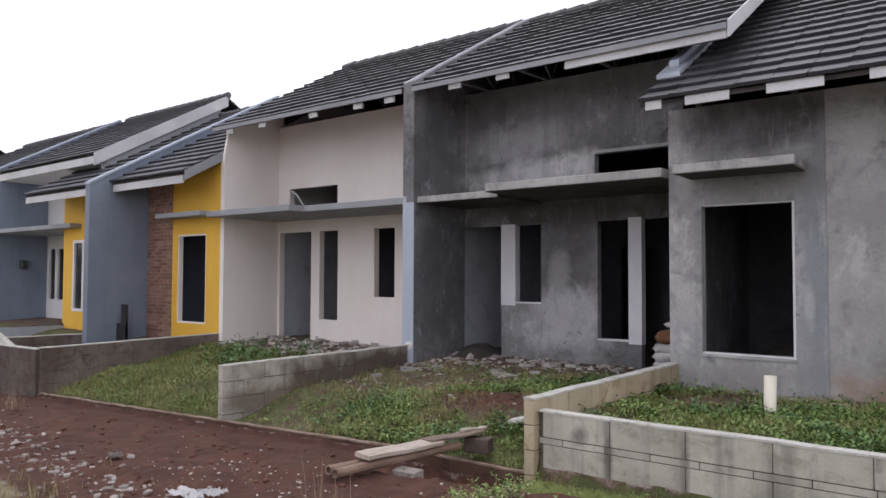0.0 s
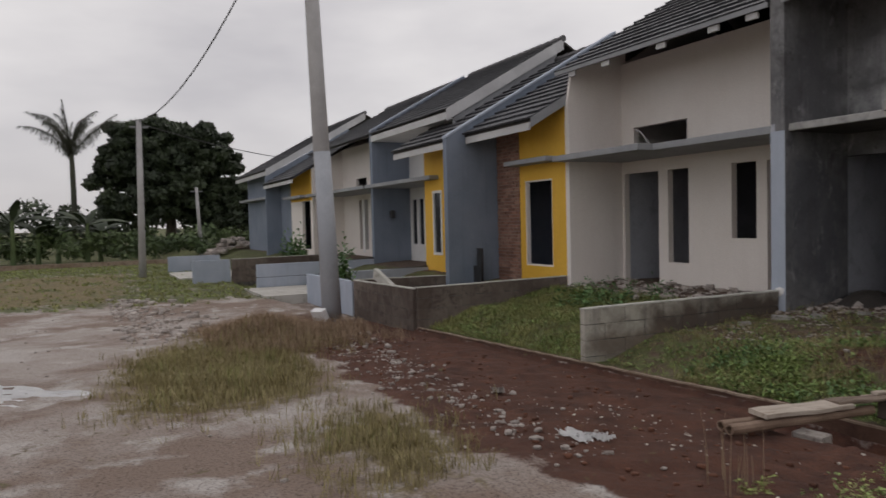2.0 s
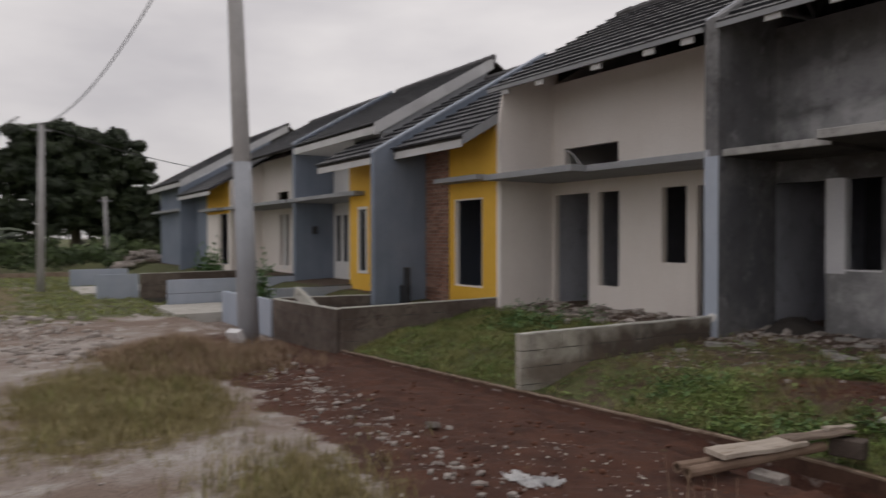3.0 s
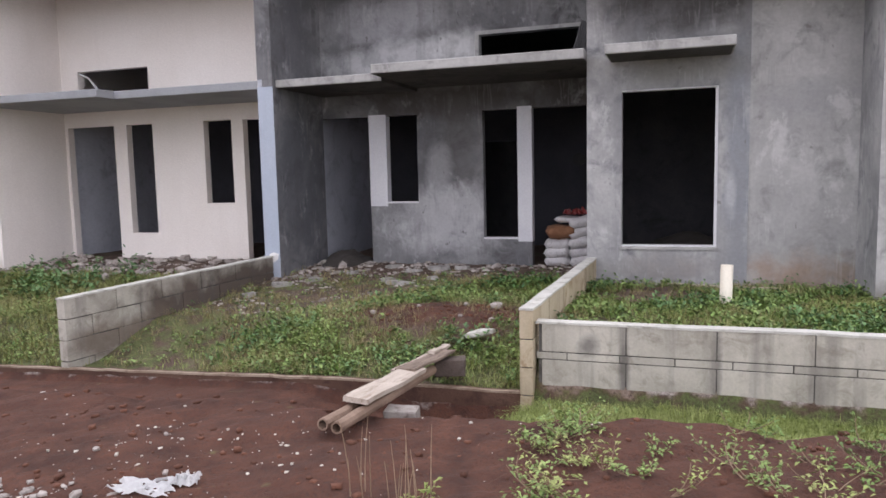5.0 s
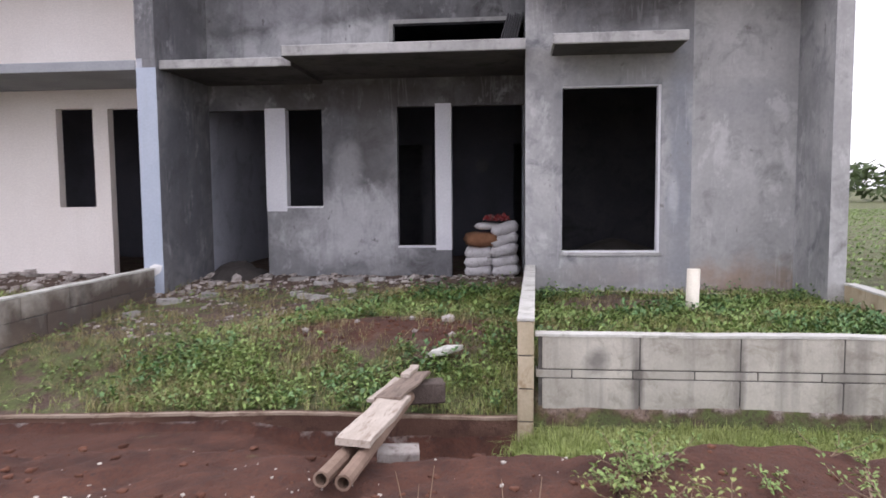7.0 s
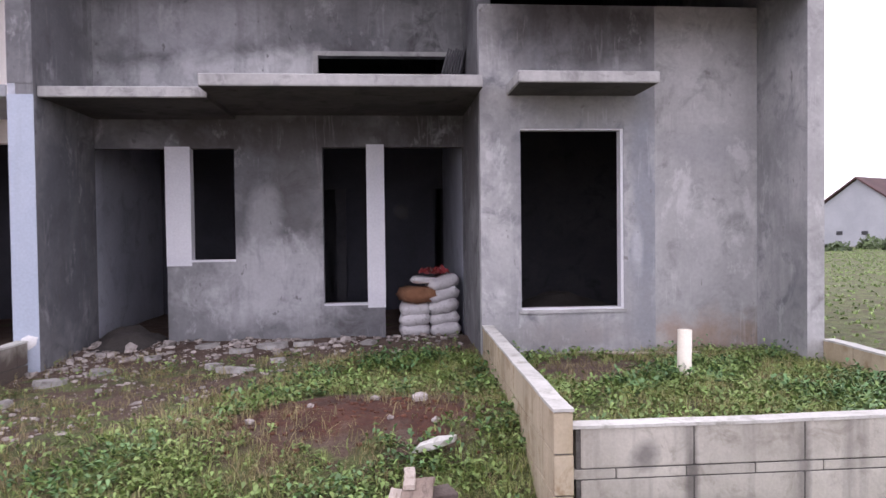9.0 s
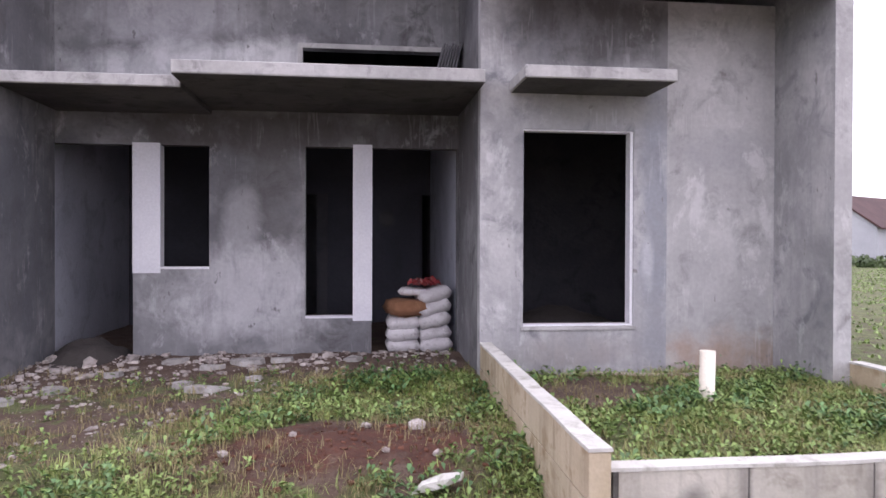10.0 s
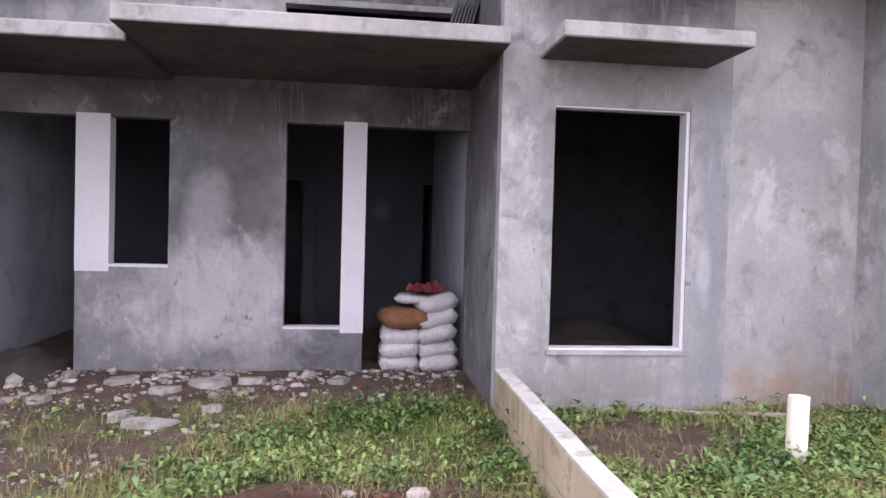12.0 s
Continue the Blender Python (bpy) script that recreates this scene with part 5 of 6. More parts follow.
def weed_plant(rng, x, y, size, material, stems):
    """A straggling weed: woody stems that run low and turn up, with tufts of small paired leaves along them."""
    z = float(land(x, y))
    ob = thing("weed_plant", (x, y, z), "straggling small-leaved weed on the bare red soil", "weed", "weeds on the soil bank")
    vs, qs = [], []
    for _ in range(stems):
        az, reach, up = rng.uniform(0, 6.28), size * rng.uniform(0.4, 0.85), rng.uniform(0.15, 0.75)
        bend = rng.uniform(-0.8, 0.8)
        line = []
        for i in range(7):
            f = i / 6
            a = az + bend * f
            line.append((x + math.cos(a) * reach * f, y + math.sin(a) * reach * f, z - 0.01 + 0.02 * f + reach * up * f ** 1.7))
        part("stem", tube(line, 0.0035, 0.0015, 4), M["dead"], ob)
        for i in range(2, 7):
            p = np.array(line[i]) - (x, y, z)
            for _ in range(rng.randint(3, 6) if i > 3 else rng.randint(1, 3)):
                a, el = rng.uniform(0, 6.28), rng.uniform(-0.1, 0.9)
                ln, wd = rng.uniform(0.022, 0.042), rng.uniform(0.010, 0.018)
                d = np.array([math.cos(a) * math.cos(el), math.sin(a) * math.cos(el), math.sin(el)])
                side = np.array([-math.sin(a), math.cos(a), 0]) * wd / 2
                q = p + d * 0.012 + np.array([rng.gauss(0, 0.008), rng.gauss(0, 0.008), rng.uniform(0, 0.012)])
                k = len(vs)
                vs += [q, q + d * ln * 0.5 - side, q + d * ln - [0, 0, ln * 0.25], q + d * ln * 0.5 + side + [0, 0, wd * 0.2]]
                qs.append((k, k + 1, k + 2, k + 3))
    lf = new("foliage", quick_mesh("foliage", vs, qs, material))
    lf.parent = ob
    lf["kind"] = "stuff"
    return ob


wr = random.Random(11)
SPOTS = [(-2.43, 4.10, 0.26), (-2.34, 4.02, 0.24), (-2.50, 3.98, 0.24), (-2.54, 3.84, 0.22), (-2.52, 3.72, 0.22), (-2.46, 3.56, 0.2), (-2.40, 3.42, 0.24), (-2.47, 3.30, 0.22), (-2.36, 3.12, 0.26), (-2.22, 3.14, 0.24),
         (-2.26, 3.60, 0.24), (-2.16, 3.50, 0.2), (-2.03, 3.42, 0.18), (-1.88, 3.28, 0.26), (-1.92, 3.75, 0.13), (-1.60, 3.62, 0.22), (-1.53, 3.46, 0.24), (-1.41, 3.36, 0.26), (-1.54, 4.14, 0.24), (-1.42, 4.20, 0.18),
         (-1.20, 3.72, 0.26), (-1.19, 3.48, 0.28), (-1.03, 3.62, 0.3), (-0.94, 4.05, 0.26), (-0.80, 3.85, 0.3), (-0.70, 3.55, 0.3), (-0.55, 4.2, 0.28), (-1.30, 3.18, 0.26), (-2.90, 3.05, 0.14), (-0.35, 3.8, 0.3)]
for x, y, size in SPOTS:
    weed_plant(wr, x, y, size, M["leaf_yellow"] if wr.random() < 0.45 else M["leaf"], wr.randint(3, 5))
for x, y, size in ((-2.44, 4.06, 0.2), (-2.5, 3.8, 0.2), (-2.4, 3.9, 0.2), (-2.42, 3.2, 0.2), (-0.95, 3.75, 0.24)):
    weed_plant(wr, x, y, size, M["leaf"], 6)


def dead_stalk(x, y, h, lean, az):
    z = float(land(x, y))
    pts = [(x + math.cos(az) * lean * f * f, y + math.sin(az) * lean * f * f, z - 0.02 + h * f) for f in (0, 0.35, 0.7, 1)]
    ob = lone("dead_stalk", tube(pts, 0.0035, 0.0012, 5), M["dead"], "thin dry weed stalk standing in the soil", "stalk", "dry stalks")
    return ob


for i in range(16):
    dead_stalk(-2.97 + wr.gauss(0, 0.055) - (0.27 if i % 3 == 0 else 0), 3.02 + wr.gauss(0, 0.06) + (0.1 if i % 3 == 0 else 0), wr.uniform(0.2, 0.42), wr.uniform(0.01, 0.05), wr.uniform(0, 6.28))


def chunk(rng, size):
    """An angular broken stone of eight corners pushed about, flattened."""
    bm = bmesh.new()
    bmesh.ops.create_icosphere(bm, subdivisions=1, radius=1.0)
    sx, sy, sz = rng.uniform(0.7, 1.3), rng.uniform(0.55, 1.0), rng.uniform(0.35, 0.7)
    for v in bm.verts:
        k = rng.uniform(0.72, 1.15)
        v.co = Vector((v.co.x * sx * k, v.co.y * sy * k, v.co.z * sz * k)) * size
    return bm


def stone_thing(x, y, size, label="broken pale stone lying on the soil", material=None, sink=0.25):
    bm = chunk(wr, size)
    turn = Matrix.Rotation(wr.uniform(0, 6.28), 4, "Z")
    z = float(land(x, y)) + size * sink
    for v in bm.verts:
        v.co = turn @ v.co + Vector((x, y, z))
    return lone("stone", bm, material or M["stone_obj"], label, "stone", "loose stones", place=(x, y, z))


for x, y, s in ((-5.95, 3.24, 0.07), (-5.80, 3.30, 0.06), (-7.14, 4.86, 0.055), (-4.45, 2.65, 0.09), (-4.62, 2.78, 0.08), (-4.75, 2.60, 0.07), (-4.9, 2.75, 0.06), (-4.3, 2.55, 0.06),
                (-4.20, 2.72, 0.07), (-3.55, 3.0, 0.05), (-3.52, 6.85, 0.10), (-4.66, 6.45, 0.055), (-5.04, 6.57, 0.05), (-4.3, 6.75, 0.05), (-3.85, 6.9, 0.05), (-3.75, 6.35, 0.05), (-3.45, 6.35, 0.05),
                (-4.85, 8.9, 0.08), (-4.2, 9.5, 0.09), (-6.05, 9.45, 0.11), (-6.35, 9.2, 0.12),
                (-6.55, 8.95, 0.1), (-6.2, 8.75, 0.09), (-6.75, 9.4, 0.12), (-6.5, 9.6, 0.13), (-4.72, 3.55, 0.04), (-4.95, 3.25, 0.04), (-5.4, 2.9, 0.07), (-6.3, 2.7, 0.08), (-6.7, 2.9, 0.08),
                (-7.4, 3.0, 0.09), (-8.2, 3.1, 0.1), (-9.0, 3.4, 0.1), (-9.6, 3.6, 0.12), (-10.4, 3.7, 0.12), (-11.2, 3.9, 0.12), (-3.47, 4.53, 0.05), (-3.3, 4.48, 0.04), (-9.4, 8.0, 0.16), (-9.0, 8.3, 0.18), (-8.5, 8.5, 0.2), (-9.9, 8.4, 0.15)):
    stone_thing(x, y, s * (0.62 if y < 5 else 0.8))


def scatter(name, rng, pts, sizes, material, label, category):
    """Countless small chips: pushed-about cubes joined into one mesh."""
    cube = np.array([(-1, -1, -1), (1, -1, -1), (1, 1, -1), (-1, 1, -1), (-1, -1, 1), (1, -1, 1), (1, 1, 1), (-1, 1, 1)], float) * 0.5
    fq = np.array([(3, 2, 1, 0), (4, 5, 6, 7), (0, 1, 5, 4), (1, 2, 6, 5), (2, 3, 7, 6), (3, 0, 4, 7)])
    n = len(pts)
    v = cube[None] * (1 + rng.uniform(-0.35, 0.35, (n, 8, 3)))
    v = v * sizes[:, None, None] * np.stack([np.ones(n), rng.uniform(0.5, 1, n), rng.uniform(0.3, 0.7, n)], 1)[:, None, :]
    a = rng.uniform(0, 6.28, n)
    c, s = np.cos(a)[:, None], np.sin(a)[:, None]
    x, y = v[..., 0] * c - v[..., 1] * s, v[..., 0] * s + v[..., 1] * c
    v = np.stack([x, y, v[..., 2]], -1) + pts[:, None, :] + np.array([0, 0, 0.1])[None, None] * sizes[:, None, None]
    q = (fq[None] + np.arange(n)[:, None, None] * 8).reshape(-1, 4)
    return stuff(name, quick_mesh(name, v.reshape(-1, 3), q, material), label, category)


def chips(n, x0, x1, y0, y1, keep, lo, hi):
    p = roots_in(rng, n, x0, x1, y0, y1, keep)
    return p, lo + (hi - lo) * rng.power(0.5, len(p)) ** 2


p, s = chips(11000, -12, -3.9, 1.9, 4.9, lambda x, y: np.exp(-((y - 2.75 - 0.11 * np.clip(-6 - x, 0, 9)) / (0.22 + 0.035 * np.clip(-4 - x, 0, 9))) ** 2) * np.clip(0.55 + wave(x * 2, y * 2, 8), 0, 1), 0.008, 0.05)
scatter("rubble", rng, p, s, M["stone"], "pale broken rubble along the edge of the red soil", "rubble")
p, s = chips(1500, -6.6, -2.2, 2.9, 4.6, lambda x, y: np.clip(0.08 + 1.1 * np.exp(-(((x + 4.7) / 0.5) ** 2 + ((y - 3.4) / 0.3) ** 2)) + 0.8 * np.exp(-(((x + 4.0) / 0.3) ** 2 + ((y - 3.6) / 0.25) ** 2)), 0, 1), 0.006, 0.024)
scatter("pebbles", rng, p, s, M["chip"], "pale chips strewn over the red soil", "pebbles")
p, s = chips(2600, -12, -0.2, 2.6, 4.9, lambda x, y: 0.6 + 0 * x, 0.008, 0.05)
scatter("clods", rng, p, s, M["clod"], "crumbled red-brown soil clods", "soil")
p, s = chips(2600, -7.0, -2.9, 8.2, 9.9, lambda x, y: np.clip(sstep(8.6, 9.4, y) * (0.5 + wave(x * 2, y * 2)) + sstep(-6.0, -6.8, x) * 0.7, 0, 1), 0.01, 0.075)
scatter("rubble", rng, p, s, M["stone"], "grey builders' rubble at the foot of the wall", "rubble")
p, s = chips(2600, -7.0, -4.0, 6.6, 9.7, lambda x, y: np.clip(1.0 - 1.2 * trodden(x, y), 0, 1) * np.clip(0.45 + wave(x * 2.2, y * 2.2, 3), 0, 1), 0.008, 0.05)
scatter("rubble", rng, p, s, M["stone"], "small grey rubble trodden into the garden soil", "rubble")
p, s = chips(900, -11.8, -7.2, 8.2, 9.8, lambda x, y: 0.7 + 0 * x, 0.02, 0.16)
scatter("rubble", rng, p, s, M["stone"], "grey builders' rubble before the cream house", "rubble")
p, s = chips(1500, -5.2, -3.0, 5.7, 7.6, lambda x, y: np.exp(-(((x + 3.98) / 0.85) ** 2 + ((y - 6.6) / 0.5) ** 2)), 0.008, 0.04)
scatter("clods", rng, p, s, M["clod"], "crumbled red-brown soil clods", "soil")
p, s = chips(2600, -20, -4, -4, 2.4, lambda x, y: np.clip(0.3 + wave(x, y, 6), 0, 1), 0.008, 0.045)
scatter("gravel", rng, p, s, M["stone"], "pale gravel strewn over the track", "gravel")
p, s = chips(1300, -22, -12.5, 0.3, 4.2, lambda x, y: np.exp(-((y - 1.0 - 0.12 * (x + 16)) / 1.0) ** 2), 0.03, 0.22)
scatter("rubble", rng, p, s, M["stone"], "heaped pale rubble across the far track", "rubble")
p, s = chips(420, -45.2, -42.9, 6.2, 8.9, lambda x, y: 0.9 + 0 * x, 0.1, 0.4)
p[:, 2] += 0.1 + 0.75 * np.exp(-(((p[:, 0] + 44.0) / 0.9) ** 2 + ((p[:, 1] - 7.5) / 0.9) ** 2))
scatter("rubble", rng, p, s, M["stone"], "high heap of pale rubble by the end house", "rubble")

# ---- loose things ----


def plank(a, b, w, th, material, label, roll=0.0, ragged=False):
    a, b = Vector(a), Vector(b)
    ln = (b - a).length
    bm = bmesh.new()
    n = 8
    rings = []
    for i in range(n + 1):
        y = ln * i / n
        k = wr.uniform(-0.004, 0.004)
        cut = wr.uniform(-0.06, 0.03) if ragged and i == n else 0
        rings.append([bm.verts.new((sx * w / 2 + k, y + cut * (1 if sx > 0 else 2), sz * th / 2 + 0.004 * math.sin(i))) for sx, sz in ((-1, -1), (1, -1), (1, 1), (-1, 1))])
    for p, q in zip(rings, rings[1:]):
        for k in range(4):
            bm.faces.new((p[k], q[k], q[(k + 1) % 4], p[(k + 1) % 4]))
    bm.faces.new(rings[0]), bm.faces.new(rings[-1][::-1])
    bmesh.ops.recalc_face_normals(bm, faces=bm.faces[:])
    bmesh.ops.bevel(bm, geom=[e for e in bm.edges if abs((e.verts[0].co - e.verts[1].co).y) > 0.05], offset=0.004, segments=1, affect="EDGES")
    ob = lone("plank", bm, material, label, "plank", "loose timber")
    ob.matrix_world = look(a, b) @ Matrix.Rotation(radians(-90), 4, "X") @ Matrix.Rotation(radians(roll), 4, "Y")
    return ob


def hollow_pole(a, b, r, label):
    """A bamboo pole, open at the ends, with nodes."""
    a, b = Vector(a), Vector(b)
    bm = bmesh.new()
    d = (b - a).normalized()
    u = d.orthogonal().normalized()
    w = d.cross(u)
    ln = (b - a).length
    prof = [(0.12, r * 0.72), (0.0, r * 0.72), (0.0, r)]
    s = 0.28
    while s < ln - 0.05:
        prof += [(s - 0.02, r), (s, r * 1.08), (s + 0.02, r)]
        s += 0.31
    prof += [(ln, r), (ln, r * 0.7), (ln - 0.12, r * 0.7)]
    rings = [[bm.verts.new(a + d * t + rr * (u * math.cos(k * math.pi / 5) + w * math.sin(k * math.pi / 5))) for k in range(10)] for t, rr in prof]
    for p, q in zip(rings, rings[1:]):
        for k in range(10):
            bm.faces.new((p[k], p[(k + 1) % 10], q[(k + 1) % 10], q[k]))
    bm.faces.new(rings[0]), bm.faces.new(rings[-1][::-1])
    return lone("bamboo_pole", bm, M["bamboo"], label, "bamboo pole", "poles under the planks", smooth=False)


hollow_pole((-3.79, 3.76, 0.10), (-3.70, 4.95, 0.05), 0.037, "split old bamboo pole lying under the planks")
hollow_pole((-3.685, 3.73, 0.10), (-3.62, 5.20, 0.05), 0.037, "split old bamboo pole lying under the planks")
plank((-3.715, 4.05, 0.160), (-3.655, 4.92, 0.125), 0.172, 0.035, M["wood"], "weathered pale plank laid across the ditch", 3)
plank((-3.685, 4.80, 0.150), (-3.595, 5.50, 0.125), 0.16, 0.022, M["wood_dark"], "splintered damp plank end", -4, True)
plank((-3.76, 4.86, 0.115), (-3.70, 5.36, 0.10), 0.12, 0.02, M["wood"], "split grey board end under the planks", 5, True)
plank((-3.66, 5.30, 0.155), (-3.645, 5.70, 0.125), 0.06, 0.025, M["wood"], "narrow splintered batten on the planks", 0, True)


def loose_block(x, y, z, size, turn, label, material, tilt=0.0):
    bm = rounded(boxes((-size[0] / 2, size[0] / 2, -size[1] / 2, size[1] / 2, -size[2] / 2, size[2] / 2)), 0.008, 2)
    for v in bm.verts:
        v.co += Vector((wr.uniform(-1, 1), wr.uniform(-1, 1), wr.uniform(-1, 1))) * 0.004
    ob = lone("loose_block", bm, material, label, "block", "loose blocks")
    ob.matrix_world = pose(x, y, z, tilt, 0, turn)
    return ob


loose_block(-3.56, 4.42, max(float(land(-3.56, 4.42)) + 0.05, -0.05), (0.22, 0.14, 0.11), 8, "pale concrete block propping the planks", M["stone_obj"])
loose_block(-3.54, 5.40, 0.03, (0.24, 0.15, 0.13), 15, "brown concrete block under the plank ends", M["block_brown"])
loose_block(-14.0, 5.33, 0.40, (0.85, 0.10, 0.22), 4, "pale block leaning on the garden wall", M["cap"]).matrix_world = pose(-14.0, 5.32, 0.37, 0, 20, 4)
loose_block(-13.3, 3.72, -0.13, (0.28, 0.14, 0.22), 30, "white block at the foot of the pole", M["litter"], 25)

# broken slab, lath and pipe in the gardens
slab = chunk(random.Random(4), 0.2)
for v in slab.verts:
    v.co = Matrix.Rotation(0.25, 4, "Z") @ Vector((v.co.x * 1.05, v.co.y * 0.5, v.co.z * 0.5)) + Vector((-3.46, 6.02, float(land(-3.46, 6.02)) + 0.07 + 0.16 * v.co.x))
def flat_slab(x, y, w, d, h, turn, seed):
    """A thin broken piece of mortar: an uneven outline with a chipped rim."""
    rr = random.Random(seed)
    bm = bmesh.new()
    z = float(land(x, y))
    n = 9
    rim = [(math.cos(2 * math.pi * k / n) * rr.uniform(0.75, 1.1), math.sin(2 * math.pi * k / n) * rr.uniform(0.75, 1.1)) for k in range(n)]
    low = [bm.verts.new((px * w / 2, py * d / 2, -0.03)) for px, py in rim]
    top = [bm.verts.new((px * w / 2 * 0.94, py * d / 2 * 0.94, h + rr.uniform(-0.008, 0.012))) for px, py in rim]
    bm.faces.new(low[::-1]), bm.faces.new(top)
    for k in range(n):
        bm.faces.new((low[k], low[(k + 1) % n], top[(k + 1) % n], top[k]))
    ob = lone("broken_slab", bm, M["slab_chip"], "flat broken piece of pale mortar by the wall foot", "slab", "broken slabs")
    ob.matrix_world = pose(x, y, z, rr.uniform(-6, 6), rr.uniform(-6, 6), turn)
    return ob


for k, (x, y, w, d, turn) in enumerate(((-4.93, 9.25, 0.46, 0.3, 5), (-5.22, 9.05, 0.36, 0.3, 40), (-5.12, 8.30, 0.46, 0.26, 15), (-5.35, 8.42, 0.3, 0.22, 70), (-4.78, 8.55, 0.2, 0.16, 20), (-4.62, 9.3, 0.3, 0.2, 0), (-5.6, 9.3, 0.34, 0.24, 30), (-6.3, 8.3, 0.3, 0.24, 50), (-6.6, 8.0, 0.34, 0.22, 10), (-6.0, 8.8, 0.28, 0.2, 80), (-3.95, 9.35, 0.26, 0.18, 25), (-6.7, 7.4, 0.26, 0.2, 35))):
    flat_slab(x, y, 0.8 * w, 0.8 * d, 0.035, turn, 60 + k)
lone("broken_slab", slab, M["cap"], "long broken pale slab lying in the weeds", "slab")
plank((-2.05, 8.34, float(land(-2.05, 8.34)) + 0.02), (-0.86, 8.10, float(land(-0.86, 8.1)) + 0.03), 0.05, 0.02, M["wood"], "thin timber lath lying by the wall")
pipe = bmesh.new()
prof = [(0.0, 0.055), (0.40, 0.055), (0.40, 0.047), (0.1, 0.047)]
zp = float(land(-1.44, 7.12)) - 0.04
rings = [[pipe.verts.new((-1.44 + 0.02 * t + rr * math.cos(k * math.pi / 10), 7.12 + rr * math.sin(k * math.pi / 10), zp + t * 1.08)) for k in range(20)] for t, rr in prof]
for p_, q_ in zip(rings, rings[1:]):
    for k in range(20):
        pipe.faces.new((p_[k], p_[(k + 1) % 20], q_[(k + 1) % 20], q_[k]))
pipe.faces.new(rings[-1])
lone("drain_pipe", pipe, M["pvc"], "cream plastic pipe standing upright in the garden", "pipe", smooth=True)


def sack(x, y, z, w, d, h, turn, material, label, seed):
    """A full paper sack: a pillow with a flat seam at each end."""
    bm = bmesh.new()
    rr = random.Random(seed)
    nx, ny = 10, 8
    grid = {}
    for top in (1, -1):
        for i in range(nx + 1):
            for j in range(ny + 1):
                u, v = 2 * i / nx - 1, 2 * j / ny - 1
                edge = (1 - abs(u) ** 9) ** 0.5 * (1 - abs(v) ** 12) ** 0.5 if abs(u) < 1 and abs(v) < 1 else 0
                bulge = top * h / 2 * edge * (1 + 0.08 * math.sin(5 * u + seed) + 0.06 * math.sin(7 * v + seed))
                px = u * w / 2 * (1 - 0.04 * abs(v) ** 3)
                py = v * d / 2 * (1 - 0.04 * abs(u) ** 3)
                if top == 1 or (0 < i < nx and 0 < j < ny):
                    grid[top, i, j] = bm.verts.new((px, py, bulge + rr.uniform(-1, 1) * 0.003))
                else:
                    grid[top, i, j] = grid[1, i, j]
        for i in range(nx):
            for j in range(ny):
                f = [grid[top, i, j], grid[top, i + 1, j], grid[top, i + 1, j + 1], grid[top, i, j + 1]]
                bm.faces.new(f if top == 1 else f[::-1])
    ob = lone("cement_sack", bm, material, label, "sack", "stacked cement sacks", smooth=True)
    ob.matrix_world = pose(x, y, z, rr.uniform(-2, 2), rr.uniform(-3, 3), turn)
    return ob


for lvl in range(5):
    for c, x in enumerate((-3.43, -3.09)):
        if lvl == 4 and c == 0:
            continue
        if lvl >= 3 and c == 0:
            continue
        bag = sack(x + wr.uniform(-0.015, 0.015), 10.02 + wr.uniform(-0.02, 0.02), 0.325 + 0.122 * lvl + (0.012 * lvl if c else 0), 0.37, 0.56, 0.142, wr.uniform(-3, 3), M["sack"], "full pale paper cement sack in a stack by the doorway", lvl * 3 + c)
        bag.matrix_world = bag.matrix_world @ Matrix.Rotation(math.radians(-7 - 2.2 * lvl if c else -2.5 * lvl), 4, "Y")
sack(-3.40, 9.94, 0.725, 0.40, 0.5, 0.165, 14, M["sack_brown"], "bulging brown woven sack on the stack", 40)
sack(-3.30, 10.05, 0.885, 0.34, 0.42, 0.08, -6, M["sack"], "folded empty cement sack on top of the stack", 41)


def crumpled(name, x, y, z, w, d, h, material, label, category, seed):
    """A crumpled sheet: a grid folded by noise, lying on what is below."""
    bm = bmesh.new()
    n = 12
    rr = random.Random(seed)
    g = [[bm.verts.new(((i / n - 0.5) * w * (1 + 0.15 * math.sin(j * 1.3 + seed)), (j / n - 0.5) * d * (1 + 0.15 * math.sin(i * 1.1 + seed)), abs(noise.noise(Vector((i * 0.42 + seed, j * 0.42, 0)))) * h * 1.5 + rr.uniform(0, h * 0.04))) for j in range(n + 1)] for i in range(n + 1)]
    for i in range(n):
        for j in range(n):
            if rr.random() > 0.06:
                bm.faces.new((g[i][j], g[i + 1][j], g[i + 1][j + 1], g[i][j + 1]))
    bmesh.ops.solidify(bm, geom=bm.faces[:], thickness=0.003)
    bmesh.ops.delete(bm, geom=[v for v in bm.verts if not v.link_faces], context="VERTS")
    ob = lone(name, bm, material, label, category)
    ob.matrix_world = pose(x, y, z, 0, 0, seed * 37)
    return ob


crumpled("torn_packet", -3.20, 9.93, 0.955, 0.30, 0.26, 0.11, M["red_paper"], "torn red and white cement packet on the sacks", "packet", 3)
crumpled("plastic_bag", -4.33, 2.92, float(land(-4.33, 2.92)), 0.32, 0.16, 0.04, M["litter"], "crumpled white plastic bag on the red soil", "bag", 5)
crumpled("plastic_bag", -4.17, 3.03, float(land(-4.17, 3.03)), 0.14, 0.12, 0.05, M["litter"], "crumpled white plastic scrap on the red soil", "bag", 8)
# white sheet stands for an unidentified pale patch on the track
crumpled("plastic_sheet", -9.0, -0.98, float(land(-9.0, -0.98)), 1.5, 0.75, 0.04, M["litter"], "crumpled white sheet standing for a pale patch on the track", "sheet", 6)
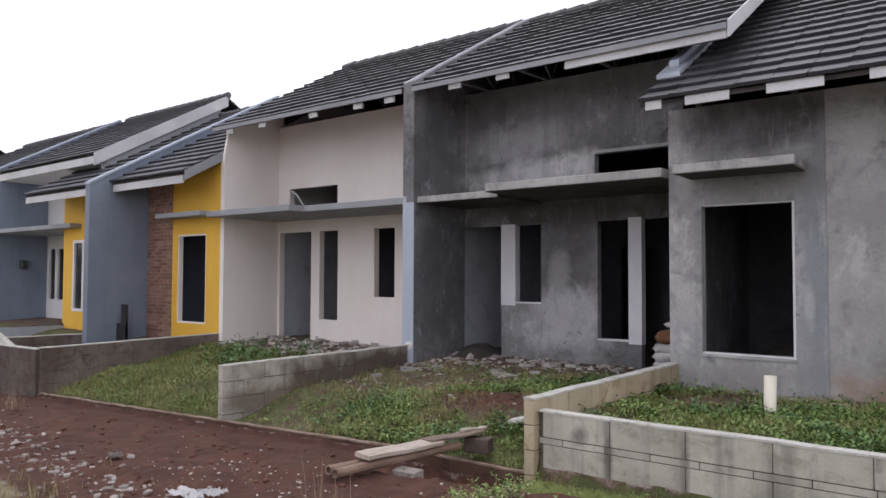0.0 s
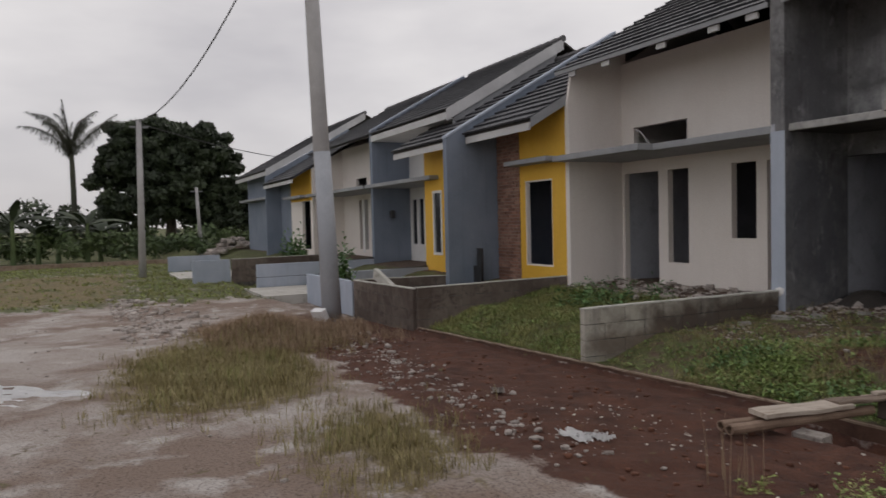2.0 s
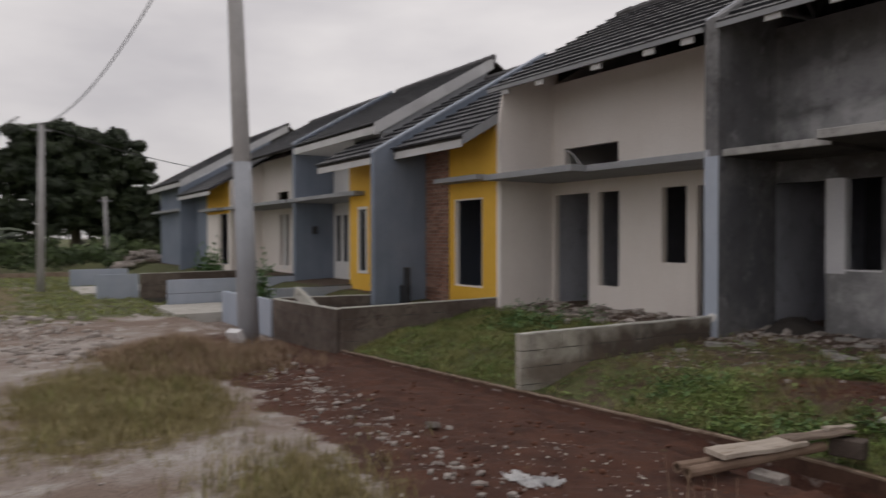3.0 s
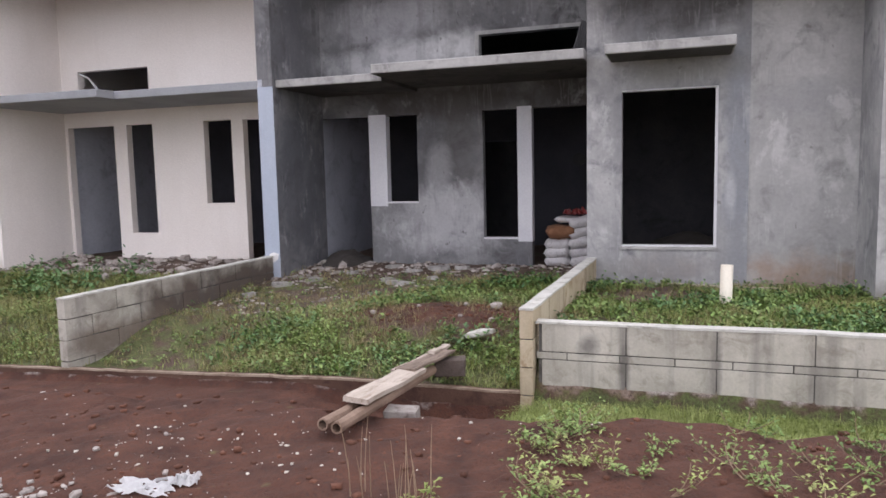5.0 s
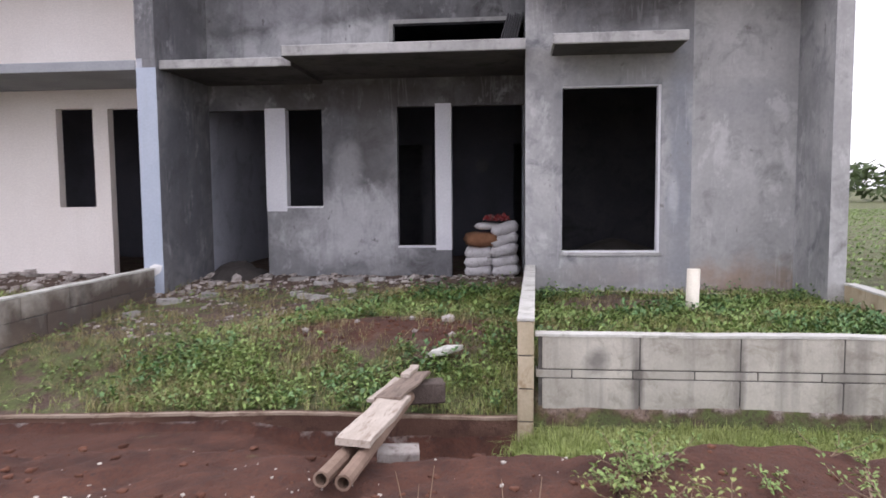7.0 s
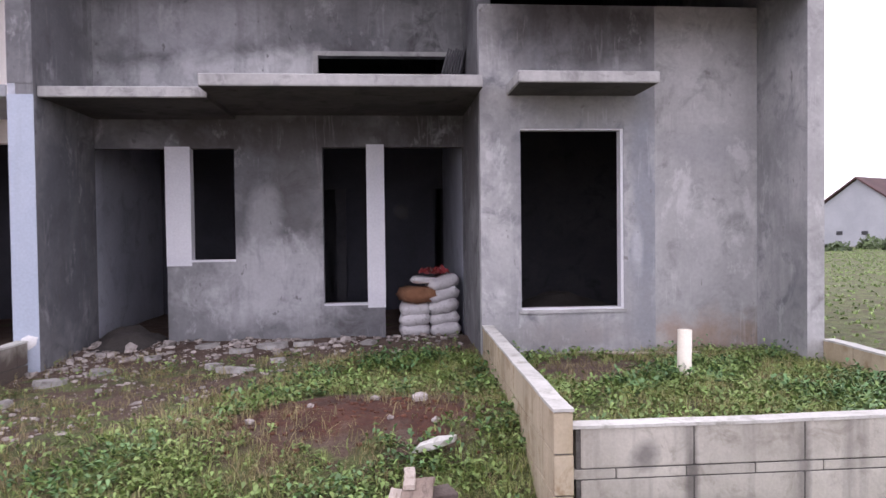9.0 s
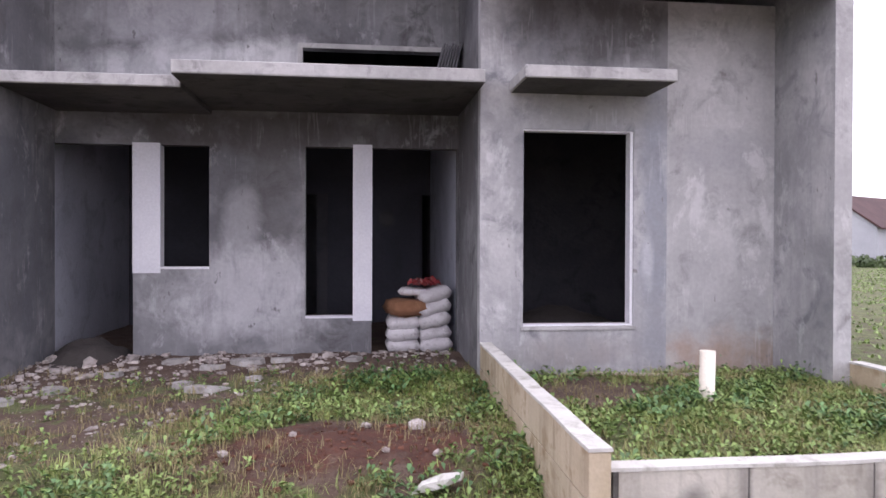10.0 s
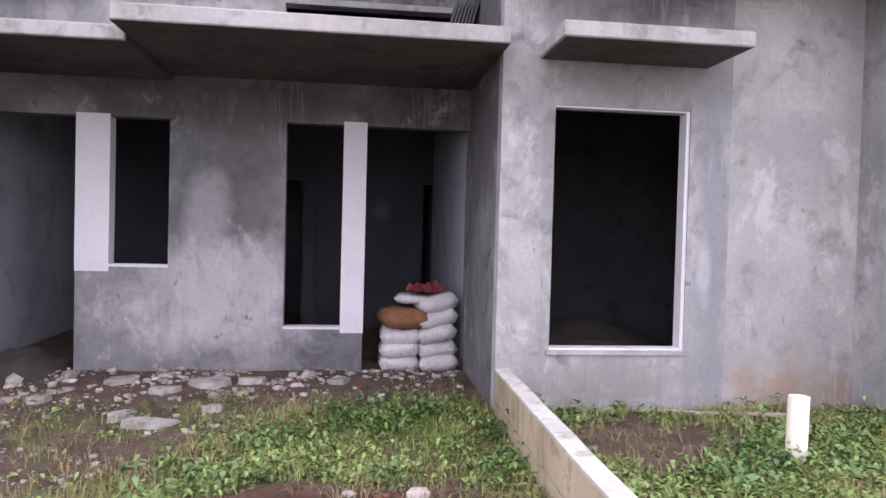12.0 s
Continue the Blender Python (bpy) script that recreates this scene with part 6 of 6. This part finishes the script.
crumpled("paper_scrap", -5.9, 3.2, float(land(-5.9, 3.2)) + 0.02, 0.2, 0.12, 0.03, M["stone_obj"], "pale paper scrap on the red soil", "scrap", 9)

# roofing sheets leaning in the high opening
for i in range(7):
    bm = rounded(boxes((-0.009, 0.009, -0.12, 0.12, 0, 0.57 - 0.012 * (i % 3))), 0.003)
    ob = lone("roofing_sheet", bm, M["ridge"], "dark roofing sheet leaning on edge in the high opening", "roofing sheet", "leaning roofing sheets", smooth=False)
    ob.matrix_world = pose(-3.20 + i * 0.031, 9.55, 2.870, 0, 16.5 - i * 0.3, 0)
part("lintel", boxes((-4.52, -2.86, RECESS_Y - 0.02, RECESS_Y, 3.41, 3.46)), M["slab"], h1, "rough concrete edge over the high opening")
part("lintel", boxes((-4.52, -4.47, RECESS_Y - 0.02, RECESS_Y, 2.87, 3.41)), M["slab"], h1, "rough concrete edge beside the high opening")
wire = tube([(-11.30, 9.74, 3.32), (-11.1, 9.70, 3.24), (-10.85, 9.66, 3.0), (-10.6, 9.5, 2.83), (-10.45, 9.3, 2.82)], 0.014, None, 6)
lone("loose_conduit", wire, M["fascia"], "pale loose conduit hanging from the high opening", "conduit")

# heaps indoors
def heap(x, y, z, rx, ry, h, material, name, label, category):
    bm = bmesh.new()
    n, k = 24, 9
    rings = []
    for i in range(1, k + 1):
        f = i / k
        rings.append([bm.verts.new((x + rx * f * math.cos(a), y + ry * f * math.sin(a), z + h * (1 - f ** 1.8) ** 1.2 + 0.22 * h * noise.noise(Vector((math.cos(a) * f * 3 + x, math.sin(a) * f * 3, 2))) - (0.05 if i == k else 0))) for a in (2 * math.pi * j / n for j in range(n))])
    top = bm.verts.new((x, y, z + h))
    for j in range(n):
        bm.faces.new((top, rings[0][j], rings[0][(j + 1) % n]))
        for a, b in zip(rings, rings[1:]):
            bm.faces.new((a[j], b[j], b[(j + 1) % n], a[(j + 1) % n]))
    return lone(name, bm, material, label, category)


heap(-1.75, 9.95, 0.1, 1.15, 1.3, 0.62, M["inner_floor"], "sand", "dark pile of sand inside the bare room", "heap")
heap(-6.55, 9.75, 0.2, 0.42, 0.75, 0.26, M["inner_floor"], "debris", "dark heap of rubble in the doorway", "heap")
splash = chunk(random.Random(8), 0.13)
for v in splash.verts:
    v.co = Vector((v.co.x * 0.8 - 6.97, v.co.y * 0.05 + ROOM_Y - 0.012, v.co.z * 1.5 + 0.50))
part("plaster_splash", splash, M["white"], h1, "white plaster splash on the pillar foot")
# unidentified dark shape, made up from two upright boxes
lone("leaning_board", boxes((-14.35, -14.15, 7.75, 7.80, 0.1, 0.95), (-14.5, -14.15, 7.74, 7.79, 0.1, 0.55)), M["black"], "dark upright shape of unknown kind in the corner by the slate wall", "board")

# ---- poles and cables ----


def street_pole(x, y, z, h, r0, r1, lean, label, foot=None):
    ob = thing("utility_pole", (x, y, z), label, "utility pole", "utility poles")
    pts = [(x + lean[0] * f, y + lean[1] * f, z - 0.3 + (h + 0.3) * f) for f in (0, 0.5, 1)]
    part("shaft", tube(pts, r0, r1, 14), M["pole"], ob, smooth=True)
    if foot:
        part("painted_foot", tube([(x, y, z - 0.1), (x + lean[0] * foot / h, y + lean[1] * foot / h, z + foot)], r0 + 0.004, r0 + (r1 - r0) * foot / h + 0.004, 14), M["pole_blue"], ob, "pale grey painted lower part", smooth=True)
    tip = Vector(pts[-1])
    part("cross_arm", rounded(boxes((tip.x - 0.04, tip.x + 0.04, tip.y - 0.35, tip.y + 0.35, tip.z - 0.3, tip.z - 0.22)), 0.01), M["steel"], ob)
    return ob


def hang(a, b, sag, r, label="black overhead cable"):
    a, b = Vector(a), Vector(b)
    pts = [a.lerp(b, i / 14) - Vector((0, 0, sag * 4 * (i / 14) * (1 - i / 14))) for i in range(15)]
    return lone("cable", tube(pts, r, None, 5), M["cable"], label + " strung between poles", "cable", "overhead cables")


street_pole(-13.6, 4.06, -0.22, 9.0, 0.185, 0.115, (-0.1, -0.28), "tall tapered grey concrete pole beside the track", 3.2)
street_pole(-31.0, 1.8, -0.35, 6.2, 0.15, 0.10, (0.0, 0.08), "plain concrete pole at the far end of the track")
street_pole(-47.0, 6.3, -0.36, 4.4, 0.13, 0.09, (0.2, -0.2), "thin leaning concrete pole before the trees")
hang((-31.0, 1.88, 5.8), (-13.7, 3.78, 8.5), 1.0, 0.02)
hang((-31.0, 1.88, 5.75), (-35.6, 8.45, 4.95), 0.12, 0.02)



# ---- trees and distance ----
def crown(rng, centres, leaf, per, material, name):
    """Clumps of leaf quads round many centres, thinner at the rim."""
    c = np.array([p[:3] for p in centres])
    rad = np.array([p[3] for p in centres])
    n = len(c) * per
    k = np.repeat(np.arange(len(c)), per)
    d = rng.normal(0, 1, (n, 3))
    d /= np.linalg.norm(d, axis=1)[:, None]
    p = c[k] + d * (rad[k] * rng.uniform(0.35, 1.0, n) ** 0.5)[:, None] * np.array([1, 1, 0.75])
    u = rng.normal(0, 1, (n, 3))
    u /= np.linalg.norm(u, axis=1)[:, None]
    w = np.cross(u, d)
    w /= np.linalg.norm(w, axis=1)[:, None] + 1e-6
    s = leaf * rng.uniform(0.6, 1.4, n)[:, None]
    v = np.stack([p - u * s, p - w * s * 0.45, p + u * s, p + w * s * 0.45], 1).reshape(-1, 3)
    return quick_mesh(name, v, np.arange(n * 4).reshape(-1, 4), material)


def broad_tree(x, y, z, h, spread, seed, material, leaf, per, label):
    ob = thing("tree", (x, y, z), label, "tree", "trees in the distance")
    rr = np.random.default_rng(seed)
    bm = tube([(x, y, z - 0.3), (x + 0.1, y + 0.1, z + h * 0.22), (x, y - 0.1, z + h * 0.45)], h * 0.045, h * 0.03, 9)
    centres = []
    for i in range(340):
        a, f = rr.uniform(0, 6.28), 0.93 * rr.uniform(0.05, 1) ** 0.55
        zz = h * rr.uniform(0.24, 0.95)
        edge = spread * f * (1 - ((zz / h - 0.5) / 0.52) ** 2 * 0.75) ** 0.5
        cx, cy = x + math.cos(a) * edge * 0.7, y + math.sin(a) * edge
        centres.append((cx, cy, z + zz, spread * rr.uniform(0.06, 0.15)))
        if i % 8 == 0:
            tube([(x, y, z + h * 0.3), ((x + cx) / 2, (y + cy) / 2, z + (h * 0.3 + zz) / 2), (cx, cy, z + zz)], h * 0.014, h * 0.004, 5, bm)
    part("trunk", bm, M["bark"], ob)
    me = crown(rr, centres, leaf, per, material, "crown")
    me.transform(Matrix.Translation((-x, -y, -z)))
    cr = new("crown", me)
    cr.parent = ob
    return ob


broad_tree(-63.0, 6.1, -0.4, 10.9, 6.4, 3, M["tree_leaf"], 0.24, 270, "large dark spreading broadleaf tree beyond the meadow")
broad_tree(-60.0, 11.2, -0.4, 6.0, 3.0, 4, M["tree_leaf"], 0.24, 90, "smaller dark tree beside the large one")


def palm(x, y, z, h, seed, label):
    ob = thing("palm_tree", (x, y, z), label, "palm tree")
    rr = np.random.default_rng(seed)
    pts = [(x + 0.05 * math.sin(f * 3), y + 0.1 * math.sin(f * 2.5), z - 0.2 + (h + 0.2) * f) for f in np.linspace(0, 1, 7)]
    part("trunk", tube(pts, 0.24, 0.17, 9), M["palm_leaf"], ob)
    for i in range(18):
        az, el = 2 * math.pi * i / 18 + rr.uniform(-0.2, 0.2), (0.9, 1.34, 1.2, 1.45, 1.08, 1.4)[i % 6] + rr.uniform(-0.08, 0.08)
        ln = rr.uniform(4.0, 5.0) if el < 0.95 else rr.uniform(3.4, 4.3)
        spine = []
        for f in np.linspace(0, 1, 9):
            out = ln * f * math.cos(el) * (1 + 0.15 * f)
            up = ln * f * math.sin(el) - (0.35 if el < 0.95 else 1.15) * f ** 3
            out += 0.0 if el < 0.95 else 0.9 * f ** 3
            spine.append(np.array([x + math.cos(az) * out, y + math.sin(az) * out, z + h + up]))
        vs, qs = [], []
        side = np.array([-math.sin(az), math.cos(az), 0])
        for j in range(1, 9):
            a, b = spine[j - 1], spine[j]
            for sgn in (-1, 1):
                for t in (0.1, 0.3, 0.5, 0.7, 0.9):
                    p = a + (b - a) * t
                    l = 0.8 * math.sin(math.pi * min(0.15 + 0.85 * (j - 1 + t) / 8, 0.96)) + 0.08
                    e = p + sgn * side * l * 0.35 + (b - a) * 0.5 - np.array([0, 0, l * rr.uniform(0.7, 1.3)])
                    o = (b - a) * 0.06
                    k = len(vs)
                    vs += [p - o, p + o, e + o * 0.3, e - o * 0.3]
                    qs.append((k, k + 1, k + 2, k + 3))
            k = len(vs)
            vs += [a - side * 0.04, a + side * 0.04, b + side * 0.03, b - side * 0.03]
            qs.append((k, k + 1, k + 2, k + 3))
        me = quick_mesh("frond", np.array(vs) - np.array([x, y, z]), qs, M["palm_leaf"])
        fr = new("frond", me)
        fr.parent = ob
    return ob


palm(-58.0, -0.9, -0.4, 7.4, 2, "tall palm with ragged upright fronds beyond the meadow")


def banana(x, y, z, h, seed):
    ob = thing("banana_plant", (x, y, z), "banana plant with broad torn drooping leaves", "banana plant", "banana plants")
    rr = np.random.default_rng(seed)
    part("stem", tube([(x, y, z - 0.1), (x, y + 0.05, z + h * 0.55)], 0.16, 0.09, 8), M["far_leaf"], ob)
    for i in range(8):
        az, el, ln = rr.uniform(0, 6.28), rr.uniform(0.6, 1.35), h * rr.uniform(0.5, 0.75)
        side = np.array([-math.sin(az), math.cos(az), 0])
        vs, qs = [], []
        for j, f in enumerate(np.linspace(0, 1, 9)):
            out = ln * f * math.cos(el) * 1.2
            up = ln * (f * math.sin(el) - 0.55 * f * f)
            p = np.array([x + math.cos(az) * out, y + math.sin(az) * out, z + h * 0.5 + up])
            wd = 0.32 * math.sin(math.pi * min(max(f, 0.04), 0.97)) * (0.75 if j % 2 else 1.0)
            vs += [p - side * wd - [0, 0, wd * 0.5], p, p + side * wd - [0, 0, wd * 0.5]]
            if j:
                k = 3 * j
                qs += [(k - 3, k - 2, k + 1, k), (k - 2, k - 1, k + 2, k + 1)]
        me = quick_mesh("leaf", np.array(vs) - np.array([x, y, z]), qs, M["tree_leaf"])
        lf = new("leaf", me)
        lf.parent = ob
    return ob


for i, (x, y, h) in enumerate(((-46, -3.8, 4.6), (-47, -5.6, 4.2), (-46, -0.1, 4.2), (-46.5, -2.6, 3.4), (-48, 0.6, 3.4), (-50, -7.5, 3.8), (-46.5, -1.6, 3.0), (-49, -10, 3.6))):
    banana(x, y, -0.36, h, 20 + i)

sr = np.random.default_rng(9)
cs = [(sr.uniform(-52, -45), yy, sr.uniform(0.2, 1.3), sr.uniform(0.5, 1.0)) for yy in np.linspace(-40, 12, 150)]
stuff("scrub", crown(sr, cs, 0.17, 130, M["far_leaf"], "scrub"), "dense green scrub along the edge of the meadow", "scrub")
cs = [(sr.uniform(-75, -66), yy, sr.uniform(0.6, 3.2), sr.uniform(1.0, 2.2)) for yy in np.linspace(-70, 40, 110)]
stuff("scrub", crown(sr, cs, 0.35, 110, M["tree_leaf"], "scrub"), "dark tree line behind the scrub", "scrub")
cs = [(xx, sr.uniform(60, 70), sr.uniform(0.5, 3.0), sr.uniform(1.2, 2.4)) for xx in np.linspace(8, 90, 90)]
stuff("scrub", crown(sr, cs, 0.35, 110, M["far_leaf"], "scrub"), "distant tree line beyond the field", "scrub")
cs = [(sr.uniform(19, 27), sr.uniform(37, 41), sr.uniform(0.0, 0.5), sr.uniform(0.4, 0.7)) for _ in range(14)]
stuff("scrub", crown(sr, cs, 0.15, 120, M["far_leaf"], "scrub"), "low green bushes in the field", "scrub")
lone("field_edge", boxes((-42.2, -42.0, -40, 4.0, -0.5, -0.15)), M["kerb_top"], "low pale edging along the meadow", "edging", kind="structure")

# the far grey house over the field
fh = thing("house", (29.0, 48.0, -0.1), "far grey gabled house with a dull red roof", "house")
gable = bmesh.new()
a = [gable.verts.new(p) for p in ((23.7, 45, -0.3), (29.3, 45, -0.3), (29.3, 45, 2.9), (26.5, 45, 4.9), (23.7, 45, 2.9))]
b = [gable.verts.new((v.co.x, 59, v.co.z)) for v in a]
gable.faces.new(a), gable.faces.new(b[::-1])
for i in range(5):
    j = (i + 1) % 5
    gable.faces.new((a[j], a[i], b[i], b[j]))
bmesh.ops.recalc_face_normals(gable, faces=gable.faces[:])
part("wall", gable, M["far_wall"], fh)
for s in (-1, 1):
    bm = bmesh.new()
    q = [(26.5, 44.8, 4.96), (26.5, 59.2, 4.96), (26.5 + s * 3.1, 59.2, 2.78), (26.5 + s * 3.1, 44.8, 2.78)]
    lo = [bm.verts.new(p) for p in q]
    up = [bm.verts.new((p[0], p[1], p[2] + 0.12)) for p in q]
    bm.faces.new(lo), bm.faces.new(up[::-1])
    for i in range(4):
        j = (i + 1) % 4
        bm.faces.new((lo[j], lo[i], up[i], up[j]))
    bmesh.ops.recalc_face_normals(bm, faces=bm.faces[:])
    part("roof", bm, M["far_roof"], fh)
for dx in (-1.1, 0.5):
    part("vent", boxes((26.5 + dx - 0.2, 26.5 + dx + 0.2, 44.98, 45.02, 1.35, 1.6)), M["black"], fh)
# the house is turned so that its gable looks across the field
fh.matrix_world = Matrix.Translation((26.5, 45.2, -0.45)) @ Matrix.Rotation(math.radians(-62), 4, "Z") @ Matrix.Translation((29.0 - 26.5, 48.0 - 45.0, -0.1))

# potted plants along the farther gardens


def potted_plant(x, y, z, h, seed, label, flower=False):
    ob = thing("potted_plant", (x, y, z), label, "potted plant", "potted plants")
    bm = bmesh.new()
    rings = [[bm.verts.new((x + rr * math.cos(k * math.pi / 6), y + rr * math.sin(k * math.pi / 6), z + t)) for k in range(12)] for t, rr in ((0, 0.10), (0.24, 0.15), (0.27, 0.16), (0.27, 0.13), (0.2, 0.12))]
    for p, q in zip(rings, rings[1:]):
        for k in range(12):
            bm.faces.new((p[k], p[(k + 1) % 12], q[(k + 1) % 12], q[k]))
    bm.faces.new(rings[0][::-1]), bm.faces.new(rings[-1])
    part("pot", bm, M["black"], ob)
    rr = np.random.default_rng(seed)
    me = quick_mesh("foliage", *leaves(rr, np.repeat([[0, 0, 0.25]], 40, 0), 6, 0.2, 0.09, (0.1, 1.4), h * 0.18, h * 0.45), M["leaf_blue"])
    lf = new("foliage", me)
    lf.parent = ob
    lf["kind"] = "stuff"
    if flower:
        me = quick_mesh("flower", *leaves(rr, np.repeat([[0, 0, h * 0.8]], 14, 0), 4, 0.09, 0.08, (0.1, 1.4), h * 0.15, 0.15), M["litter"])
        lf = new("blossom", me)
        lf.parent = ob
        lf["kind"] = "stuff"
    return ob


potted_plant(-17.55, 5.6, -0.2, 0.8, 1, "potted plant with small white flowers", True)
for i, x in enumerate((-27.2, -27.9, -28.6)):
    potted_plant(x, 7.1 + 0.2 * (i % 2), float(land(x, 7.1 + 0.2 * (i % 2))) - 0.01, 0.9, 5 + i, "leafy potted shrub in a far garden")

# ---- bricks of the feature wall ----
BRICK = rounded(boxes((-0.5, 0.5, -0.5, 0.5, -0.5, 0.5)), 0.03)
brick_mesh = bpy.data.meshes.new("brick")
BRICK.to_mesh(brick_mesh)
BRICK.free()
brick_mesh.materials.append(M["brick"])
br = random.Random(21)
origin = origin_of(brick_face)
row = 0
z = 0.05
while z < 3.82:
    x = -14.52 + (0.0 if row % 2 else -0.12)
    while x < -13.57:
        a, b = max(x, -14.515), min(x + 0.235, -13.565)
        if b - a > 0.04:
            ob = new("brick", brick_mesh)
            ob.parent = brick_face
            d = 0.03 + br.uniform(-0.006, 0.012)
            ob.matrix_basis = Matrix.Translation(Vector(((a + b) / 2, ROOM_Y + 0.012 - d / 2 + 0.008, z + 0.032)) - origin) @ Matrix.Diagonal((b - a - 0.012, d, 0.062, 1))
        x += 0.24
    z += 0.075
    row += 1
